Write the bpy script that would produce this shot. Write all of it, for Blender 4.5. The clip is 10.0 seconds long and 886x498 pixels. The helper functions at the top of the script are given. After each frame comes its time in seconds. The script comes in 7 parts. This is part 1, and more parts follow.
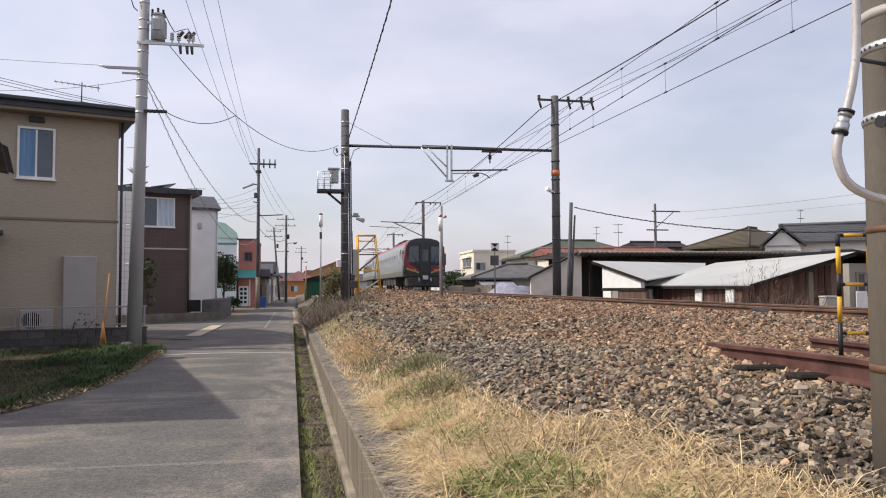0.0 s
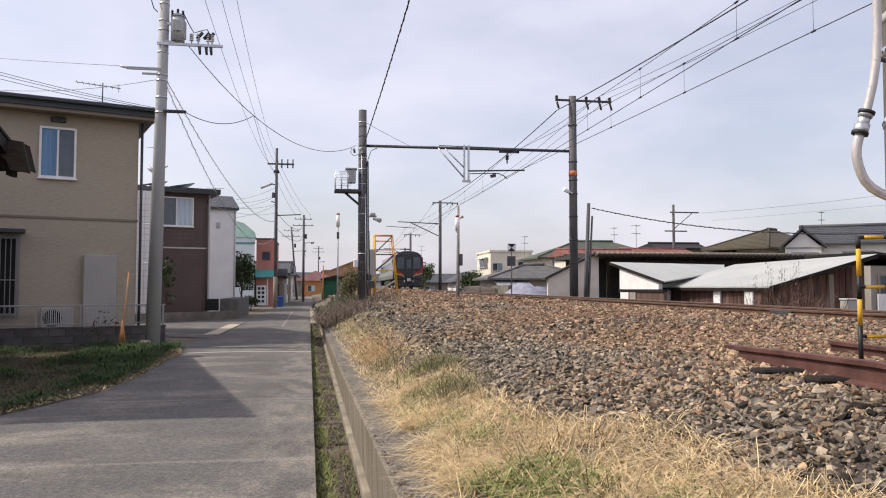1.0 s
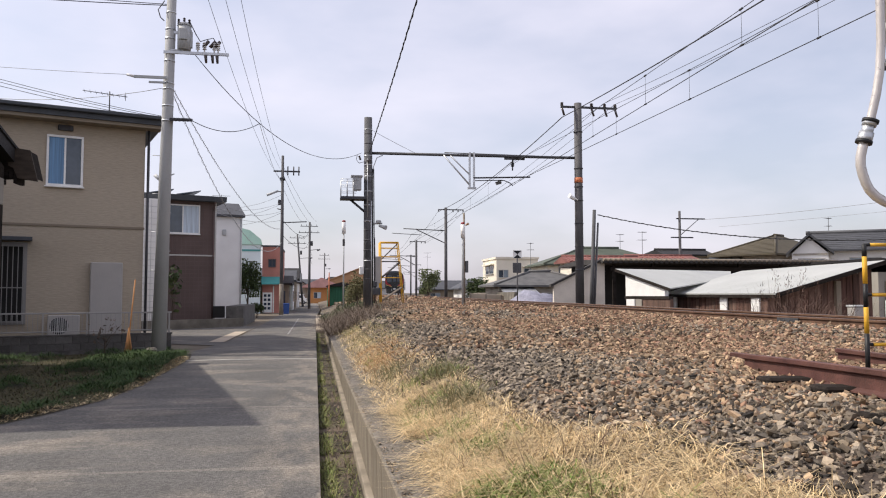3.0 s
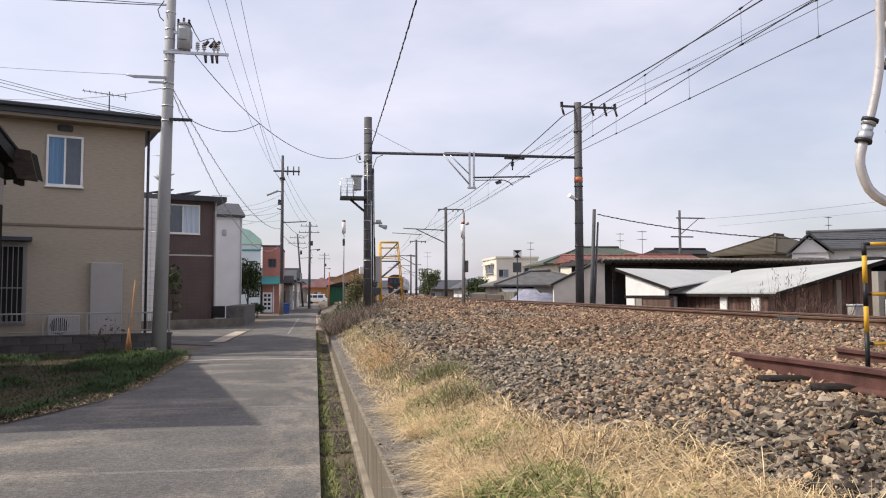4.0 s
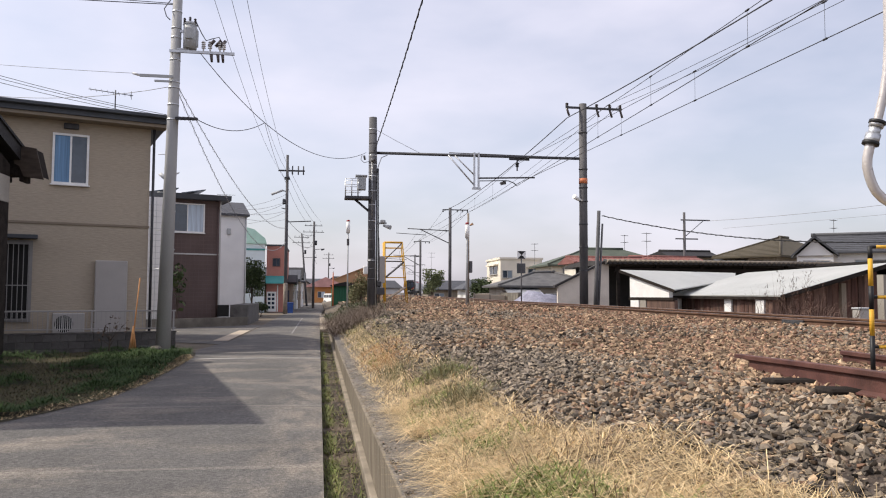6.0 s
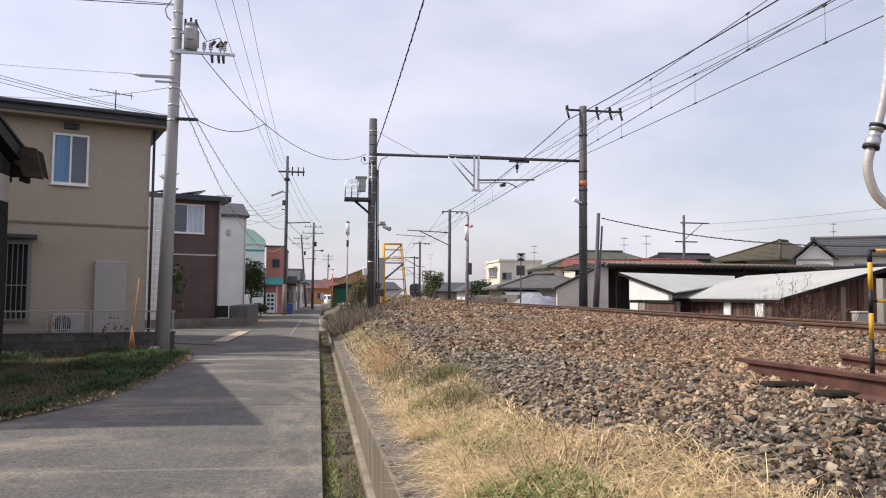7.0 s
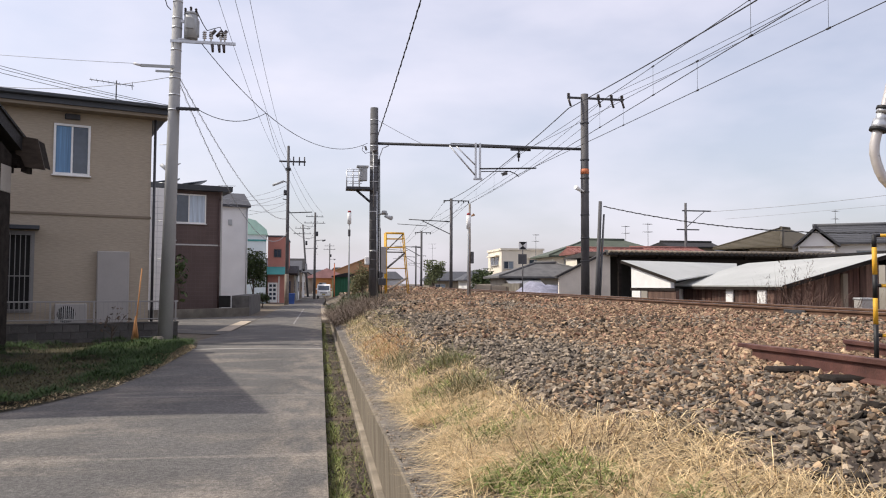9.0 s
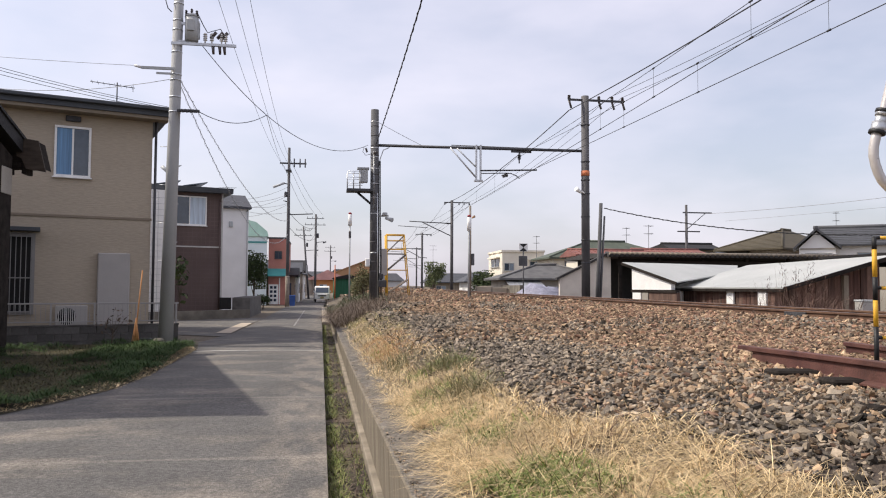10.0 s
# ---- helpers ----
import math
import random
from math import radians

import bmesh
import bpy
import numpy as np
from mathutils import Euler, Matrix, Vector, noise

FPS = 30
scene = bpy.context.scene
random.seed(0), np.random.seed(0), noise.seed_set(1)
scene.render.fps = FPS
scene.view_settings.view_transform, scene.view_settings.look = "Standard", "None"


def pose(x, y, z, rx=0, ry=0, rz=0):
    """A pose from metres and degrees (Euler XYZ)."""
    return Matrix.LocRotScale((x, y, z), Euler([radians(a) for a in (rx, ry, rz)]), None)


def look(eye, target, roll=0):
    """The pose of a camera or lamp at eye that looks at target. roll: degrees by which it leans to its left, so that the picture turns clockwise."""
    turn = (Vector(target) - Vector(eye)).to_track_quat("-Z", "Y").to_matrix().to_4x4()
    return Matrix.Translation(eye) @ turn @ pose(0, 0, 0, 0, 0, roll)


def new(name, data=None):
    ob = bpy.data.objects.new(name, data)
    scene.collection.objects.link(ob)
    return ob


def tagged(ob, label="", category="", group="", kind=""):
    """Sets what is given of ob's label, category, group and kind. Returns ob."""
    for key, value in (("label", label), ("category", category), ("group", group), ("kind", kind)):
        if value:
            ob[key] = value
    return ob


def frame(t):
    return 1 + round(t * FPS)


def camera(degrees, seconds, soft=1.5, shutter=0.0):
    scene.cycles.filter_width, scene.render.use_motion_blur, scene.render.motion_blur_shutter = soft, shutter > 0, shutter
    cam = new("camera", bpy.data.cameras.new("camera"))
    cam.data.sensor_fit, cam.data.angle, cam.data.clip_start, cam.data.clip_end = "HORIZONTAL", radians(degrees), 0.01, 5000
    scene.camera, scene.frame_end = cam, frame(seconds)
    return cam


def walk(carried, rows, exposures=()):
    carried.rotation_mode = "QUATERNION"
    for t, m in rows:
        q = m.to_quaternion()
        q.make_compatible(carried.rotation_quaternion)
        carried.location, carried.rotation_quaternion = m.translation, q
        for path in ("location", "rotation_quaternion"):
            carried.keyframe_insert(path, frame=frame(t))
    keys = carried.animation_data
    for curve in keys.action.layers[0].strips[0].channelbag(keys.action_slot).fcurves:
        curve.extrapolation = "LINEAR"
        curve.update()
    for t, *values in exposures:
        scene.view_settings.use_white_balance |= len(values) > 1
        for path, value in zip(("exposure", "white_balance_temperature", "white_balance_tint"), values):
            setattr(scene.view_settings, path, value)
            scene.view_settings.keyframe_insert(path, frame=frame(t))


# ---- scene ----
cam = camera(60.0, 10.0, soft=1.1)
PATH = [
    (0.0, pose(-0.0025, 0.0002, 1.5531, 92.865, 0.301, -11.152)),
    (0.5, pose(-0.0026, 0.0004, 1.5496, 92.749, 0.137, -10.324)),
    (1.0, pose(0.0064, -0.0012, 1.5538, 92.890, -0.013, -9.903)),
    (1.5, pose(0.0141, -0.0027, 1.5601, 93.132, 0.016, -9.669)),
    (2.0, pose(0.0198, -0.0038, 1.5635, 93.317, 0.088, -9.505)),
    (2.5, pose(0.0171, -0.0035, 1.5653, 93.392, 0.048, -9.450)),
    (4.0, pose(0.0193, -0.0039, 1.5661, 93.365, 0.139, -9.452)),
    (4.5, pose(0.0173, -0.0036, 1.5659, 93.253, 0.138, -9.340)),
    (5.0, pose(0.0142, -0.0030, 1.5654, 93.269, 0.005, -9.211)),
    (5.5, pose(0.0148, -0.0030, 1.5633, 93.314, -0.107, -9.170)),
    (7.0, pose(0.0114, -0.0025, 1.5628, 93.535, -0.517, -9.226)),
    (7.5, pose(0.0070, -0.0015, 1.5580, 93.442, -0.490, -9.294)),
    (8.0, pose(-0.0025, 0.0004, 1.5505, 93.082, -0.382, -9.243)),
    (8.5, pose(-0.0055, 0.0009, 1.5487, 92.794, -0.295, -9.145)),
    (9.0, pose(-0.0064, 0.0012, 1.5469, 92.734, -0.240, -9.104)),
    (9.5, pose(-0.0036, 0.0007, 1.5467, 92.749, -0.219, -9.107)),
    (10.0, pose(0.0000, 0.0000, 1.5500, 92.867, -0.250, -9.051)),
]
walk(cam, PATH, exposures=[(0.0, -0.02), (0.5, 0.0), (1.0, 0.03), (2.5, 0.05), (5.0, 0.05), (10.0, 0.05)])

# ---- light ----
SUN_FROM = Vector((-1.0, 0.22, 0.0)).normalized()
SUN_ELEV = radians(49)
world = bpy.data.worlds.new("world")
scene.world = world
world.use_nodes = True
wn, wl = world.node_tree.nodes, world.node_tree.links
wn.clear()
sky = wn.new("ShaderNodeTexSky")
sky.sky_type = "NISHITA"
sky.sun_disc = False
sky.sun_elevation = SUN_ELEV
sky.sun_rotation = math.atan2(SUN_FROM.x, SUN_FROM.y)
sky.air_density, sky.dust_density, sky.ozone_density = 1.0, 3.0, 1.0
haze = wn.new("ShaderNodeMix")
haze.data_type = "RGBA"
haze.inputs["Factor"].default_value = 0.5
haze.inputs["B"].default_value = (6.75, 6.4, 7.25, 1)
way = wn.new("ShaderNodeTexCoord")
squash = wn.new("ShaderNodeMapping")
squash.inputs["Scale"].default_value = (1.0, 1.0, 2.6)
cloud = wn.new("ShaderNodeTexNoise")
cloud.inputs["Scale"].default_value, cloud.inputs["Detail"].default_value = 2.6, 5.0
thin = wn.new("ShaderNodeMapRange")
thin.inputs["From Min"].default_value, thin.inputs["From Max"].default_value = 0.35, 0.65
thin.inputs["To Min"].default_value, thin.inputs["To Max"].default_value = 0.36, 0.70
wl.new(way.outputs["Generated"], squash.inputs["Vector"])
wl.new(squash.outputs["Vector"], cloud.inputs["Vector"])
wl.new(cloud.outputs["Fac"], thin.inputs["Value"])
wl.new(thin.outputs["Result"], haze.inputs["Factor"])
back = wn.new("ShaderNodeBackground")
back.inputs["Strength"].default_value = 0.153
wout = wn.new("ShaderNodeOutputWorld")
wl.new(sky.outputs["Color"], haze.inputs["A"])
wl.new(haze.outputs["Result"], back.inputs["Color"])
wl.new(back.outputs["Background"], wout.inputs["Surface"])
sun = new("sun", bpy.data.lights.new("sun", "SUN"))
sun.data.energy, sun.data.angle, sun.data.color = 3.6, radians(0.6), (1.0, 0.93, 0.82)
sun_dir = SUN_FROM * math.cos(SUN_ELEV) + Vector((0, 0, math.sin(SUN_ELEV)))
sun.matrix_basis = look(sun_dir * 60, (0, 0, 0))


# ---- materials ----
def mat(name, col, rough=0.8, vary=0.25, scale=6.0, fine=60.0, bump=0.2, metal=0.0, dist=0.01,
        second=None, patch=0.0, patch_scale=0.7, island=0.0, objrand=0.0, stretch=(1, 1, 1), spec=0.4, grain=0.7):
    m = bpy.data.materials.new(name)
    m.use_nodes = True
    n, l = m.node_tree.nodes, m.node_tree.links
    b = n["Principled BSDF"]
    b.inputs["Roughness"].default_value = rough
    b.inputs["Metallic"].default_value = metal
    b.inputs["Specular IOR Level"].default_value = spec
    tc = n.new("ShaderNodeTexCoord")
    mp = n.new("ShaderNodeMapping")
    mp.inputs["Scale"].default_value = stretch
    l.new(tc.outputs["Object"], mp.inputs["Vector"])

    def noise_at(sc, detail=4.0):
        t = n.new("ShaderNodeTexNoise")
        t.inputs["Scale"].default_value = sc
        t.inputs["Detail"].default_value = detail
        l.new(mp.outputs["Vector"], t.inputs["Vector"])
        return t.outputs["Fac"]

    def rng(src, lo, hi, a=0.3, bb=0.7):
        r = n.new("ShaderNodeMapRange")
        r.inputs["From Min"].default_value, r.inputs["From Max"].default_value = a, bb
        r.inputs["To Min"].default_value, r.inputs["To Max"].default_value = lo, hi
        l.new(src, r.inputs["Value"])
        return r.outputs["Result"]

    def mul(x, y):
        r = n.new("ShaderNodeMath")
        r.operation = "MULTIPLY"
        l.new(x, r.inputs[0])
        l.new(y, r.inputs[1])
        return r.outputs[0]

    big, small = noise_at(scale), noise_at(fine, 6.0)
    val = mul(rng(big, 1 - vary, 1 + vary), rng(small, 1 - vary * grain, 1 + vary * grain))
    rnd = None
    if island:
        g = n.new("ShaderNodeNewGeometry")
        rnd = g.outputs["Random Per Island"]
        val = mul(val, rng(rnd, 1 - island, 1 + island, 0, 1))
    if objrand:
        g = n.new("ShaderNodeObjectInfo")
        rnd = g.outputs["Random"]
        val = mul(val, rng(rnd, 1 - objrand, 1 + objrand, 0, 1))
    base = n.new("ShaderNodeMix")
    base.data_type = "RGBA"
    base.inputs["A"].default_value = (*col, 1)
    base.inputs["B"].default_value = (*(second or col), 1)
    if second:
        if rnd is not None and not patch:
            w = n.new("ShaderNodeTexWhiteNoise")
            w.noise_dimensions = "1D"
            l.new(rnd, w.inputs["W"])
            l.new(w.outputs["Value"], base.inputs["Factor"])
        else:
            l.new(rng(noise_at(patch_scale, 5.0), 0, 1, 0.5 - (patch or 0.1), 0.5 + (patch or 0.1)), base.inputs["Factor"])
    else:
        base.inputs["Factor"].default_value = 0
    hsv = n.new("ShaderNodeHueSaturation")
    l.new(base.outputs["Result"], hsv.inputs["Color"])
    l.new(val, hsv.inputs["Value"])
    l.new(hsv.outputs["Color"], b.inputs["Base Color"])
    l.new(rng(small, max(0.02, rough - 0.12), min(1, rough + 0.12)), b.inputs["Roughness"])
    if bump:
        bp = n.new("ShaderNodeBump")
        bp.inputs["Strength"].default_value = bump
        bp.inputs["Distance"].default_value = dist
        l.new(small, bp.inputs["Height"])
        l.new(bp.outputs["Normal"], b.inputs["Normal"])
    return m


def glass_mat(name, col, rough=0.06):
    m = mat(name, col, rough, 0.15, 2.0, 9.0, 0.02, 0.0, 0.002, spec=0.9)
    return m


def road_mat(name, dark, dusty):
    """Worn asphalt: bitumen and chippings, with pale dust lying across it."""
    m = bpy.data.materials.new(name)
    m.use_nodes = True
    n, l = m.node_tree.nodes, m.node_tree.links
    b = n["Principled BSDF"]
    b.inputs["Roughness"].default_value = 0.92
    b.inputs["Specular IOR Level"].default_value = 0.3
    tc = n.new("ShaderNodeTexCoord")

    def tex(scale, detail, stretch=(1, 1, 1), rough=0.5):
        mp = n.new("ShaderNodeMapping")
        mp.inputs["Scale"].default_value = stretch
        l.new(tc.outputs["Object"], mp.inputs["Vector"])
        t = n.new("ShaderNodeTexNoise")
        t.inputs["Scale"].default_value, t.inputs["Detail"].default_value, t.inputs["Roughness"].default_value = scale, detail, rough
        l.new(mp.outputs["Vector"], t.inputs["Vector"])
        return t.outputs["Fac"]

    def rng(src, lo, hi, p, q):
        r = n.new("ShaderNodeMapRange")
        r.inputs["From Min"].default_value, r.inputs["From Max"].default_value = p, q
        r.inputs["To Min"].default_value, r.inputs["To Max"].default_value = lo, hi
        l.new(src, r.inputs["Value"])
        return r.outputs["Result"]

    def op(kind, x, y):
        r = n.new("ShaderNodeMath")
        r.operation = kind
        r.use_clamp = kind == "MAXIMUM"
        l.new(x, r.inputs[0])
        l.new(y, r.inputs[1])
        return r.outputs[0]

    chips = n.new("ShaderNodeTexVoronoi")
    chips.inputs["Scale"].default_value = 85.0
    l.new(tc.outputs["Object"], chips.inputs["Vector"])
    sep = n.new("ShaderNodeSeparateColor")
    l.new(chips.outputs["Color"], sep.inputs["Color"])
    xyz = n.new("ShaderNodeSeparateXYZ")
    l.new(tc.outputs["Object"], xyz.inputs["Vector"])
    streak = rng(tex(1.0, 7.0, (0.6, 1.15, 1), 0.64), 0, 1, 0.49, 0.68)
    wear = rng(tex(0.5, 5.0, (1.6, 0.35, 1)), 0.25, 1.0, 0.38, 0.62)
    edge = rng(xyz.outputs["X"], 0.0, 0.75, -0.75, -0.2)
    dust = op("MAXIMUM", op("MULTIPLY", streak, wear), op("MULTIPLY", edge, rng(tex(2.2, 5.0, (1.5, 0.6, 1)), 0, 1, 0.42, 0.62)))
    dust = op("MULTIPLY", dust, rng(sep.outputs["Red"], 0.55, 1.0, 0.0, 0.6))
    base = n.new("ShaderNodeMix")
    base.data_type = "RGBA"
    base.inputs["A"].default_value, base.inputs["B"].default_value = (*dark, 1), (*dusty, 1)
    l.new(dust, base.inputs["Factor"])
    val = op("MULTIPLY", rng(sep.outputs["Green"], 0.76, 1.26, 0, 1), rng(tex(28, 5.0), 0.72, 1.28, 0.3, 0.7))
    val = op("MULTIPLY", val, rng(tex(0.7, 4.0), 0.86, 1.14, 0.3, 0.7))
    hsv = n.new("ShaderNodeHueSaturation")
    l.new(base.outputs["Result"], hsv.inputs["Color"])
    l.new(val, hsv.inputs["Value"])
    l.new(hsv.outputs["Color"], b.inputs["Base Color"])
    bp = n.new("ShaderNodeBump")
    bp.inputs["Strength"].default_value, bp.inputs["Distance"].default_value = 0.9, 0.006
    l.new(op("MULTIPLY", chips.outputs["Distance"], rng(tex(40, 4.0), 0.4, 1.4, 0.3, 0.7)), bp.inputs["Height"])
    l.new(bp.outputs["Normal"], b.inputs["Normal"])
    return m


M = {}
M["asphalt"] = road_mat("asphalt", (0.118, 0.112, 0.105), (0.275, 0.238, 0.195))
M["seam"] = road_mat("seam", (0.17, 0.157, 0.14), (0.30, 0.265, 0.22))
M["seam_pale"] = mat("seam_pale", (0.38, 0.36, 0.33), 0.9, 0.2, 3.0, 60, 0.3)
M["grit"] = mat("grit", (0.22, 0.195, 0.165), 0.95, 0.4, 7.0, 45, 1.0, dist=0.03, second=(0.12, 0.107, 0.09), patch=0.16, patch_scale=3.5, grain=1.6)
M["soil"] = mat("soil", (0.16, 0.125, 0.09), 0.95, 0.3, 0.8, 30, 0.6, dist=0.03, second=(0.125, 0.105, 0.075), patch=0.15)
M["ditch_mud"] = mat("ditch_mud", (0.05, 0.04, 0.03), 0.9, 0.4, 4.0, 40, 0.8, dist=0.03)
M["stalk"] = mat("stalk", (0.075, 0.042, 0.033), 0.9, 0.1, 3.0, 20, 0.0, island=0.4, second=(0.13, 0.078, 0.055))
M["plaster"] = mat("plaster", (0.40, 0.37, 0.325), 0.9, 0.12, 1.0, 40, 0.2, second=(0.30, 0.27, 0.23), patch=0.2, patch_scale=0.8)
# cream plaster with sunlight painted in, for a gable the sun misses
M["plaster_sunlit"] = mat("plaster_sunlit", (0.80, 0.73, 0.63), 0.9, 0.12, 1.0, 40, 0.2, second=(0.62, 0.55, 0.47), patch=0.2, patch_scale=0.8)
# kawara grey raised so the colour carries the sky's reflection
M["kawara_sheen"] = mat("kawara_sheen", (0.115, 0.112, 0.11), 0.7, 0.25, 2.0, 30, 0.3)
M["kawara"] = mat("kawara", (0.05, 0.046, 0.044), 0.8, 0.25, 2.0, 30, 0.3)
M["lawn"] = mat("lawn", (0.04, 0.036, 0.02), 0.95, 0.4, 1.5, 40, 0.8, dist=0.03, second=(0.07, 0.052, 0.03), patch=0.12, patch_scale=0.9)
M["bed"] = mat("bed", (0.07, 0.052, 0.04), 0.95, 0.5, 3.0, 18, 1.0, dist=0.05, second=(0.12, 0.11, 0.10), patch=0.15)
M["stone"] = mat("stone", (0.355, 0.25, 0.155), 0.95, 0.25, 9.0, 90, 0.3, dist=0.002, island=0.72, second=(0.185, 0.13, 0.086))
M["stone_red"] = mat("stone_red", (0.27, 0.155, 0.095), 0.95, 0.25, 9.0, 90, 0.3, dist=0.002, island=0.72, second=(0.19, 0.115, 0.08))
M["stone_grey"] = mat("stone_grey", (0.125, 0.107, 0.088), 0.95, 0.25, 9.0, 90, 0.3, dist=0.002, island=0.95, second=(0.255, 0.203, 0.145))
M["stone_single"] = mat("stone_single", (0.27, 0.195, 0.135), 0.95, 0.25, 9.0, 90, 0.3, dist=0.002, objrand=0.8, second=(0.14, 0.12, 0.10))
M["straw"] = mat("straw", (0.74, 0.58, 0.33), 0.8, 0.1, 3.0, 20, 0.0, island=0.5, second=(0.47, 0.345, 0.19))
M["olive_pale"] = mat("olive_pale", (0.42, 0.31, 0.16), 0.85, 0.1, 3.0, 20, 0.0, island=0.4, second=(0.21, 0.22, 0.09))
M["olive_weed"] = mat("olive_weed", (0.12, 0.125, 0.055), 0.85, 0.1, 3.0, 20, 0.0, island=0.4, second=(0.22, 0.19, 0.10))
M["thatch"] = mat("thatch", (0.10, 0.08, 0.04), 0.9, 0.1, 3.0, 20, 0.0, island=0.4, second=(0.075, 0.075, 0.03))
M["russet"] = mat("russet", (0.36, 0.17, 0.08), 0.9, 0.1, 3.0, 20, 0.0, island=0.35, second=(0.44, 0.29, 0.13))
M["blade"] = mat("blade", (0.15, 0.22, 0.045), 0.8, 0.1, 3.0, 20, 0.0, island=0.4, second=(0.20, 0.22, 0.06))
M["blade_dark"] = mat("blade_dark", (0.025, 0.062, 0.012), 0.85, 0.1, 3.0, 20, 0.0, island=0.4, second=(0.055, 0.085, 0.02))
M["ditch_leaf"] = mat("ditch_leaf", (0.14, 0.19, 0.045), 0.8, 0.1, 3.0, 20, 0.0, island=0.45, second=(0.24, 0.22, 0.09))
M["twig"] = mat("twig", (0.10, 0.073, 0.06), 0.9, 0.1, 3.0, 20, 0.0, island=0.45, second=(0.19, 0.145, 0.105))
M["leaf"] = mat("leaf", (0.035, 0.06, 0.018), 0.7, 0.1, 3.0, 20, 0.0, island=0.5, second=(0.07, 0.09, 0.03))
M["concrete"] = mat("concrete", (0.21, 0.185, 0.15), 0.9, 0.25, 2.0, 50, 0.5, second=(0.125, 0.112, 0.09), patch=0.16, patch_scale=1.4)
M["pole_concrete"] = mat("pole_concrete", (0.33, 0.305, 0.27), 0.85, 0.12, 2.0, 80, 0.2, dist=0.004, stretch=(1, 1, 0.35))
M["pole_grey"] = mat("pole_grey", (0.39, 0.39, 0.385), 0.8, 0.12, 2.0, 80, 0.2, dist=0.004, stretch=(1, 1, 0.35))
M["wall_concrete"] = mat("wall_concrete", (0.235, 0.20, 0.152), 0.92, 0.2, 1.6, 60, 0.5, second=(0.15, 0.125, 0.092), patch=0.16, patch_scale=2.2, stretch=(3, 3, 0.4))
M["gutter_concrete"] = mat("gutter_concrete", (0.34, 0.29, 0.225), 0.9, 0.2, 2.5, 60, 0.4, second=(0.20, 0.17, 0.13), patch=0.15, patch_scale=2.0)
M["slab"] = mat("slab", (0.42, 0.35, 0.27), 0.9, 0.15, 1.5, 50, 0.3)
M["worn_line"] = mat("worn_line", (0.24, 0.23, 0.22), 0.9, 0.3, 4.0, 50, 0.3)
M["pole_dark"] = mat("pole_dark", (0.105, 0.104, 0.108), 0.85, 0.35, 3.0, 60, 0.3, dist=0.005, stretch=(1, 1, 0.3))
M["pole_brown"] = mat("pole_brown", (0.105, 0.101, 0.103), 0.85, 0.3, 3.0, 60, 0.3, dist=0.005, stretch=(1, 1, 0.3))
M["galv"] = mat("galv", (0.55, 0.56, 0.57), 0.42, 0.12, 6.0, 60, 0.05, 0.75)
M["conduit"] = mat("conduit", (0.62, 0.58, 0.55), 0.38, 0.08, 6.0, 60, 0.03, 0.35)
M["steel_dark"] = mat("steel_dark", (0.07, 0.07, 0.075), 0.6, 0.2, 6.0, 60, 0.1, 0.3)
M["rust"] = mat("rust", (0.11, 0.056, 0.036), 0.75, 0.3, 5.0, 70, 0.3, 0.1, second=(0.15, 0.085, 0.052), patch=0.2, patch_scale=3)
M["rust_red"] = mat("rust_red", (0.085, 0.034, 0.03), 0.7, 0.3, 5.0, 70, 0.3, 0.1, second=(0.12, 0.055, 0.043), patch=0.2, patch_scale=3)
M["rail_top"] = mat("rail_top", (0.30, 0.25, 0.22), 0.35, 0.15, 5.0, 70, 0.05, 0.8)
M["timber_dark"] = mat("timber_dark", (0.028, 0.023, 0.02), 0.95, 0.4, 5.0, 50, 0.8, stretch=(0.2, 1, 1), spec=0.1)
M["eave_brown"] = mat("eave_brown", (0.06, 0.045, 0.034), 0.9, 0.3, 3.0, 40, 0.5, stretch=(1, 1, 4))
M["sleeper"] = mat("sleeper", (0.26, 0.22, 0.18), 0.9, 0.25, 5.0, 50, 0.4)
M["beige"] = mat("beige", (0.445, 0.378, 0.292), 0.9, 0.085, 0.5, 34, 0.6, dist=0.012, stretch=(0.16, 0.16, 1.0), grain=1.2)
M["beige_dark"] = mat("beige_dark", (0.24, 0.195, 0.145), 0.85, 0.08, 1.0, 80, 0.1)
M["brown_clad"] = mat("brown_clad", (0.125, 0.088, 0.08), 0.8, 0.12, 1.0, 60, 0.2)
M["clad_joint"] = mat("clad_joint", (0.155, 0.113, 0.103), 0.85, 0.12, 1.0, 60, 0.1)
M["white_wall"] = mat("white_wall", (0.80, 0.79, 0.77), 0.85, 0.06, 0.8, 60, 0.15)
M["cream"] = mat("cream", (0.78, 0.72, 0.60), 0.85, 0.08, 0.6, 60, 0.15)
M["aqua_wall"] = mat("aqua_wall", (0.70, 0.78, 0.80), 0.85, 0.06, 0.8, 60, 0.1)
M["red_wall"] = mat("red_wall", (0.46, 0.20, 0.16), 0.85, 0.12, 1.0, 60, 0.2)
M["mint"] = mat("mint", (0.50, 0.74, 0.62), 0.6, 0.1, 1.0, 30, 0.1)
M["teal"] = mat("teal", (0.07, 0.30, 0.29), 0.6, 0.1, 1.0, 30, 0.1)
M["fascia"] = mat("fascia", (0.06, 0.066, 0.075), 0.55, 0.12, 2.0, 30, 0.1)
M["roof_grey"] = mat("roof_grey", (0.065, 0.067, 0.075), 0.6, 0.15, 1.5, 30, 0.2)
M["roof_tile"] = mat("roof_tile", (0.018, 0.016, 0.016), 0.7, 0.2, 1.5, 30, 0.2)
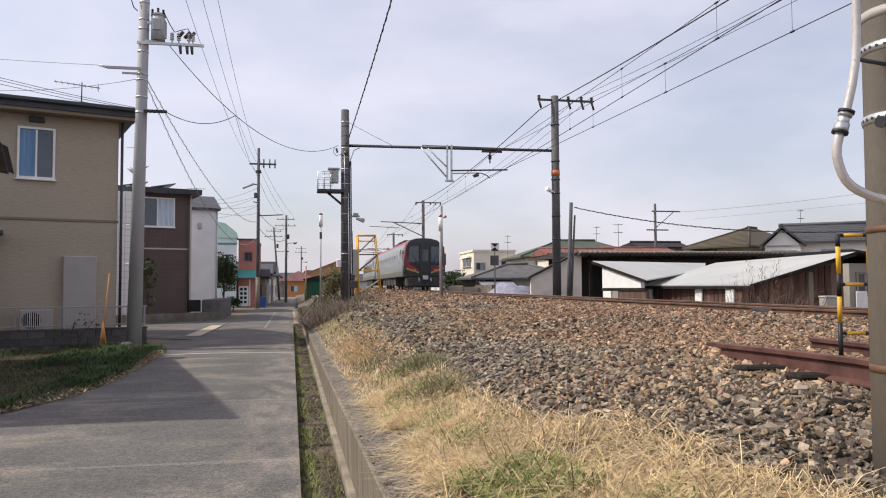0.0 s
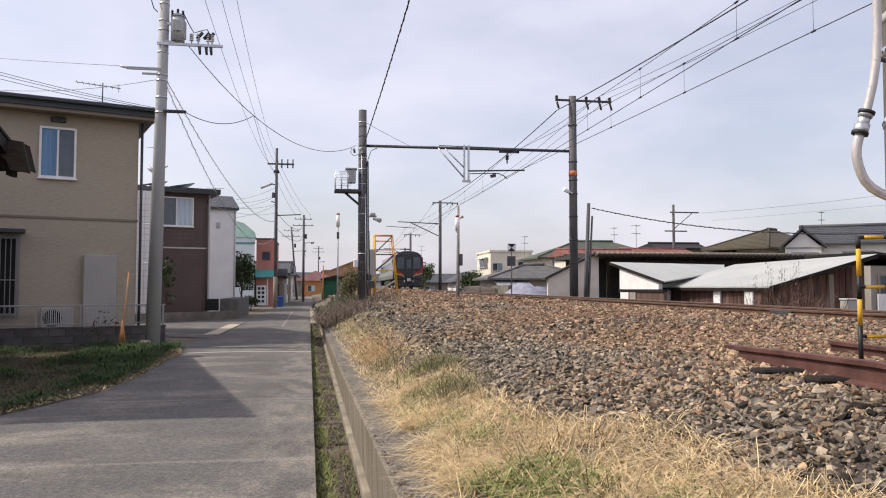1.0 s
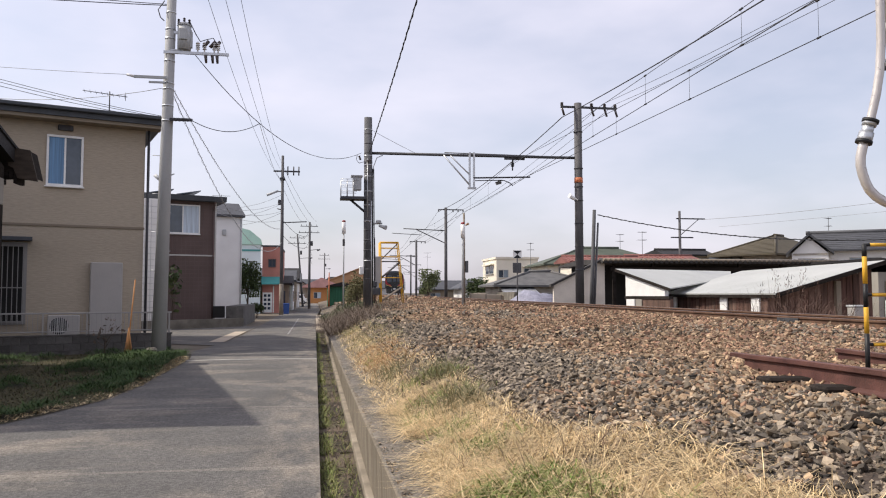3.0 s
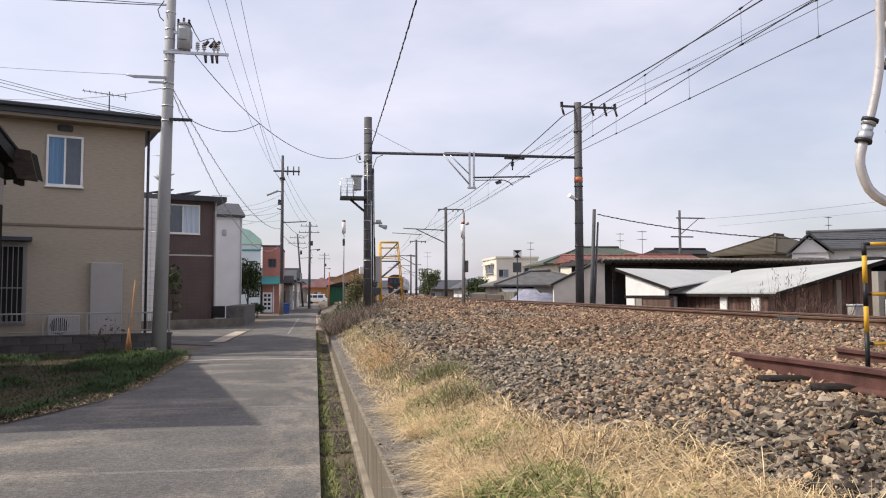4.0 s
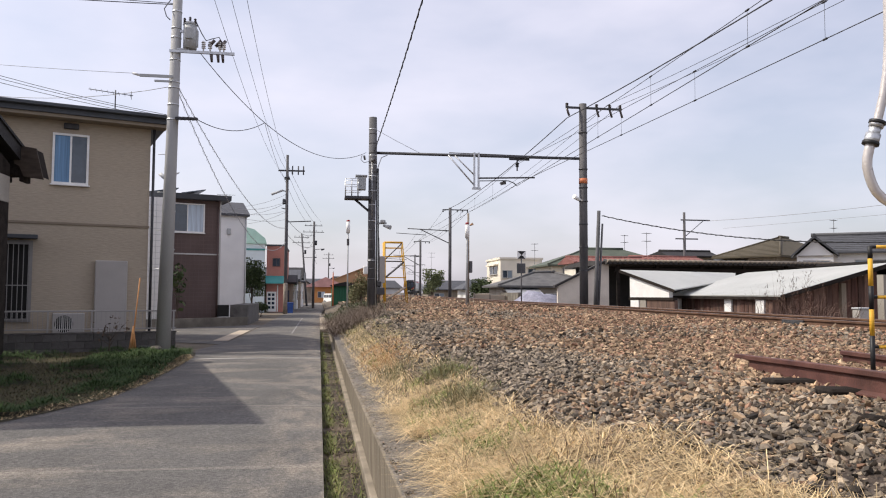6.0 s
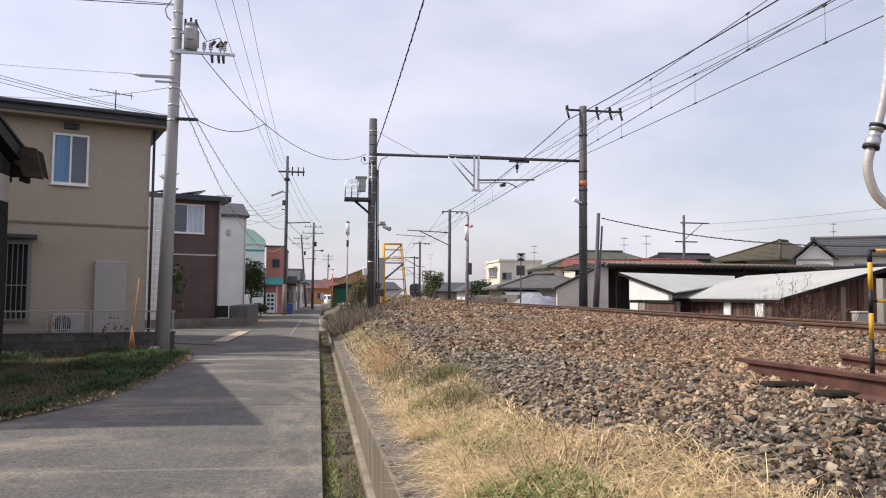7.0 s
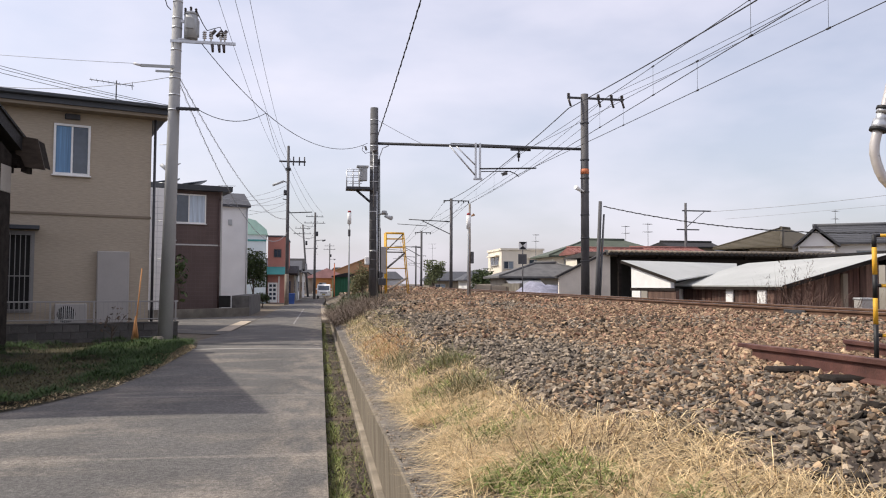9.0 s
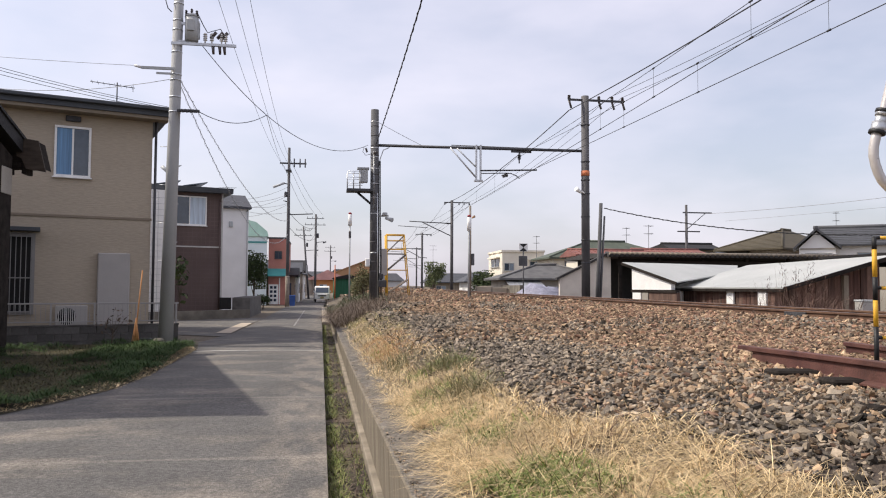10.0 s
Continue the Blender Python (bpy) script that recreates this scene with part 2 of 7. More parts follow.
M["roof_olive"] = mat("roof_olive", (0.082, 0.068, 0.044), 0.8, 0.15, 1.5, 30, 0.3, stretch=(1, 1, 4))
M["roof_green"] = mat("roof_green", (0.085, 0.10, 0.075), 0.7, 0.15, 1.5, 30, 0.2)
M["roof_red"] = mat("roof_red", (0.22, 0.09, 0.075), 0.75, 0.2, 1.0, 30, 0.2)
M["roof_pink"] = mat("roof_pink", (0.55, 0.30, 0.27), 0.75, 0.15, 1.0, 30, 0.2)
M["roof_white"] = mat("roof_white", (0.44, 0.445, 0.425), 0.55, 0.05, 0.8, 8, 0.1, second=(0.38, 0.39, 0.37), patch=0.2, patch_scale=0.5)
M["wood_old"] = mat("wood_old", (0.105, 0.05, 0.037), 0.9, 0.35, 2.0, 30, 0.4, stretch=(6, 6, 0.5), objrand=0.35, second=(0.17, 0.105, 0.08))
M["wood_grey"] = mat("wood_grey", (0.27, 0.225, 0.17), 0.9, 0.2, 1.5, 40, 0.3, stretch=(4, 4, 0.6))
M["tan"] = mat("tan", (0.42, 0.24, 0.13), 0.85, 0.1, 0.5, 30, 0.1)
M["orange_wall"] = mat("orange_wall", (0.55, 0.25, 0.09), 0.85, 0.1, 0.8, 30, 0.1)
M["green_shed"] = mat("green_shed", (0.03, 0.14, 0.075), 0.7, 0.2, 1.0, 20, 0.1, stretch=(8, 8, 0.6))
# near-black that stands for the shade inside openings and behind panes
M["shade_in"] = mat("shade_in", (0.02, 0.019, 0.018), 0.9, 0.2, 2.0, 30, 0.1)
M["glass"] = glass_mat("glass", (0.035, 0.05, 0.075))
M["glass_pale"] = glass_mat("glass_pale", (0.24, 0.29, 0.34), 0.12)
M["curtain"] = mat("curtain", (0.15, 0.28, 0.45), 0.6, 0.25, 1.0, 3, 0.3, stretch=(14, 14, 0.4))
M["curtain_pale"] = mat("curtain_pale", (0.52, 0.60, 0.68), 0.5, 0.2, 1.0, 3, 0.3, stretch=(8, 8, 0.4))
M["alu"] = mat("alu", (0.50, 0.485, 0.46), 0.5, 0.06, 3.0, 40, 0.05, 0.2)
M["fence_alu"] = mat("fence_alu", (0.36, 0.345, 0.33), 0.5, 0.06, 3.0, 40, 0.05, 0.2)
# aluminium darkened in colour for the shadow over the barred window
M["alu_shaded"] = mat("alu_shaded", (0.26, 0.25, 0.24), 0.5, 0.06, 3.0, 40, 0.05, 0.2)
M["panel"] = mat("panel", (0.40, 0.375, 0.35), 0.6, 0.05, 2.0, 40, 0.05)
M["white_paint"] = mat("white_paint", (0.86, 0.85, 0.82), 0.5, 0.06, 3.0, 40, 0.05)
M["grey_paint"] = mat("grey_paint", (0.42, 0.43, 0.43), 0.5, 0.1, 3.0, 40, 0.05)
M["block"] = mat("block", (0.10, 0.093, 0.086), 0.9, 0.35, 3.0, 60, 0.4, objrand=0.2)
M["yellow"] = mat("yellow", (0.72, 0.40, 0.035), 0.55, 0.12, 5.0, 50, 0.1)
M["black"] = mat("black", (0.015, 0.015, 0.016), 0.55, 0.2, 5.0, 50, 0.1)
M["orange_band"] = mat("orange_band", (0.55, 0.17, 0.07), 0.6, 0.2, 5.0, 50, 0.1)
M["ceramic"] = mat("ceramic", (0.75, 0.74, 0.72), 0.3, 0.08, 5.0, 50, 0.0)
M["ceramic_dark"] = mat("ceramic_dark", (0.06, 0.045, 0.04), 0.3, 0.1, 5.0, 50, 0.0)
M["wire"] = mat("wire", (0.035, 0.035, 0.037), 0.6, 0.1, 5.0, 50, 0.0)
M["wire_pale"] = mat("wire_pale", (0.30, 0.30, 0.31), 0.5, 0.1, 5.0, 50, 0.0)
M["bamboo"] = mat("bamboo", (0.50, 0.24, 0.09), 0.7, 0.15, 5.0, 50, 0.1)
M["tarp"] = mat("tarp", (0.27, 0.27, 0.34), 0.6, 0.25, 3.0, 12, 0.6, dist=0.05)
M["train_silver"] = mat("train_silver", (0.28, 0.31, 0.31), 0.42, 0.06, 0.6, 30, 0.02, 0.3)
M["train_black"] = mat("train_black", (0.012, 0.014, 0.016), 0.25, 0.1, 2.0, 30, 0.0, spec=0.6)
M["train_red"] = mat("train_red", (0.30, 0.025, 0.03), 0.35, 0.08, 2.0, 30, 0.0)
M["train_gold"] = mat("train_gold", (0.42, 0.36, 0.14), 0.4, 0.08, 2.0, 30, 0.0)
M["train_green"] = mat("train_green", (0.17, 0.19, 0.17), 0.4, 0.08, 2.0, 30, 0.0, 0.3)
M["under"] = mat("under", (0.06, 0.057, 0.055), 0.8, 0.3, 3.0, 30, 0.2)
M["tail_red"] = mat("tail_red", (0.55, 0.22, 0.08), 0.35, 0.1, 3.0, 30, 0.0)
M["rubber"] = mat("rubber", (0.02, 0.02, 0.02), 0.85, 0.1, 5.0, 50, 0.1)
M["bark"] = mat("bark", (0.10, 0.075, 0.055), 0.9, 0.25, 4.0, 40, 0.5, stretch=(1, 1, 0.3))
M["leaf_pale"] = mat("leaf_pale", (0.10, 0.13, 0.05), 0.8, 0.1, 3.0, 20, 0.0, island=0.4, second=(0.15, 0.16, 0.075))
M["blue_plastic"] = mat("blue_plastic", (0.03, 0.08, 0.28), 0.5, 0.15, 3.0, 30, 0.05)


# ---- mesh helpers ----
def part(name, bm, material, parent=None, label="", smooth=False):
    me = bpy.data.meshes.new(name)
    bmesh.ops.recalc_face_normals(bm, faces=bm.faces)
    bm.to_mesh(me)
    bm.free()
    if smooth:
        me.polygons.foreach_set("use_smooth", [True] * len(me.polygons))
    for m in material if isinstance(material, (list, tuple)) else [material]:
        me.materials.append(m)
    ob = new(name, me)
    if parent is not None:
        ob.parent = parent
    if label:
        ob["label"] = label
    return ob


def raw(name, verts, faces, material, parent=None):
    me = bpy.data.meshes.new(name)
    me.from_pydata(verts, [], faces)
    me.materials.append(material)
    ob = new(name, me)
    if parent is not None:
        ob.parent = parent
    return ob


def thing(name, label, category, at=(0, 0, 0), rz=0.0, group="", kind=""):
    ob = new(name)
    ob.empty_display_size = 0.2
    ob.matrix_basis = pose(*at, 0, 0, rz)
    return tagged(ob, label, category, group, kind)


def box(bm, x0, x1, y0, y1, z0, z1, bevel=0.0, mi=0):
    r = bmesh.ops.create_cube(bm, size=1.0, matrix=Matrix.Translation(((x0 + x1) / 2, (y0 + y1) / 2, (z0 + z1) / 2))
                              @ Matrix.Diagonal((x1 - x0, y1 - y0, z1 - z0, 1)))
    faces = {f for v in r["verts"] for f in v.link_faces}
    for f in faces:
        f.material_index = mi
    if bevel:
        e = {e for f in faces for e in f.edges}
        bmesh.ops.bevel(bm, geom=list(e), offset=bevel, segments=1, affect="EDGES", clamp_overlap=True)
    return bm


def rod(bm, p0, p1, r0, r1=None, n=8, mi=0):
    p0, p1 = Vector(p0), Vector(p1)
    r1 = r0 if r1 is None else r1
    d = p1 - p0
    q = d.to_track_quat("Z", "Y").to_matrix().to_4x4()
    k = bmesh.ops.create_cone(bm, cap_ends=True, segments=n, radius1=r0, radius2=r1, depth=d.length,
                              matrix=Matrix.Translation((p0 + p1) / 2) @ q)
    for f in {f for v in k["verts"] for f in v.link_faces}:
        f.material_index = mi
        f.smooth = len(f.verts) == 4
    return bm


def tube(bm, pts, r, n=6):
    pts = [Vector(p) for p in pts]
    rings = []
    steep = max(abs((q - p).normalized().z) for p, q in zip(pts, pts[1:]))
    ref = Vector((0, 1, 0)) if steep > 0.8 else Vector((0, 0, 1))
    for i, p in enumerate(pts):
        d = (pts[min(i + 1, len(pts) - 1)] - pts[max(i - 1, 0)]).normalized()
        a = d.cross(ref)
        a = a.normalized() if a.length > 1e-4 else Vector((1, 0, 0))
        b = d.cross(a)
        rings.append([bm.verts.new(p + r * (math.cos(t) * a + math.sin(t) * b))
                      for t in (2 * math.pi * k / n for k in range(n))])
    for u, v in zip(rings, rings[1:]):
        for k in range(n):
            f = bm.faces.new((u[k], u[(k + 1) % n], v[(k + 1) % n], v[k]))
            f.smooth = True
    bm.faces.new(rings[0])
    bm.faces.new(rings[-1])
    return bm


def prism(bm, outline, axis, a, b, mi=0):
    """A flat outline carried along an axis from a to b."""
    def at(p, t):
        return {"x": (t, p[0], p[1]), "y": (p[0], t, p[1]), "z": (p[0], p[1], t)}[axis]
    u = [bm.verts.new(at(p, a)) for p in outline]
    v = [bm.verts.new(at(p, b)) for p in outline]
    fs = [bm.faces.new(u), bm.faces.new(v)]
    for k in range(len(u)):
        fs.append(bm.faces.new((u[k], u[(k + 1) % len(u)], v[(k + 1) % len(u)], v[k])))
    for f in fs:
        f.material_index = mi
    return bm


def B():
    return bmesh.new()


def wire(p0, p1, sag, r, material, label, n=14, name="wire", category="wire", twist=0.0):
    p0, p1 = Vector(p0), Vector(p1)
    pts = []
    for i in range(n + 1):
        t = i / n
        p = p0.lerp(p1, t)
        p.z -= 4 * sag * t * (1 - t)
        pts.append(p)
    ob = part(name, tube(B(), pts, r, 5), material)
    return tagged(ob, label, category, "overhead wires")


# ---- the plan: road along +y, track to its right ----
TRACK = np.array([(-400, 110.0), (-60, 17.0), (-10, 10.05), (0, 9.2), (13, 8.45), (32, 8.2), (45, 8.64), (56, 8.93), (82, 9.35), (101, 10.5),
                  (138, 14.3), (171, 19.2), (214, 26.5), (320, 49.0), (700, 140.0)])


def track_x(y):
    k = TRACK
    i = int(np.clip(np.searchsorted(k[:, 0], y) - 1, 0, len(k) - 2))
    def slope(j):
        a, b = max(j - 1, 0), min(j + 1, len(k) - 1)
        return (k[b, 1] - k[a, 1]) / (k[b, 0] - k[a, 0])
    h = k[i + 1, 0] - k[i, 0]
    t = (y - k[i, 0]) / h
    return float((2 * t**3 - 3 * t**2 + 1) * k[i, 1] + (t**3 - 2 * t**2 + t) * h * slope(i)
                 + (-2 * t**3 + 3 * t**2) * k[i + 1, 1] + (t**3 - t**2) * h * slope(i + 1))


def track_turn(y):
    """The track's heading, degrees from +y, clockwise."""
    return math.degrees(math.atan2(track_x(y + 2) - track_x(y - 2), 4.0))


def rail_z(y):
    return float(np.interp(y, [-20, 11, 20, 32, 60, 110], [1.12, 1.19, 1.24, 1.29, 1.40, 1.52]))


def foot_x(y):
    """Where the ballast begins, beside the dry grass."""
    return 1.28 + 0.012 * max(y - 6, 0) + min(max(0.0, 5.0 - y) * 0.30, 0.85)


def wall_top(y):
    """The retaining wall's height, which falls away along the lane."""
    return float(np.interp(y, [0, 4.6, 6.6, 9.2, 17, 40], [0.52, 0.46, 0.42, 0.37, 0.27, 0.22]))


def land(x, y):
    """The height of the ground right of the wall."""
    f, c, rz = foot_x(y), track_x(y), rail_z(y)
    h = wall_top(y)
    stops = [(0.57, h - 0.01), (0.78, h + 0.06), (f, 0.69), (f + 1.2, 0.885), (max(f + 1.4, min(4.9, c - 2.6)), 0.925 + 0.005 * max(0, y - 8)), (c - 1.75, rz - 0.15), (c - 0.8, rz - 0.115), (c + 1.9, rz - 0.15), (c + 3.6, rz - 0.5), (c + 5.2, -0.25), (c + 4000, -0.25)]
    heap = 0.05 * np.clip((x - f) / 1.2, 0, 1) * np.clip((c - 1.75 - x) / (c - 6.65), 0, 1) * np.clip((8 - y) / 2, 0, 1)
    return float(np.interp(x, [s[0] for s in stops], [s[1] for s in stops]) + heap)


# ---- ground, road, wall ----
def build_ground():
    ys = sorted({*range(-60, 130, 2), *range(130, 420, 10), -3000, -800, -200, 600, 1000, 1800, 3500})
    cols = []
    verts, faces = [], []
    for y in ys:
        f, c = foot_x(y), track_x(y)
        row = [(-3000, -0.02), (-300, -0.02), (-40, -0.02), (-12, -0.01), (-3.2, -0.012), (0.07, -0.012), (0.085, -0.13), (0.46, -0.13), (0.55, -0.12), (0.565, wall_top(y) - 0.03)]
        row += [(x, land(x, y) - 0.015) for x in (0.75, f, f + 1.2, max(f + 1.4, min(4.9, c - 2.6)), c - 1.75, c, c + 1.9, c + 3.6, c + 5.2, c + 60, c + 400, c + 3000)]
        cols.append(len(row))
        verts += [(x, y, z) for x, z in row]
    n = cols[0]
    for j in range(len(ys) - 1):
        for i in range(n - 1):
            a = j * n + i
            faces.append((a, a + 1, a + n + 1, a + n))
    g = raw("ground", verts, faces, M["soil"])
    tagged(g, "bare brown soil with thin winter weeds", "ground", kind="structure")

    bm = B()
    ys = [-30, -8, 0, 4, 8, 10, 12, 14, 16, 18, 20, 22, 26, 30, 40, 55, 75, 95, 120, 160]
    lefts = [-4.6, -4.4, -4.2, -4.1, -4.0, -3.8, -3.1, -2.98, -2.93, -2.95, -3.02, -3.3, -2.9, -2.75, -2.7, -2.65, -2.6, -2.4, -2.2, -2.2]
    rights = [0.075] * 14 + [0.075, 0.1, 0.5, 1.0, 1.6, 2.0]
    prev = None
    for y, a, b in zip(ys, lefts, rights):
        row = [bm.verts.new((a + (b - a) * k / 6, y, 0.004 + 0.018 * math.sin(math.pi * k / 6))) for k in range(7)]
        if prev:
            for k in range(6):
                bm.faces.new((prev[k], prev[k + 1], row[k + 1], row[k]))
        prev = row
    road = part("road", bm, M["asphalt"])
    tagged(road, "narrow worn grey asphalt lane with patches", "road", kind="structure")
    # side lane between the two houses, and the pale crossing patches
    bm = B()
    v = [bm.verts.new(p) for p in ((-2.93, 24.6, 0.008), (-2.74, 38.9, 0.008), (-3.35, 39.2, 0.008), (-8.75, 33.6, 0.008), (-22, 33.0, 0.008), (-22, 30.5, 0.008), (-5.5, 26.2, 0.008))]
    bm.faces.new(v)
    side = tagged(part("side_road", bm, M["asphalt"]), "pale worn side lane joining the road", "road", kind="structure")
    bm = B()
    bm.faces.new([bm.verts.new(p) for p in ((-3.4, 26.2, 0.02), (-2.9, 26.2, 0.02), (-2.82, 33.4, 0.02), (-3.28, 33.4, 0.02))])
    part("crossing_slab", bm, M["slab"], side, "pale concrete strip across the side lane")
    def seam(y, w, k0, k1):
        bm = B()
        prev = None
        for k in range(k0, k1 + 1):
            pair = []
            for yy in (y - w / 2 + 0.02 * math.sin(k * 2.1), y + w / 2 + 0.03 * math.sin(k * 1.3)):
                lo, hi = np.interp(yy, ys, lefts), np.interp(yy, ys, rights)
                pair.append(bm.verts.new((lo + (hi - lo) * k / 6, yy, 0.0055 + 0.018 * math.sin(math.pi * k / 6))))
            if prev:
                bm.faces.new((prev[0], pair[0], pair[1], prev[1]))
            prev = pair
        part("seam", bm, M["seam_pale"] if 18 < y < 20 else M["seam"], road, "pale filled seam across the asphalt")
    for y, w, k0, k1 in ((7.15, 0.11, 0, 6), (11.0, 0.10, 1, 6), (19.05, 0.16, 0, 6), (29.8, 0.3, 0, 3)):
        seam(y, w, k0, k1)
    # lawn beside the road
    bm = B()
    outline = [(-3.78, 9.9), (-3.42, 10.8), (-3.06, 12.2), (-2.92, 14), (-2.94, 16), (-3.0, 19.4), (-3.15, 21), (-3.9, 22.2), (-12, 19.4), (-12, 9.0), (-6, 8.6)]
    v = [bm.verts.new((x, y, 0.012)) for x, y in outline]
    f = bm.faces.new(v)
    bmesh.ops.triangulate(bm, faces=[f])
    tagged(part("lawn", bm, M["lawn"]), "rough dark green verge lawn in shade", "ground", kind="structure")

    # retaining wall in cast lengths
    wall = thing("retaining_wall", "low weathered concrete retaining wall beside the ditch", "wall", kind="structure")
    y = -6.0
    while y < 60:
        bm = B()
        h0, h1 = wall_top(y), wall_top(y + 4)
        pts = [(0.50, -0.2), (0.66, -0.2), (0.60, h0), (0.476, h0)]
        u = [bm.verts.new((px, y + 0.002, pz)) for px, pz in pts]
        w = [bm.verts.new((px, y + 3.998, pz if pz < 0 else h1)) for px, pz in pts]
        bm.faces.new(u)
        bm.faces.new(w)
        for i in range(4):
            bm.faces.new((u[i], u[(i + 1) % 4], w[(i + 1) % 4], w[i]))
        bmesh.ops.bevel(bm, geom=[e for e in bm.edges if min(v.co.z for v in e.verts) > 0.15], offset=0.012, segments=1, affect="EDGES")
        part("wall_length", bm, M["wall_concrete"], wall)
        part("gutter_edge", box(B(), 0.435, 0.498, y + 0.002, y + 3.998, -0.2, -0.03, 0.008), M["gutter_concrete"], wall, "pale worn concrete edge of the ditch")
        y += 4.0
    # the rough wall top and the gritty backing behind it
    verts, faces = [], []
    rs = np.random.RandomState(77)
    for k in range(400):
        y = -6 + 0.1 * k
        w = 0.80 + 0.05 * math.sin(y * 1.7) + 0.03 * math.sin(y * 4.1) + rs.uniform(-0.02, 0.02)
        h = wall_top(y) + 0.004
        for i in range(7):
            x = 0.485 + rs.uniform(-0.006, 0.006) if i == 0 else 0.485 + (w - 0.485) * i / 6
            z = h if i < 2 else max(h if i < 4 else 0, land(x, y)) + 0.004
            verts.append((x, y, z + (rs.uniform(-0.006, 0.012) if 0 < i < 6 else -0.008)))
        if k:
            o = 7 * k
            faces += [(o - 7 + i, o - 6 + i, o + i + 1, o + i) for i in range(6)]
    backing = tagged(raw("wall_backing", verts, faces, M["grit"]), "grey gritty concrete backing behind the wall", "wall", kind="structure")
    n = 9000
    y = 3.0 * 6 ** rs.uniform(0, 1, n)
    x = rs.uniform(0.50, 0.86, n)
    z = np.array([max(wall_top(b) if a < 0.62 else 0, land(a, b)) for a, b in zip(x, y)]) + 0.003
    for mm, sel in (("stone_grey", rs.uniform(0, 1, n) < 0.7), ("stone", rs.uniform(0, 1, n) < 0.25)):
        scatter_rocks("grit_stones", np.stack([x, y, z], 1)[sel], rs.uniform(0.005, 0.014, int(sel.sum())), M[mm], backing, 88, rock_shapes(8, 8))
    bm = B()
    for k in range(60):
        y = -4 + k * 0.65
        box(bm, 0.09, 0.433, y, y + 0.66, -0.2, -0.122 + 0.012 * math.sin(k * 1.7))
    tagged(part("ditch_bed", bm, M["ditch_mud"]), "dark muddy bed of the roadside ditch", "ditch", kind="structure")
    slab = part("ditch_cover", box(B(), 0.09, 0.5, 34, 58, -0.1, 0.03, 0.01), M["slab"])
    tagged(slab, "pale concrete slabs covering the ditch", "kerb", kind="structure")
    bm = B()
    for k in range(5):
        y = 30.5 + 4.0 * k
        v = [bm.verts.new(p) for p in ((-1.04, y, 0.03), (-0.97, y, 0.03), (-0.97, y + 3.6, 0.03), (-1.04, y + 3.6, 0.03))]
        bm.faces.new(v)
    mk = part("road_marking", bm, M["worn_line"])
    tagged(mk, "faint worn white road dashes", "road marking", kind="structure")


# ---- track ----
RAIL = [(-0.0635, 0), (0.0635, 0), (0.0635, 0.011), (0.012, 0.028), (0.008, 0.105), (0.0325, 0.120), (0.0325, 0.148), (0.027, 0.153),
        (-0.027, 0.153), (-0.0325, 0.148), (-0.0325, 0.120), (-0.008, 0.105), (-0.012, 0.028), (-0.0635, 0.011)]


def sweep_rail(name, line, parent, label="", skin="rust", head="rail_top"):
    bm = B()
    prev = None
    for i, p in enumerate(line):
        a, b = Vector(line[max(i - 1, 0)]), Vector(line[min(i + 1, len(line) - 1)])
        d = (b - a).normalized()
        s = Vector((d.y, -d.x, 0)).normalized()
        ring = [bm.verts.new(Vector(p) + s * u + Vector((0, 0, w - 0.153))) for u, w in RAIL]
        if prev:
            for k in range(len(RAIL)):
                f = bm.faces.new((prev[k], prev[(k + 1) % len(RAIL)], ring[(k + 1) % len(RAIL)], ring[k]))
                if k in (7,):
                    f.material_index = 1
        else:
            bm.faces.new(ring)
        prev = ring
    bm.faces.new(prev)
    return part(name, bm, [M[skin], M[head]], parent, label)


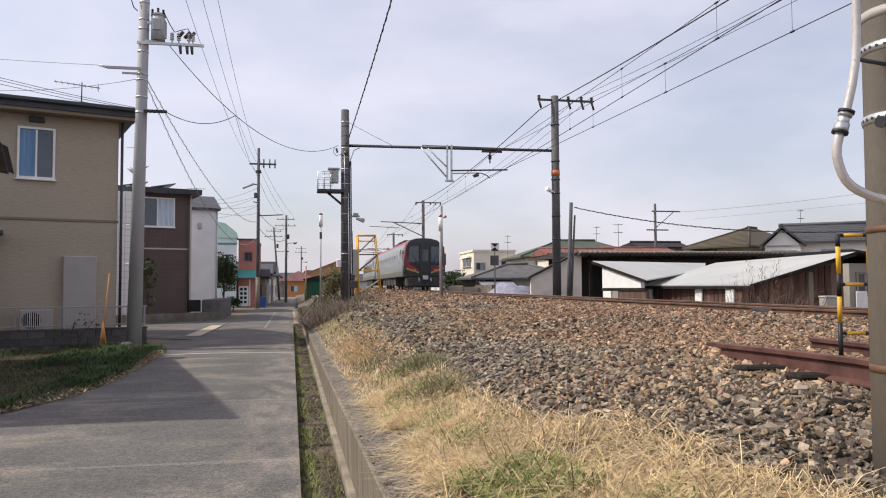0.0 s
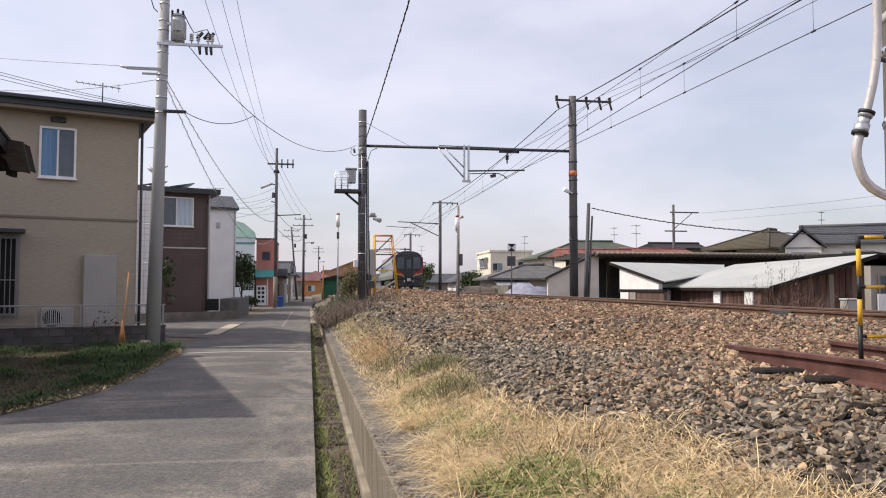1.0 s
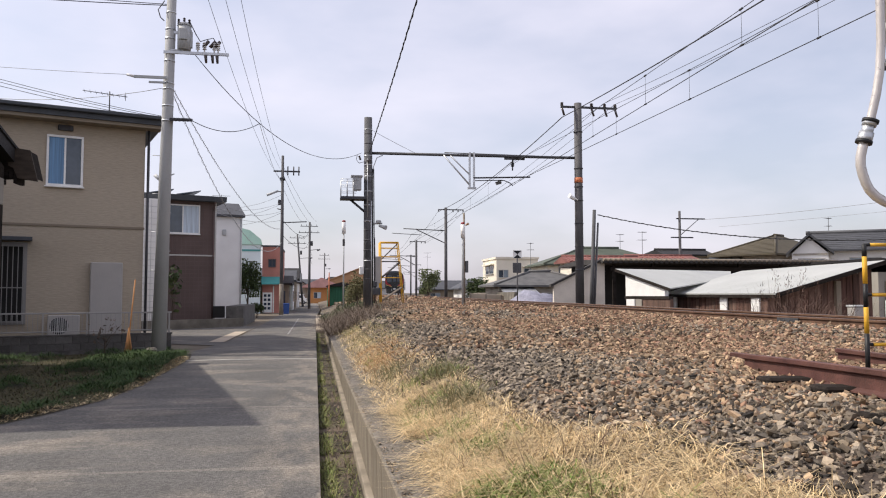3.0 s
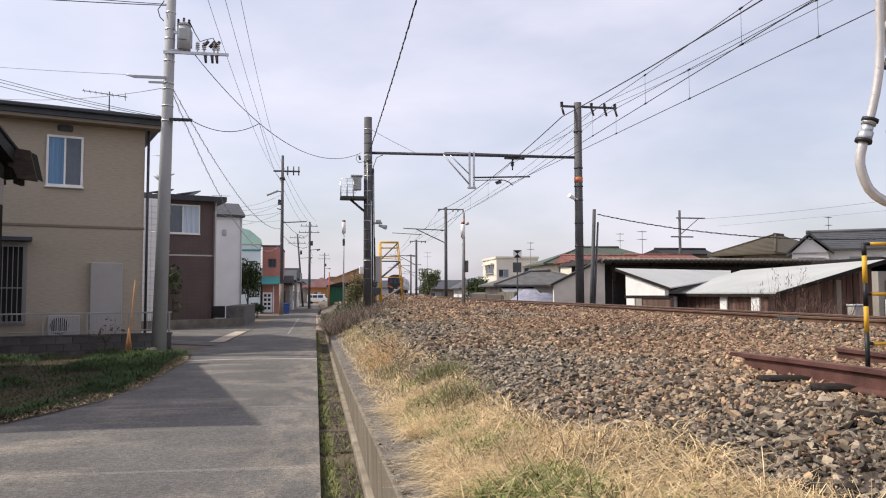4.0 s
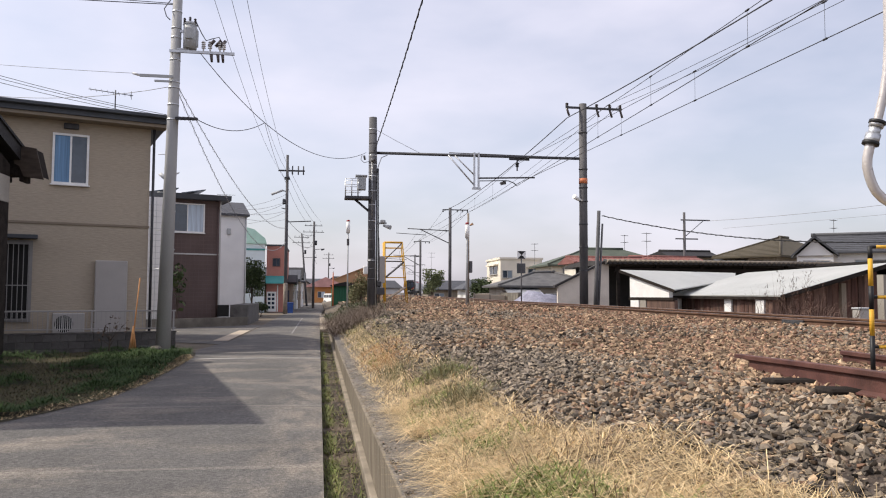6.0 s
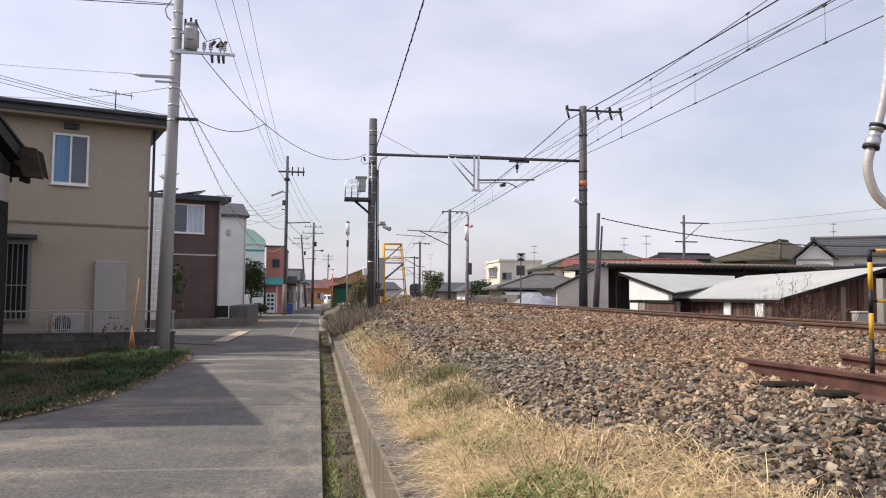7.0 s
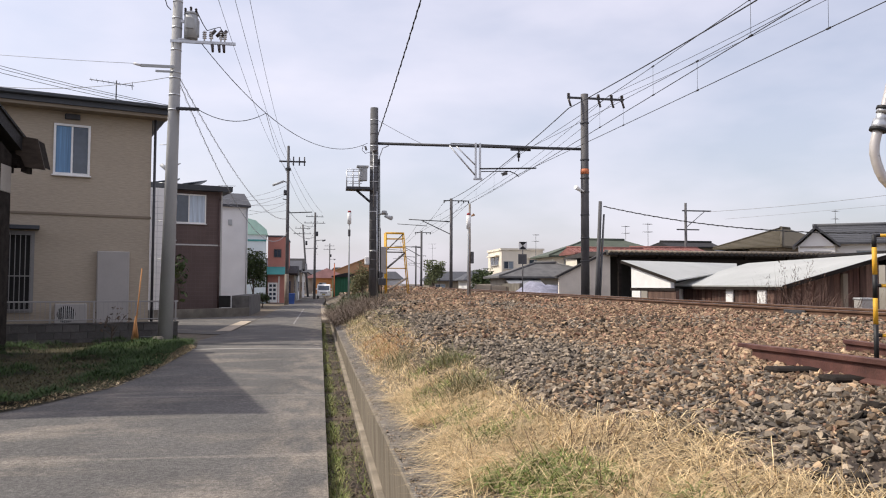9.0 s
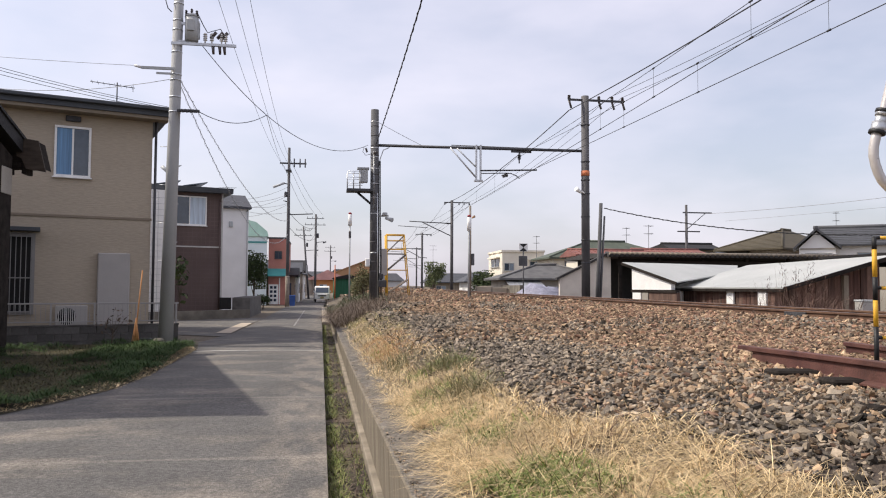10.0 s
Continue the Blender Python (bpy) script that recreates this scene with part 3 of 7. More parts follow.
def build_track():
    tr = thing("railway_track", "single rusty-sided railway track on brown ballast", "railway track", kind="structure")
    ys = [-60, -30, -15] + [-8 + 2.5 * i for i in range(60)] + [150 + 12 * i for i in range(30)]
    for side in (-0.5335, 0.5335):
        sweep_rail("rail", [(track_x(y) + side - 0.0, y, rail_z(y)) for y in ys], tr, "rust-brown running rail with a worn bright head")
    me = None
    y = -5.0
    while y < 130:
        if me is None:
            ob = part("sleeper", box(B(), -1.0, 1.0, -0.11, 0.11, -0.15, 0, 0.012), M["sleeper"], tr)
            me = ob.data
        else:
            ob = new("sleeper", me)
            ob.parent = tr
        ob.matrix_basis = pose(track_x(y), y, rail_z(y) - 0.158, 0, 0, -track_turn(y))
        y += 0.62 if y < 60 else 1.3
    # rail joint plates
    bm = B()
    yj = 11.9
    xj = track_x(yj) - 0.5335
    box(bm, -0.05, -0.02, -0.28, 0.28, -0.12, -0.03, 0.004)
    box(bm, 0.02, 0.05, -0.28, 0.28, -0.12, -0.03, 0.004)
    for k in (-0.2, -0.07, 0.07, 0.2):
        rod(bm, (-0.075, k, -0.075), (0.075, k, -0.075), 0.014, n=6)
    o = part("fishplate", bm, M["steel_dark"], tr, "bolted dark steel joint plate")
    o.matrix_basis = pose(xj, yj, rail_z(yj), 0, 0, -track_turn(yj))

    sd = thing("siding_track", "disused red-rusted siding ending in the ballast", "railway track")
    sweep_rail("rail", [(3.52, 5.86, 1.076), (3.42, 5.0, 1.10), (3.28, 4.0, 1.125), (3.12, 3.0, 1.13), (2.86, 1.2, 1.12), (2.7, -1.0, 1.13)], sd, "red-rusted cut rail end", "rust_red", "rust_red")
    sweep_rail("rail", [(4.66, 6.25, 1.08), (4.47, 5.0, 1.09), (4.32, 4.0, 1.10), (4.16, 3.0, 1.11), (3.92, 1.2, 1.12), (3.76, -1.0, 1.13)], sd, "red-rusted cut rail end", "rust_red", "rust_red")
    part("rail_head", box(B(), -0.0325, 0.0325, 0, 0.24, -0.033, 0, 0.004), M["rust_red"], sd, "cut rail head").matrix_basis = pose(3.523, 5.862, 1.076, -1.5, 0, -6.5)
    for i, (x, y) in enumerate(((4.10, 5.58), (4.05, 4.83), (4.08, 4.30), (3.80, 3.6), (3.65, 2.8), (3.5, 2.0), (3.38, 1.1), (3.3, 0.2))):
        o = part("sleeper", box(B(), -0.98, 0.98, -0.1, 0.1, -0.14, 0, 0.015), M["timber_dark"], sd, "blackened timber sleeper")
        o.matrix_basis = pose(x, y, (0.940, 0.985, 0.988)[i] if i < 3 else 0.93 + 0.004 * i, 0, 0.5, -6 + i)


ROCKS = None


def rock_shapes(n=14, corners=11):
    out = []
    rnd = random.Random(11)
    for _ in range(n):
        bm = B()
        for k in range(8):
            q = [(-1 if k >> i & 1 else 1) * rnd.uniform(0.45, 1.15) for i in range(3)]
            bm.verts.new((q[0] * 0.52 + q[1] * 0.14, q[1] * 0.38, q[2] * 0.25 + q[0] * 0.07))
        for _k in range(corners - 8):
            d = Vector((rnd.gauss(0, 1), rnd.gauss(0, 1), rnd.gauss(0, 1))).normalized()
            bm.verts.new((d.x * 0.72, d.y * 0.52, d.z * 0.36))
        r = bmesh.ops.convex_hull(bm, input=bm.verts)
        bmesh.ops.delete(bm, geom=[v for v in bm.verts if not v.link_faces], context="VERTS")
        bmesh.ops.triangulate(bm, faces=bm.faces)
        bm.verts.index_update()
        co = np.array([v.co[:] for v in bm.verts])
        bm.verts.index_update()
        fa = np.array([[v.index for v in f.verts] for f in bm.faces])
        bm.free()
        out.append((co, fa))
    return out


def scatter_rocks(name, pts, sizes, material, parent, seed, shapes):
    rs = np.random.RandomState(seed)
    V, Fc, o = [], [], 0
    for p, s in zip(pts, sizes):
        co, fa = shapes[rs.randint(len(shapes))]
        e = Euler((rs.normal(0, 0.52), rs.normal(0, 0.52), rs.uniform(0, 6.28))).to_matrix()
        V.append((co * s * rs.uniform(0.65, 1.4, 3)) @ np.array(e).T + p)
        Fc.append(fa + o)
        o += len(co)
    V, Fc = np.concatenate(V), np.concatenate(Fc)
    me = bpy.data.meshes.new(name)
    me.vertices.add(len(V))
    me.vertices.foreach_set("co", V.ravel())
    me.loops.add(Fc.size)
    me.loops.foreach_set("vertex_index", Fc.ravel().astype(np.int32))
    me.polygons.add(len(Fc))
    me.polygons.foreach_set("loop_start", np.arange(0, Fc.size, 3, dtype=np.int32))
    me.polygons.foreach_set("loop_total", np.full(len(Fc), 3, dtype=np.int32))
    me.materials.append(material)
    me.update(calc_edges=True)
    me.validate()
    me.shade_flat()
    ob = new(name, me)
    ob.parent = parent
    return tagged(ob, kind="stuff")


# ---- houses ----
def window(parent, x0, x1, z0, z1, y, pane_mats, frame_mat, sill=True, fw=0.06, name="window"):
    """A sliding window on a wall that faces -y at y."""
    w = part(name, box(B(), x0 + 0.01, x1 - 0.01, y - 0.012, y + 0.05, z0 + 0.01, z1 - 0.01), M["shade_in"], parent)
    bm = B()
    for a, b, c, d in ((x0, x1, z0, z0 + fw), (x0, x1, z1 - fw, z1), (x0, x0 + fw, z0 + fw, z1 - fw), (x1 - fw, x1, z0 + fw, z1 - fw)):
        box(bm, a, b, y - 0.07, y + 0.03, c, d)
    mid = (x0 + x1) / 2
    box(bm, mid - 0.025, mid + 0.025, y - 0.045, y, z0 + fw, z1 - fw)
    part("frame", bm, frame_mat, w)
    n = len(pane_mats)
    for i, pm in enumerate(pane_mats):
        a = x0 + fw + (x1 - x0 - 2 * fw) * i / n
        b = x0 + fw + (x1 - x0 - 2 * fw) * (i + 1) / n
        part("pane", box(B(), a, b, y - 0.03 + 0.008 * i, y - 0.02 + 0.008 * i, z0 + fw, z1 - fw), pm, w)
    if sill:
        part("sill", box(B(), x0 - 0.04, x1 + 0.04, y - 0.1, y, z0 - 0.04, z0 - 0.002, 0.006), frame_mat, w)
    return w


def house_beige():
    h = thing("house", "two-storey beige house with dark flat eaves and sliding windows", "house", (-5.05, 24.0, 0), 19.6)
    part("wall", box(B(), -8.6, 0, 0, 7.5, -0.1, 6.58), M["beige"], h)
    bm = B()
    z = 0.45
    while z < 6.5:
        box(bm, -8.6, 0.0, -0.003, 0.0, z, z + 0.005)
        z += 0.101
    tagged(part("siding_joint", bm, M["beige"], h), kind="stuff")
    part("belt_course", box(B(), -8.62, 0.02, -0.03, 0, 3.50, 3.57, 0.006), M["beige_dark"], h)
    bm = B()
    prism(bm, [(-0.55, 6.58), (-0.55, 6.82), (3.5, 7.35), (8.1, 6.82), (8.1, 6.58)], "x", -9.2, 0.45)
    part("roof", bm, M["fascia"], h)
    bm = B()
    box(bm, -9.25, 0.5, -0.68, -0.56, 6.73, 6.84, 0.02)
    part("gutter", bm, M["fascia"], h)
    part("soffit", box(B(), -9.15, 0.4, -0.5, 0, 6.48, 6.577), M["beige_dark"], h)
    bm = B()
    rod(bm, (0.09, -0.06, 0.3), (0.09, -0.06, 6.5), 0.04)
    rod(bm, (0.09, -0.06, 6.5), (0.3, -0.5, 6.75), 0.04)
    part("downpipe", bm, M["steel_dark"], h)
    window(h, -2.63, -1.68, 4.66, 6.12, 0, [M["curtain"], M["glass"]], M["white_paint"])
    part("vent_hood", box(B(), -2.36, -1.96, -0.1, 0, 6.26, 6.42, 0.02), M["steel_dark"], h)
    w = window(h, -4.6, -3.03, 0.75, 3.02, 0, [M["shade_in"], M["shade_in"]], M["alu_shaded"], False, 0.08)
    bar = None
    for k in range(12):
        ob = new("window_bar", bar) if bar else part("window_bar", box(B(), -0.011, 0.011, -0.14, -0.118, 0.8, 2.95), M["alu_shaded"], w)
        bar = ob.data
        ob.parent = w
        ob.location = (-4.5 + k * 0.125, 0, 0)
    for z in (0.82, 1.75, 2.9):
        part("cross_bar", box(B(), -4.55, -3.06, -0.155, -0.142, z, z + 0.03), M["alu_shaded"], w)
    part("window_hood", box(B(), -4.8, -2.92, -0.35, 0, 3.06, 3.17, 0.01), M["fascia"], h)
    part("meter_panel", box(B(), -1.43, -0.57, -0.24, 0.0, 0.2, 2.5, 0.02), M["panel"], h, "tall pale grey storage panel")
    part("plinth", box(B(), -8.64, 0.04, -0.03, 0.0, -0.1, 0.42), M["concrete"], h)
    # aerial on the roof
    a = thing("tv_aerial", "thin metal television aerial on the roof", "aerial", (-6.2, 24.4, 7.0), 10)
    bm = B()
    rod(bm, (0, 0, -0.1), (0, 0, 0.75), 0.018)
    rod(bm, (-0.75, 0, 0.72), (0.5, 0, 0.62), 0.012)
    for k in range(8):
        x = -0.7 + 0.16 * k
        rod(bm, (x, -0.2, 0.71 - 0.08 * (x + 0.7)), (x, 0.2, 0.71 - 0.08 * (x + 0.7)), 0.006, n=5)
    rod(bm, (0.45, 0, 0.5), (0.45, 0, 0.75), 0.008)
    part("aerial", bm, M["steel_dark"], a)
    # air conditioner outdoor unit
    ac = thing("outdoor_unit", "white air-conditioner outdoor unit with round fan grille", "outdoor unit", (-6.86, 22.83, 0), 19.6)
    part("body", box(B(), -0.4, 0.4, -0.15, 0.15, 0.42, 1.0, 0.015), M["panel"], ac)
    bm = B()
    rod(bm, (-0.12, -0.148, 0.71), (-0.12, -0.156, 0.71), 0.235, n=24)
    part("fan_opening", bm, M["shade_in"], ac)
    bm = B()
    for k in range(9):
        x = -0.12 - 0.2 + 0.05 * k
        hh = math.sqrt(max(0.235**2 - (x + 0.12)**2, 0.001))
        box(bm, x - 0.006, x + 0.006, -0.168, -0.158, 0.71 - hh, 0.71 + hh)
    part("fan_grille", bm, M["white_paint"], ac)
    part("stand", box(B(), -0.4, 0.4, -0.12, 0.12, 0.0, 0.42), M["block"], ac)


def fence_front():
    f = thing("garden_fence", "low white aluminium rail fence on a dark block wall", "fence", (-3.9, 22.3, 0), 19.6)
    L = -8.6
    base = part("block_wall", box(B(), L, 0, -0.055, 0.055, -0.1, 0.10), M["block"], f, "weathered grey concrete block wall")
    me = None
    for row in range(2):
        x = L + (0.2 if row else 0)
        while x < -0.05:
            if me is None:
                ob = part("block", box(B(), 0, 0.388, -0.06, 0.06, 0, 0.185, 0.006), M["block"], base)
                me = ob.data
            else:
                ob = new("block", me)
                ob.parent = base
            ob.location = (min(x, -0.39), 0, 0.105 + row * 0.192)
            x += 0.395
    part("coping", box(B(), L, 0.02, -0.07, 0.07, 0.485, 0.53, 0.008), M["block"], f)
    part("top_rail", box(B(), L, 0, -0.022, 0.022, 1.065, 1.105, 0.005), M["fence_alu"], f)
    part("bottom_rail", box(B(), L, 0, -0.018, 0.018, 0.595, 0.625, 0.005), M["fence_alu"], f)
    me = bar = None
    x = -0.06
    k = 0
    while x > L:
        if k % 9 == 0:
            ob = new("post", me) if me else part("post", box(B(), -0.02, 0.02, -0.03, 0.03, 0.53, 1.07), M["fence_alu"], f)
            me = ob.data
        else:
            ob = new("bar", bar) if bar else part("bar", box(B(), -0.006, 0.006, -0.008, 0.008, 0.622, 1.066), M["fence_alu"], f)
            bar = ob.data
        ob.parent = f
        ob.location = (x, 0, 0)
        x -= 0.115
        k += 1


def house_near():
    h = thing("house", "old timber house with dark tiled roof, walls in shade", "house", (-6.9, 10.9, 0), 0)
    bm = B()
    prism(bm, [(0, -0.1), (0, 6.85), (7.6, 4.45), (7.6, -0.1)], "x", -7.0, 0)
    part("wall", bm, M["timber_dark"], h)
    bm = B()
    prism(bm, [(-0.1, 6.90), (-0.1, 7.16), (8.25, 4.75), (8.25, 4.45)], "x", -7.6, 0.15)
    roof = part("roof", bm, M["roof_tile"], h)
    me = None
    for k in range(34):
        ob = new("verge_tile", me) if me else part("verge_tile", prism(B(), [(-0.09, 0.0), (-0.09, 0.06), (-0.04, 0.11), (0.04, 0.11), (0.09, 0.06), (0.09, 0)], "y", 0, 0.235), M["roof_tile"], roof)
        me = ob.data
        ob.parent = roof
        y = -0.1 + k * 0.243
        ob.matrix_basis = pose(0.10, y, 7.17 - (y + 0.1) * 0.2886, -16.1, 0, 0)
    # lower eave with ragged boards
    part("eave", prism(B(), [(-0.9, 4.98), (0.02, 4.94), (0.45, 4.85), (0.60, 4.22), (0.25, 4.36), (-0.9, 4.4)], "y", 7.85, 8.3), M["timber_dark"], h)
    part("eave_board", prism(B(), [(-0.1, 4.955), (0.47, 4.865), (0.645, 4.15), (0.22, 4.22), (0.12, 4.45), (0.02, 4.5)], "y", 7.78, 7.84), M["eave_brown"], h, "weathered brown eave board")
    rnd = random.Random(31)
    for k in range(9):
        x = -0.55 + 0.1 * k
        part("rafter_end", box(B(), x - 0.045, x + 0.045, 7.86, 8.3, 4.40 - rnd.uniform(0.12, 0.34), 4.41), M["timber_dark"], h)
    part("plaster_band", box(B(), -0.9, 0.012, 7.0, 7.62, 3.55, 4.2, 0.04), M["plaster"], h, "grey plastered corner under the eave")


def house_brown():
    h = thing("house", "dark brown clad two-storey house with flat roof edge", "house", (-4.95, 39.9, 0), 19.6)
    part("wall", box(B(), -5.5, 0, 0, 8, 0, 6.2), M["brown_clad"], h)
    bm = B()
    z = 0.4
    while z < 6.1:
        box(bm, -2.75, 0.0, -0.008, 0, z, z + 0.016)
        z += 0.2
    for k in range(13):
        box(bm, -2.7 + 0.21 * k, -2.684 + 0.21 * k, -0.009, 0, 0.36, 6.15)
    tagged(part("cladding_joint", bm, M["clad_joint"], h), kind="stuff")
    part("side_wall", box(B(), -9.5, -2.75, -1.2, -0.02, 0, 6.1), M["white_wall"], h, "pale tiled side bay")
    bm = B()
    x = -9.4
    while x < -2.8:
        box(bm, x, x + 0.012, -1.212, -1.2, 0.3, 6.05)
        x += 0.28
    z = 0.4
    while z < 6:
        box(bm, -9.5, -2.75, -1.211, -1.2, z, z + 0.012)
        z += 0.28
    part("tile_joint", bm, M["grey_paint"], h)
    prism_b = prism(B(), [(-0.5, 6.2), (-0.55, 6.45), (4, 6.75), (8.6, 6.45), (8.6, 6.2)], "x", -9.6, 0.42)
    part("roof", prism_b, M["fascia"], h)
    for x in (-4.6, -3.2, -1.9):
        part("solar_panel", prism(B(), [(x, 6.50), (x, 6.55), (x + 1.15, 6.78), (x + 1.15, 6.73)], "y", 0.0, 1.9), M["glass"], h, "dark tilted solar panel")
    bm = rod(B(), (-0.12, -0.09, 0.4), (-0.12, -0.09, 5.8), 0.035)
    rod(bm, (-0.12, -0.09, 5.8), (-0.12, -0.45, 6.2), 0.035)
    part("downpipe", bm, M["brown_clad"], h)
    part("corner_trim", box(B(), -0.05, 0.03, -0.05, 0.03, 0.2, 6.2), M["alu"], h)
    part("belt_course", box(B(), -2.75, 0.02, -0.03, 0, 3.48, 3.55), M["alu"], h)
    part("plinth", box(B(), -5.5, 0.03, -0.04, 0, 0, 0.35), M["concrete"], h)
    window(h, -2.42, -0.78, 4.57, 6.02, 0, [M["glass"], M["curtain_pale"]], M["white_paint"])
    d = thing("satellite_dish", "small grey satellite dish on a roof corner", "aerial", (-7.35, 38.4, 6.3), 30)
    bm = B()
    rod(bm, (0, 0, 0), (0, 0, 0.75), 0.03)
    rod(bm, (0.0, -0.1, 0.85), (0.55, -0.3, 1.1), 0.12, 0.02)
    rod(bm, (-0.1, -0.05, 0.72), (0.0, -0.1, 0.85), 0.36, 0.33, 16)
    part("dish", bm, M["grey_paint"], d)
    # low garden wall and gate post on the lane
    g = thing("garden_wall", "low grey rendered garden wall along the lane", "wall", (0, 0, 0))
    bm = B()
    v = [(-8.8, 33.6), (-3.45, 39.2), (-3.6, 39.4), (-8.95, 33.8)]
    prism(bm, v, "z", -0.1, 0.42)
    part("wall", bm, M["concrete"], g)
    bm = B()
    prism(bm, [(-4.35, 39.6), (-3.5, 39.6), (-3.5, 47.0), (-4.35, 47.0)], "z", -0.1, 1.0)
    part("gate_post", bm, M["block"], g, "square grey rendered gate block")
    # thin dark sheet painted as the shade within the planter
    part("gate_opening", box(B(), -4.95, -4.4, 39.5, 39.62, 0.42, 1.0), M["shade_in"], g, "planter opening, a dark sheet for its inner shade")


def house_white():
    h = thing("house", "plain white two-storey house with grey tiled hip roof", "house", (-4.85, 53.0, 0), 17)
    part("wall", box(B(), -6.5, 0, 0, 7, 0, 6.75), M["white_wall"], h)
    bm = B()
    prism(bm, [(-0.25, 6.75), (-0.25, 6.9), (2.0, 7.9), (5, 7.9), (7.3, 6.9), (7.3, 6.75)], "x", -6.7, 0.15)
    part("roof", bm, M["roof_grey"], h)
    part("downpipe", rod(B(), (-0.08, -0.05, 0.5), (-0.08, -0.05, 6.7), 0.035), M["grey_paint"], h)
    part("vent_hood", box(B(), -1.3, -1.05, -0.1, 0, 5.5, 5.9, 0.03), M["grey_paint"], h)


def buildings_far_left():
    h = thing("house", "pale aqua-white building with mint green roof", "house", (-4.5, 66.0, 0), 5)
    part("wall", box(B(), -6, 0, 0, 8, 0, 5.75), M["aqua_wall"], h)
    part("roof", prism(B(), [(-6.2, 5.76), (0.12, 5.76), (0.0, 6.2), (-0.9, 6.95), (-3.5, 7.6), (-6.2, 7.0)], "y", -0.15, 8.1), M["mint"], h)
    part("belt_course", box(B(), -6, 0, -0.04, 0, 5.2, 5.35), M["teal"], h)
    h = thing("shop", "red-brown two-storey shop with teal awning and white door", "shop", (-4.42, 67.0, 0), 0)
    part("wall", box(B(), 0, 1.5, 0, 9, 0, 5.65), M["red_wall"], h)
    part("parapet", box(B(), -0.05, 1.55, -0.06, 9, 5.65, 5.78), M["fascia"], h)
    window(h, 0.5, 1.12, 3.9, 4.6, 0, [M["glass"], M["glass"]], M["steel_dark"], False, 0.07)
    part("awning", prism(B(), [(-0.9, 2.42), (-0.9, 2.5), (0, 3.1), (0, 2.5)], "x", -0.15, 1.52), M["teal"], h, "teal sloping awning")
    d = part("door", box(B(), 0.05, 0.85, -0.05, 0, 0.05, 1.75), M["white_paint"], h, "white door with small square panes")
    for i in range(2):
        for j in range(4):
            part("pane", box(B(), 0.16 + 0.32 * i, 0.38 + 0.32 * i, -0.06, -0.052, 0.3 + 0.36 * j, 0.52 + 0.36 * j), M["glass"], d)
    part("door_frame", box(B(), 0.9, 1.0, -0.05, 0, 0.05, 2.3), M["white_paint"], h)
    # row of small old houses down the lane
    rows = [(-2.4, 73, 1.6, 2.5, "wood_grey", "roof_tile", 0.9), (-2.2, 79, 1.8, 2.9, "white_wall", "roof_grey", 1.2), (-2.1, 87, 2.4, 3.2, "wood_grey", "roof_tile", 1.4),
            (-2.0, 97, 2.4, 3.0, "white_wall", "roof_grey", 1.3)]
    for x, y, w, hh, wm, rm, rise in rows:
        h = thing("house", "small old lane-side house with dark tiled roof", "house", (x, y, 0), 0, "houses down the lane")
        part("wall", box(B(), -8, 0, 0, 5.5, 0, hh), M[wm], h)
        part("roof", prism(B(), [(-0.5, hh), (-0.5, hh + 0.15), (2.75, hh + rise), (6.0, hh + 0.15), (6.0, hh)], "x", -8.3, 0.35), M[rm], h)
        part("door", box(B(), -1.2, -0.3, -0.05, 0, 0, 1.9), M["glass"], h)
        part("window", box(B(), 0.0, 0.04, 1.2, 3.0, 0.9, 1.9), M["glass"], h)
    h = thing("house", "orange-walled house with pink tiled roof", "house", (-1.1, 139, 0), 0)
    part("wall", box(B(), 0, 5.4, 0, 6, 0, 3.0), M["orange_wall"], h)
    part("roof", prism(B(), [(-1.2, 2.8), (-1.2, 3.0), (2.3, 4.6), (6.0, 3.0), (6.0, 2.8)], "y", -0.8, 6.6), M["roof_pink"], h)
    window(h, 0.9, 2.2, 0.9, 2.0, 0, [M["glass"], M["curtain_pale"]], M["alu"], False)
    h = thing("house", "small tiled house with pale walls", "house", (-6.4, 104, 0), 0)
    part("wall", box(B(), -5, 3.6, 0, 5, 0, 3.0), M["white_wall"], h)
    part("roof", prism(B(), [(-0.6, 2.95), (-0.6, 3.1), (2.5, 4.7), (5.6, 3.1), (5.6, 2.95)], "x", -5.3, 3.9), M["roof_grey"], h)
    h = thing("house", "far grey gabled house with dark tiled roof", "house", (-5.6, 140, 0), 0)
    part("wall", prism(B(), [(0, 0), (0, 3.2), (2.1, 4.6), (4.2, 3.2), (4.2, 0)], "y", 0, 7), M["plaster"], h)
    part("roof", prism(B(), [(-0.4, 3.0), (-0.4, 3.18), (2.1, 4.85), (4.5, 3.2), (4.5, 3.02), (2.1, 4.62)], "y", -0.4, 7.4), M["roof_tile"], h)
    window(h, 1.2, 2.8, 0.9, 2.1, 0, [M["glass"], M["curtain_pale"]], M["alu"], False)
    for x, y, w in ((-26, 185, 18), (-7, 200, 12)):
        h = thing("house", "far low house with grey tiled roof", "house", (x, y, 0), 0, "far houses")
        part("wall", box(B(), 0, w, 0, 8, 0, 3.4), M["plaster"], h)
        part("roof", prism(B(), [(-0.6, 3.4), (-0.6, 3.6), (4, 5.6), (8.6, 3.6), (8.6, 3.4)], "x", -0.6, w + 0.6), M["roof_grey"], h)
    t = thing("bin", "blue plastic bin beside the shop pole", "bin", (-2.25, 63.5, 0))
    part("body", prism(B(), [(-0.2, 0), (0.2, 0), (0.24, 0.8), (-0.24, 0.8)], "y", -0.25, 0.25), M["blue_plastic"], t)
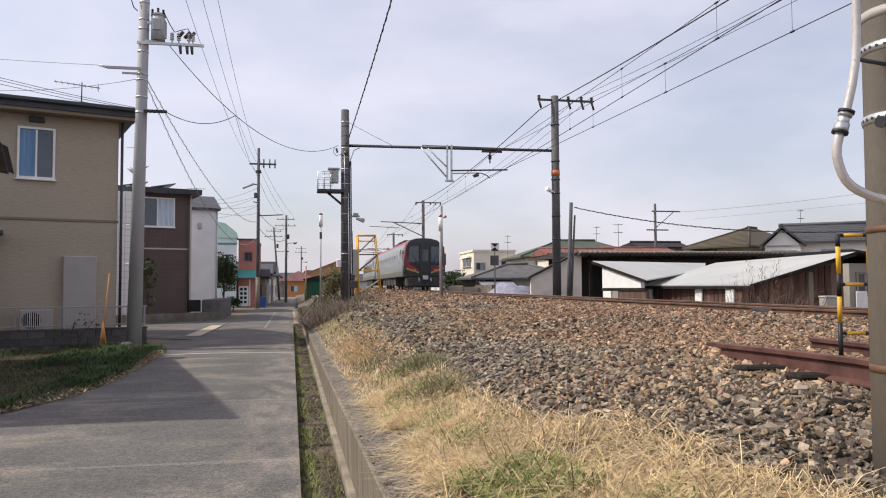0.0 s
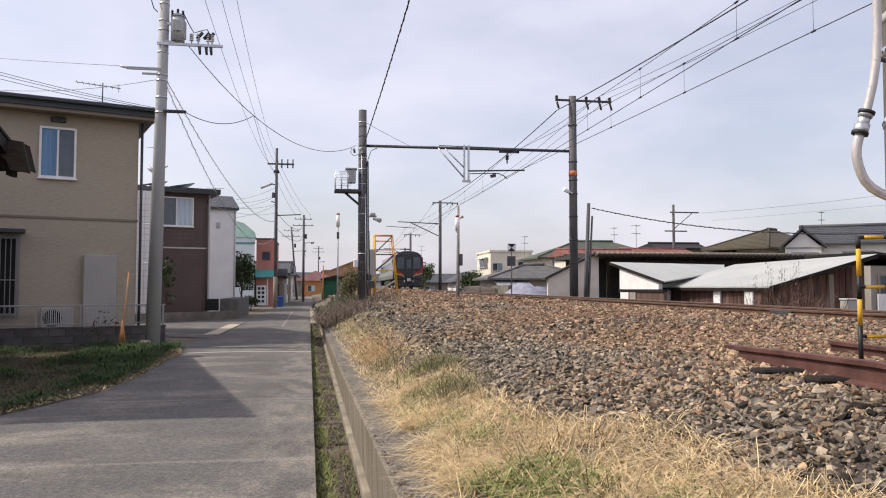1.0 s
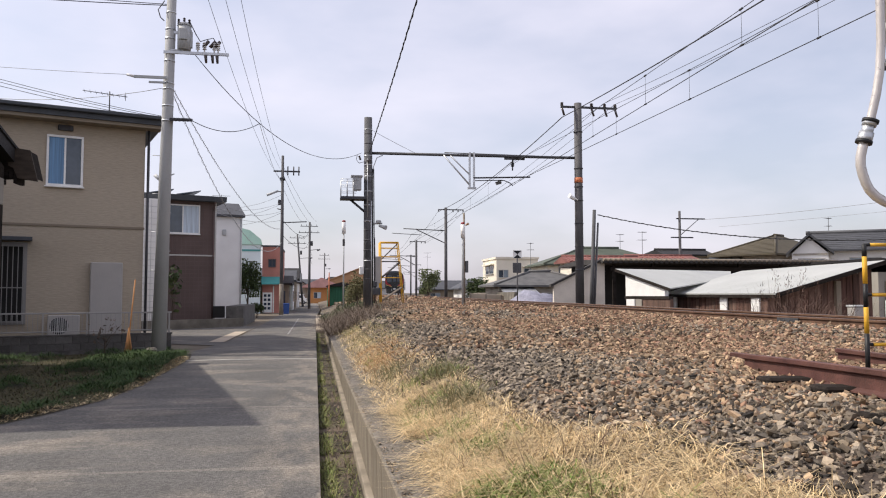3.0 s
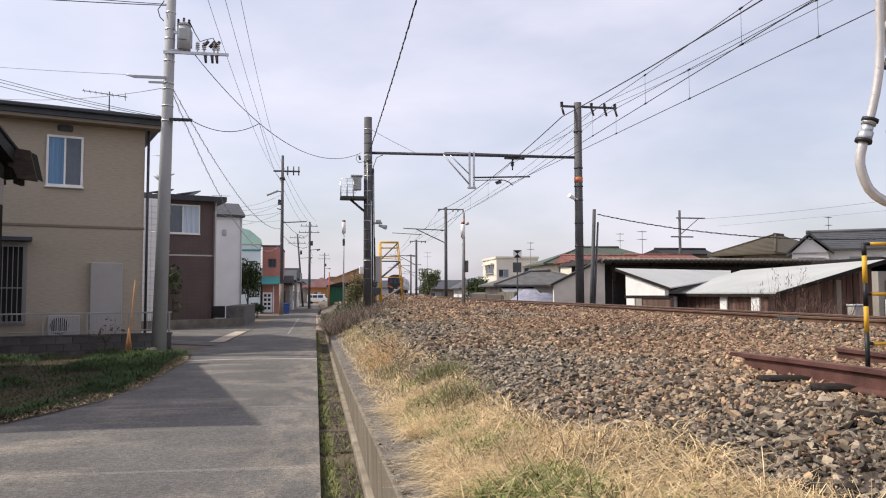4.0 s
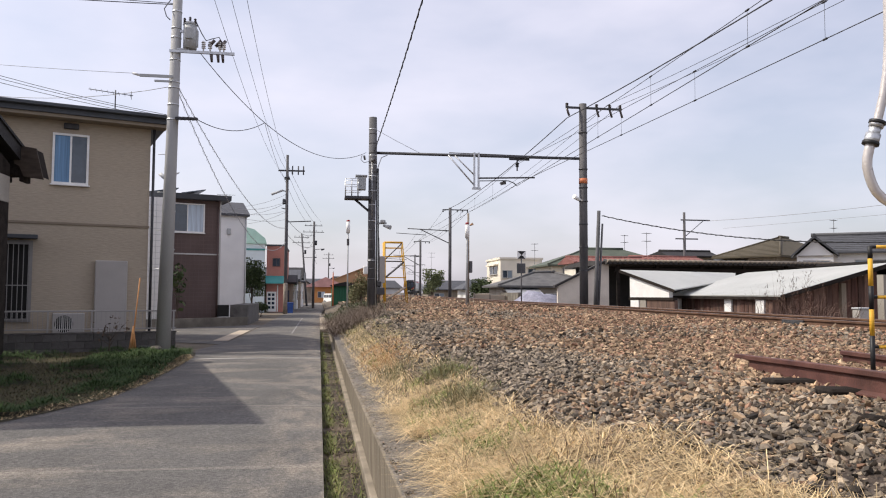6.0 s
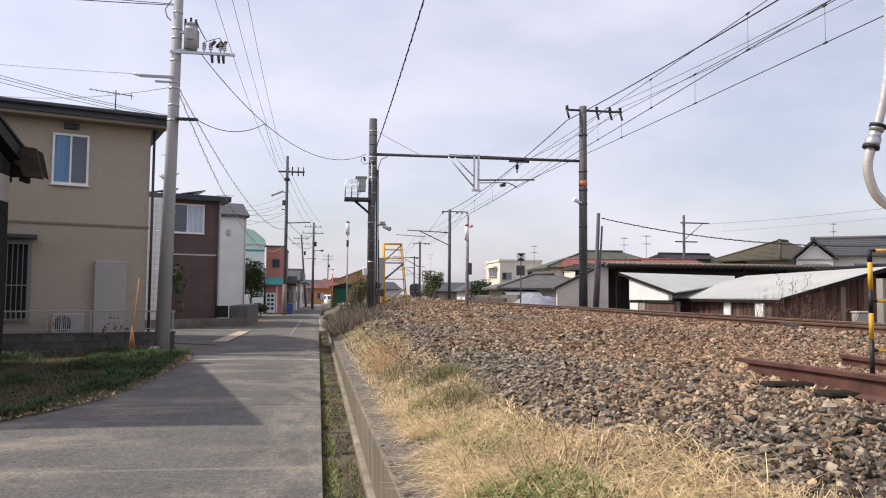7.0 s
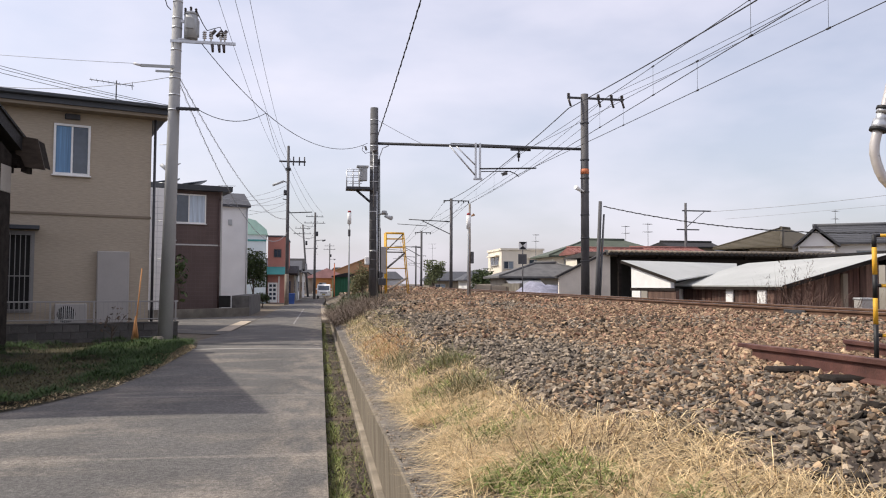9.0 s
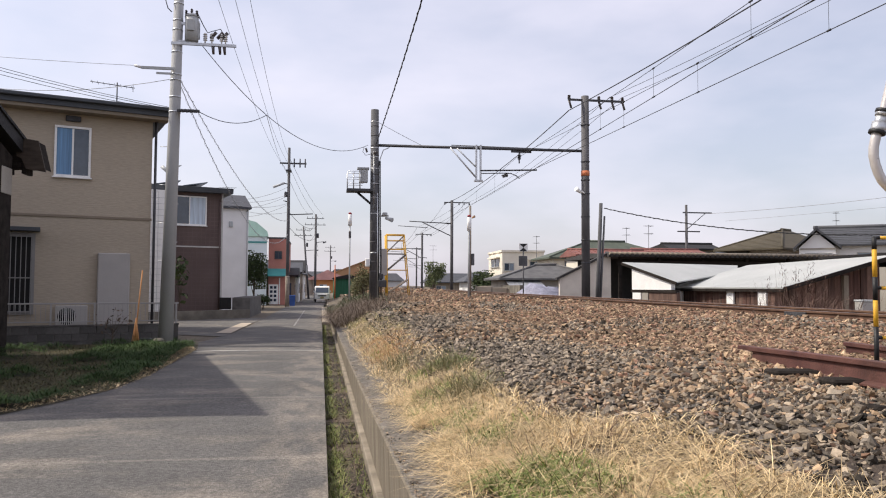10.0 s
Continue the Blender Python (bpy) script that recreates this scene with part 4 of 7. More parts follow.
    part("lid", box(B(), -0.26, 0.26, -0.28, 0.28, 0.8, 0.87, 0.03), M["blue_plastic"], t)
    t = thing("marker_post", "thin orange-red marker post beside the green shed", "post", (1.33, 73.5, 0))
    part("post", rod(B(), (0, 0, -0.1), (0, 0, 3.6), 0.06, 0.05, 8), M["orange_band"], t)
    part("tip", rod(B(), (0, 0, 3.6), (0, 0, 3.75), 0.055, 0.03, 8), M["white_paint"], t)
    h = thing("warehouse", "long tan warehouse with a low sloping roof", "warehouse", (2.0, 165, 0), 0)
    prism_b = prism(B(), [(0, 0), (0, 4.2), (9.2, 7.8), (9.4, 7.7), (9.4, 0)], "y", 0, 25)
    part("wall", prism_b, M["tan"], h)
    part("roof", prism(B(), [(-0.4, 4.06), (-0.4, 4.22), (9.2, 8.02), (9.6, 7.9), (9.6, 7.66), (9.2, 7.83)], "y", -0.3, 25), M["tan"], h)
    for k in range(5):
        part("window", box(B(), 1.2 + 1.1 * k, 1.6 + 1.1 * k, -0.05, 0, 2.6, 3.6), M["brown_clad"], h)
    h = thing("shed", "dark green corrugated lineside shed", "shed", (1.25, 74, 0), 0)
    sw = part("wall", box(B(), 0, 2.6, 0, 4, -0.2, 2.35), M["green_shed"], h)
    for k in range(18):
        part("rib", box(B(), 0.04 + k * 0.143, 0.10 + k * 0.143, -0.03, 0.0, 0.3, 2.3), M["green_shed"], sw)
    part("roof", prism(B(), [(-0.15, 2.34), (-0.15, 2.42), (1.3, 2.75), (2.75, 2.42), (2.75, 2.34)], "y", -0.3, 4.2), M["roof_tile"], h)


def hip_roof(bm, x0, x1, y0, y1, z, rise, over=0.6, ridge=0.5, thick=0.14):
    x0, x1, y0, y1 = x0 - over, x1 + over, y0 - over, y1 + over
    d = min((x1 - x0), (y1 - y0)) / 2 * ridge * 2
    a = [(x0, y0), (x1, y0), (x1, y1), (x0, y1)]
    lo = [bm.verts.new((*p, z)) for p in a]
    up = [bm.verts.new((*p, z + thick)) for p in a]
    if x1 - x0 > y1 - y0:
        r = [bm.verts.new((x0 + d / 2 * 1.0, (y0 + y1) / 2, z + rise)), bm.verts.new((x1 - d / 2, (y0 + y1) / 2, z + rise))]
        tops = [(up[0], up[1], r[1], r[0]), (up[1], up[2], r[1]), (up[2], up[3], r[0], r[1]), (up[3], up[0], r[0])]
    else:
        r = [bm.verts.new(((x0 + x1) / 2, y0 + d / 2, z + rise)), bm.verts.new(((x0 + x1) / 2, y1 - d / 2, z + rise))]
        tops = [(up[0], up[1], r[0]), (up[1], up[2], r[1], r[0]), (up[2], up[3], r[1]), (up[3], up[0], r[0], r[1])]
    for f in tops:
        bm.faces.new(f)
    bm.faces.new(lo)
    for k in range(4):
        bm.faces.new((lo[k], lo[(k + 1) % 4], up[(k + 1) % 4], up[k]))
    return bm


def houses_right():
    # cream flat-roofed house
    h = thing("house", "cream flat-roofed two-storey house", "house", (19.15, 80, -0.3), 0, "houses beyond the track")
    part("wall", box(B(), 0, 4.6, 0, 6.7, 0, 5.66), M["cream"], h)
    part("parapet", box(B(), -0.12, 4.7, -0.12, 6.8, 5.665, 5.88), M["cream"], h)
    part("window_hood", box(B(), -0.4, 0, 1.1, 5.6, 5.05, 5.2), M["cream"], h)
    w = part("side_window", box(B(), -0.03, 0, 1.4, 5.2, 4.15, 4.97), M["glass"], h)
    part("frame", box(B(), -0.07, -0.031, 3.2, 3.4, 4.15, 4.97), M["alu"], w)
    part("sill", box(B(), -0.15, 0, 1.3, 5.3, 4.06, 4.14), M["alu"], w)
    window(h, 0.2, 1.3, 3.65, 4.5, 0, [M["glass"], M["glass_pale"]], M["alu"])
    window(h, 3.0, 4.2, 3.8, 4.7, 0, [M["glass"], M["glass_pale"]], M["alu"])
    part("window_hood", box(B(), 2.85, 4.35, -0.4, 0, 4.8, 4.92), M["cream"], h)
    # grey hip-roofed house
    h = thing("house", "low house with dark grey tiled hip roof", "house", (12.95, 55, -0.3), 0, "houses beyond the track")
    part("wall", box(B(), 0.5, 8.2, 0.5, 5, 0, 2.46), M["plaster"], h)
    part("roof", hip_roof(B(), 0.5, 8.2, 0.5, 5, 2.42, 1.2, 0.5, 1.3), M["kawara_sheen"], h)
    part("ridge", rod(B(), (3.45, 2.75, 3.64), (5.25, 2.75, 3.64), 0.13), M["kawara_sheen"], h)
    for (a, b), (c, d) in (((3.58, 2.75), (0.1, 0.1)), ((5.12, 2.75), (8.6, 0.1))):
        part("hip_ridge", rod(B(), (a, b, 3.64), (c, d, 2.6), 0.09), M["kawara_sheen"], h)
    part("porch_roof", prism(B(), [(-1.4, 1.75), (-1.4, 1.82), (0.5, 2.4), (0.5, 2.3)], "x", 0.6, 3.2), M["galv"], h)
    window(h, 3.8, 5.2, 0.9, 2.0, 0.5, [M["glass"], M["glass_pale"]], M["alu"], False)
    # green-roofed white house
    h = thing("house", "white house with green tiled gable roof", "house", (19.5, 64, -0.3), 0, "houses beyond the track")
    part("wall", box(B(), 0.5, 12.0, 0.5, 5.5, 0, 4.45), M["cream"], h)
    part("roof", hip_roof(B(), 0.5, 12.0, 0.5, 5.5, 4.38, 1.72, 0.5, 1.5), M["roof_green"], h)
    part("ridge", rod(B(), (4.4, 3.0, 6.12), (8.1, 3.0, 6.12), 0.12), M["roof_green"], h)
    part("hip_ridge", rod(B(), (4.5, 3.0, 6.12), (0.05, 0.05, 4.55), 0.08), M["roof_green"], h)
    window(h, 1.5, 2.15, 3.0, 4.22, 0.5, [M["glass"], M["glass"]], M["alu"], False)
    window(h, 2.5, 3.35, 3.6, 4.22, 0.5, [M["glass"], M["glass_pale"]], M["alu"], False)
    part("balcony_rail", box(B(), 2.4, 3.5, 0.0, 0.06, 3.3, 3.36), M["alu"], h)
    # long red-brown roofed barns
    for x, y, w, z, rise, lab in ((19.7, 57, 5.6, 4.32, 0.45, "long red-brown sheet-metal roofed barn"), (25.6, 58.5, 5.2, 4.5, 0.45, "red-brown sheet-metal roofed barn beside another")):
        h = thing("barn", lab, "barn", (x, y, -0.3), 0, "barns beyond the track")
        part("wall", box(B(), 0, w, 0, 3, 0, z), M["cream"], h)
        roof = part("roof", prism(B(), [(-0.5, z), (-0.5, z + 0.12), (1.5, z + rise + 0.12), (3.5, z + 0.12), (3.5, z)], "x", -0.4, w + 0.4), M["roof_red"], h)
        part("ridge", rod(B(), (-0.4, 1.5, z + rise + 0.14), (w + 0.4, 1.5, z + rise + 0.14), 0.1), M["roof_red"], h)
        for k in range(int(w / 0.45)):
            u = -0.2 + 0.45 * k
            part("standing_seam", prism(B(), [(-0.5, z + 0.12), (-0.5, z + 0.17), (1.5, z + rise + 0.17), (1.5, z + rise + 0.12)], "x", u, u + 0.04), M["roof_red"], roof)
    h = thing("house", "house with a dark grey ridged roof behind the barns", "house", (31.2, 66, -0.3), 0, "houses beyond the track")
    part("wall", box(B(), 0.4, 4.8, 0, 5, 0, 5.4), M["plaster"], h)
    part("roof", prism(B(), [(-0.6, 5.38), (-0.6, 5.5), (1.2, 6.0), (5.6, 5.5), (5.6, 5.38)], "x", 0, 5.1), M["roof_tile"], h)
    part("ridge", rod(B(), (0, 1.2, 6.02), (5.1, 1.2, 6.02), 0.13), M["roof_tile"], h)
    # olive hip-roofed house
    h = thing("house", "two-storey house with olive-brown tiled hip roof", "house", (33.85, 62.4, -0.3), -60, "houses beyond the track")
    part("wall", box(B(), 0.7, 5.5, 0.7, 12.7, 0, 5.18), M["wood_grey"], h)
    part("roof", hip_roof(B(), 0, 6.2, 0, 13.4, 5.08, 2.05, 0.0, 2.0), M["roof_olive"], h)
    part("ridge", rod(B(), (3.1, 5.9, 7.14), (3.1, 7.5, 7.14), 0.13), M["roof_olive"], h)
    for c, d in ((0.05, 0.05), (6.15, 0.05)):
        part("hip_ridge", rod(B(), (3.1, 6.1, 7.14), (c, d, 5.24), 0.09), M["roof_olive"], h)
    for k in range(14):
        t = (k + 0.5) / 14
        part("tile_course", rod(B(), (3.1 * t, 6.2 * t, 5.235 + 1.9 * t), (6.2 - 3.1 * t, 6.2 * t, 5.235 + 1.9 * t), 0.02, n=5), M["roof_olive"], h)
    window(h, 1.4, 2.6, 3.6, 4.8, 0.7, [M["glass"], M["glass"]], M["alu"], False)
    window(h, 3.4, 4.8, 3.6, 4.8, 0.7, [M["glass"], M["glass_pale"]], M["alu"], False)
    part("lower_roof", prism(B(), [(-0.8, 4.55), (-0.8, 4.65), (0.7, 5.0), (0.7, 4.9)], "x", 0.3, 3.0), M["roof_olive"], h)
    # white gabled house with dark roof
    h = thing("house", "white gabled house with dark blue-grey tiled roof", "house", (33.29, 50, -0.3), -34, "houses beyond the track")
    part("wall", prism(B(), [(0.32, 0), (0.32, 4.75), (1.45, 5.85), (2.65, 4.75), (2.65, 0)], "y", 0, 6), M["white_wall"], h)
    part("roof", prism(B(), [(-0.05, 4.62), (-0.05, 4.76), (1.45, 6.16), (3.0, 4.80), (3.0, 4.66), (1.45, 5.98)], "y", -0.4, 4.2), M["roof_grey"], h)
    part("gable_band", box(B(), 0.4, 2.6, -0.06, 0, 4.62, 4.74), M["plaster"], h)
    part("wing_wall", box(B(), 2.65, 11.5, 1.1, 7, 0, 4.95), M["white_wall"], h)
    part("wing_roof", prism(B(), [(0.5, 4.9), (0.5, 5.02), (3.7, 6.4), (7.6, 5.02), (7.6, 4.9)], "x", 1.45, 12.1), M["roof_grey"], h)
    part("ridge", rod(B(), (1.3, 3.7, 6.44), (12.1, 3.7, 6.44), 0.14), M["roof_grey"], h)
    part("ridge", rod(B(), (1.45, -0.45, 6.18), (1.45, 3.6, 6.18), 0.1), M["roof_grey"], h)
    for k in range(9):
        t = (k + 0.5) / 9
        part("tile_course", rod(B(), (1.5, 0.5 + 3.2 * t, 5.03 + 1.38 * t), (12.1, 0.5 + 3.2 * t, 5.03 + 1.38 * t), 0.025, n=5), M["roof_grey"], h)
    window(h, 0.7, 2.45, 3.5, 4.4, 0, [M["glass_pale"], M["glass_pale"]], M["alu"], False)
    window(h, 4.0, 6.0, 3.5, 4.45, 1.1, [M["glass_pale"], M["glass"]], M["alu"], False)
    # weathered yard wall beyond the rails
    w = thing("yard_wall", "low weathered pale yard wall beyond the rails", "wall", (0, 0, 0))
    for k in range(4):
        part("wall_panel", box(B(), 10.6 + 1.1 * k, 11.68 + 1.1 * k, 52.0, 52.15, -0.3, 1.62 - 0.07 * k, 0.015), M["slab"], w)
        part("post", box(B(), 10.54 + 1.1 * k, 10.66 + 1.1 * k, 51.95, 52.0, -0.3, 1.66 - 0.07 * k, 0.01), M["sleeper"], w)
    # low tiled houses further along the track
    for x, y, w, z, rise, wm, rm in ((17, 120, 9, 2.6, 1.6, "wood_grey", "roof_grey"), (20, 104, 7, 2.6, 1.4, "white_wall", "roof_grey"), (27, 96, 9, 3.6, 1.8, "white_wall", "roof_grey"),
                                     (9, 190, 11, 3.4, 2.0, "white_wall", "roof_grey"), (40, 80, 9, 4.6, 1.9, "wood_grey", "roof_grey"), (2, 175, 10, 4.2, 1.8, "white_wall", "roof_tile")):
        h = thing("house", "distant house with a grey tiled roof", "house", (x, y, -0.3), 0, "distant houses")
        part("wall", box(B(), 0, w, 0, 6.5, 0, z), M[wm], h)
        part("roof", hip_roof(B(), 0, w, 0, 6.5, z - 0.05, rise, 0.6, 0.45), M[rm], h)
        window(h, 1.0, 2.6, z - 1.5, z - 0.5, 0, [M["glass"], M["glass_pale"]], M["alu"], False)
    # pale concrete lineside wall
    w = thing("lineside_wall", "pale concrete block wall beside the track", "wall", (0, 0, 0))
    part("wall", prism(B(), [(12.4, 47.0), (12.6, 47.0), (15.6, 74.0), (15.4, 74.0)], "z", -0.3, 1.72), M["concrete"], w)


def sheds_right():
    def slab(corners, thick):
        bm = B()
        up = [bm.verts.new(p) for p in corners]
        lo = [bm.verts.new((p[0], p[1], p[2] - thick)) for p in corners]
        bm.faces.new(up)
        bm.faces.new(lo)
        for k in range(4):
            bm.faces.new((lo[k], lo[(k + 1) % 4], up[(k + 1) % 4], up[k]))
        return bm

    # low shed with white sheet roof
    h = thing("shed", "low old timber shed with pale white sheet-metal roof", "shed", (13.0, 20.4, -0.3), 0)
    part("wall", box(B(), 0.15, 3.4, 0.3, 6.0, 0, 1.74), M["timber_dark"], h)
    rnd = random.Random(8)
    me = None
    y = 0.12
    while y < 6.3:
        ob = new("plank", me) if me else part("plank", box(B(), 0.0, 0.06, 0, 0.2, 0, 1.82, 0.006), M["wood_old"], h)
        me = ob.data
        ob.parent = h
        ob.location = (rnd.uniform(0.02, 0.05), y, rnd.uniform(-0.03, 0.03))
        y += 0.215
    x = 0.1
    while x < 3.3:
        part("plank", box(B(), x, x + 0.2, 0.18 + rnd.uniform(0, 0.03), 0.26, 0, 1.74 + x * 0.262, 0.005), M["wood_old"], h)
        x += 0.212
    for y, w in ((0.46, 0.44), (2.29, 0.41), (5.75, 0.45)):
        part("board", box(B(), -0.04, 0.01, y, y + w, 0.6, 1.77), M["white_paint"], h, "weathered white board")
    part("post", box(B(), 2.2, 2.35, 0.05, 0.17, 0, 2.25), M["wood_grey"], h)
    main = [(0.0, -0.3, 1.89), (3.55, -0.3, 2.86), (3.95, 8.1, 2.80), (-0.3, 6.15, 1.90)]
    roof = part("roof", slab(main, 0.04), M["roof_white"], h, "white painted sheet-metal roof")
    part("fascia", slab([(-0.04, -0.3, 1.845), (0.02, -0.3, 1.845), (-0.25, 6.15, 1.855), (-0.31, 6.15, 1.855)], 0.09), M["timber_dark"], h)
    part("verge", slab([(0.0, -0.33, 1.885), (3.55, -0.33, 2.855), (3.55, -0.302, 2.855), (0.0, -0.302, 1.885)], 0.12), M["timber_dark"], h)
    # white side of the neighbouring lean-to
    h = thing("shed", "small lean-to with white boarded gable and white roof", "shed", (11.21, 27.5, -0.3), -76.4)
    q = [(0.0, 0.0, 2.83), (3.09, -0.0, 2.07), (-0.15, 5.75, 2.54), (-3.49, 8.95, 2.93)]
    top = lambda x: q[0][2] + (q[1][2] - q[0][2]) * x / q[1][0]
    part("wall", prism(B(), [(0.55, 1.80), (0.55, top(0.55) - 0.06), (2.75, top(2.75) - 0.06), (2.75, 1.80)], "y", 0.04, 0.2), M["white_paint"], h)
    part("lower_wall", box(B(), 0.55, 3.0, 0.06, 0.2, 0, 1.70), M["wood_old"], h)
    part("fascia", box(B(), 0.5, 3.0, 0.02, 0.2, 1.705, 1.795), M["timber_dark"], h)
    part("board", box(B(), 0.62, 1.1, 0.01, 0.058, 0.6, 1.69), M["white_paint"], h, "weathered white board")
    part("board", box(B(), 1.16, 1.5, 0.02, 0.058, 0.6, 1.69), M["plaster"], h, "weathered grey board")
    part("roof", slab(q, 0.04), M["roof_white"], h, "white painted sheet-metal roof")
    part("verge", slab([(-0.02, -0.03, q[0][2] - 0.005), (q[1][0], -0.03, q[1][2] - 0.005), (q[1][0], -0.002, q[1][2] - 0.005), (-0.02, -0.002, q[0][2] - 0.005)], 0.10), M["timber_dark"], h)
    # grey shed past the timber one, and a box by its foot
    h = thing("shed", "small grey-walled shed with a dark lean-to roof", "shed", (18.55, 23.0, -0.3), 0)
    part("wall", box(B(), 0.1, 3.6, 0, 3.0, 0, 2.6), M["plaster"], h)
    part("roof", prism(B(), [(-0.1, 2.98), (-0.1, 3.06), (3.9, 2.55), (3.9, 2.45)], "y", -0.45, 3.2), M["roof_tile"], h)
    window(h, 0.35, 1.0, 1.6, 2.3, 0, [M["glass"], M["glass_pale"]], M["wood_grey"], False)
    part("board", box(B(), 0.3, 1.5, -0.08, -0.02, 0.9, 1.65, 0.01), M["white_paint"], h, "weathered white board")
    c = thing("storage_box", "pale grey box standing by the timber shed", "box", (14.95, 19.3, -0.3))
    part("body", box(B(), -0.19, 0.19, -0.15, 0.15, 0, 1.5, 0.02), M["panel"], c)
    part("lid", box(B(), -0.21, 0.21, -0.17, 0.17, 1.5, 1.56, 0.015), M["grey_paint"], c)
    # dark open barn
    h = thing("barn", "open-fronted dark timber barn with low tiled roof", "barn", (12.6, 37.0, -0.3), 0)
    # back of the open barn, its inner shade put into the colour
    part("wall", box(B(), 2.2, 14, 2.5, 6, 0, 3.52), M["shade_in"], h)
    part("side_wall", prism(B(), [(-0.83, 0), (-0.83, 2.35), (1.6, 3.5), (1.85, 3.5), (1.85, 0)], "y", -0.1, 0.06), M["plaster_sunlit"], h, "pale plastered gable wall, coloured as if sunlit")
    part("roof", prism(B(), [(-0.5, 3.42), (-0.5, 3.56), (3.0, 3.74), (6.6, 3.52), (6.6, 3.42)], "x", 1.6, 14.6), M["kawara"], h)
    part("gutter", rod(B(), (1.6, -0.56, 3.58), (14.6, -0.56, 3.58), 0.075), M["wood_grey"], h)
    me = None
    for k in range(48):
        ob = new("tile", me) if me else part("tile", rod(B(), (0, -0.62, 3.52), (0, 0.1, 3.62), 0.1, 0.1, 8), M["kawara"], h)
        me = ob.data
        ob.parent = h
        ob.location = (1.7 + 0.27 * k, 0, 0)
    part("gable_verge", prism(B(), [(-1.0, 2.24), (-1.0, 2.36), (1.7, 3.66), (1.7, 3.54)], "y", -0.2, 0.1), M["kawara"], h)
    for x in (2.3, 4.4, 6.8, 9.2, 11.6):
        part("post", box(B(), x, x + 0.14, -0.1, 0.05, 0, 3.47), M["timber_dark"], h)
    part("beam", box(B(), 2.2, 14, -0.12, 0.06, 3.05, 3.25), M["timber_dark"], h)
    part("trough", box(B(), 2.6, 13.5, 0.6, 2.0, 0, 1.1), M["wood_old"], h)
    # tarpaulin heap
    bm = B()
    bmesh.ops.create_icosphere(bm, subdivisions=3, radius=1)
    for v in bm.verts:
        d = noise.noise(v.co * 2.0) * 0.25
        v.co = Vector((v.co.x * 2.2, v.co.y * 2.0, max(v.co.z, -0.1) * 1.75)) * (1 + d)
    t = part("tarpaulin", bm, M["tarp"], None, smooth=True)
    t.matrix_basis = pose(12.2, 42.5, -0.05)
    tagged(t, "grey-blue tarpaulin draped over a heap", "tarpaulin")


# ---- poles and overhead line ----
def pole(name, label, category, at, height, r0, r1, material, group="", lean=0.0, n=16):
    t = thing(name, label, category, at, 0, group)
    part("pole", rod(B(), (0, 0, -0.1), (lean, 0, height), r0, r1, n), material, t)
    return t


def insulator(bm, p, d, n=3, r=0.055):
    p, d = Vector(p), Vector(d).normalized()
    for k in range(n):
        rod(bm, p + d * (0.05 * k), p + d * (0.05 * k + 0.035), r, r * 0.55, 8)


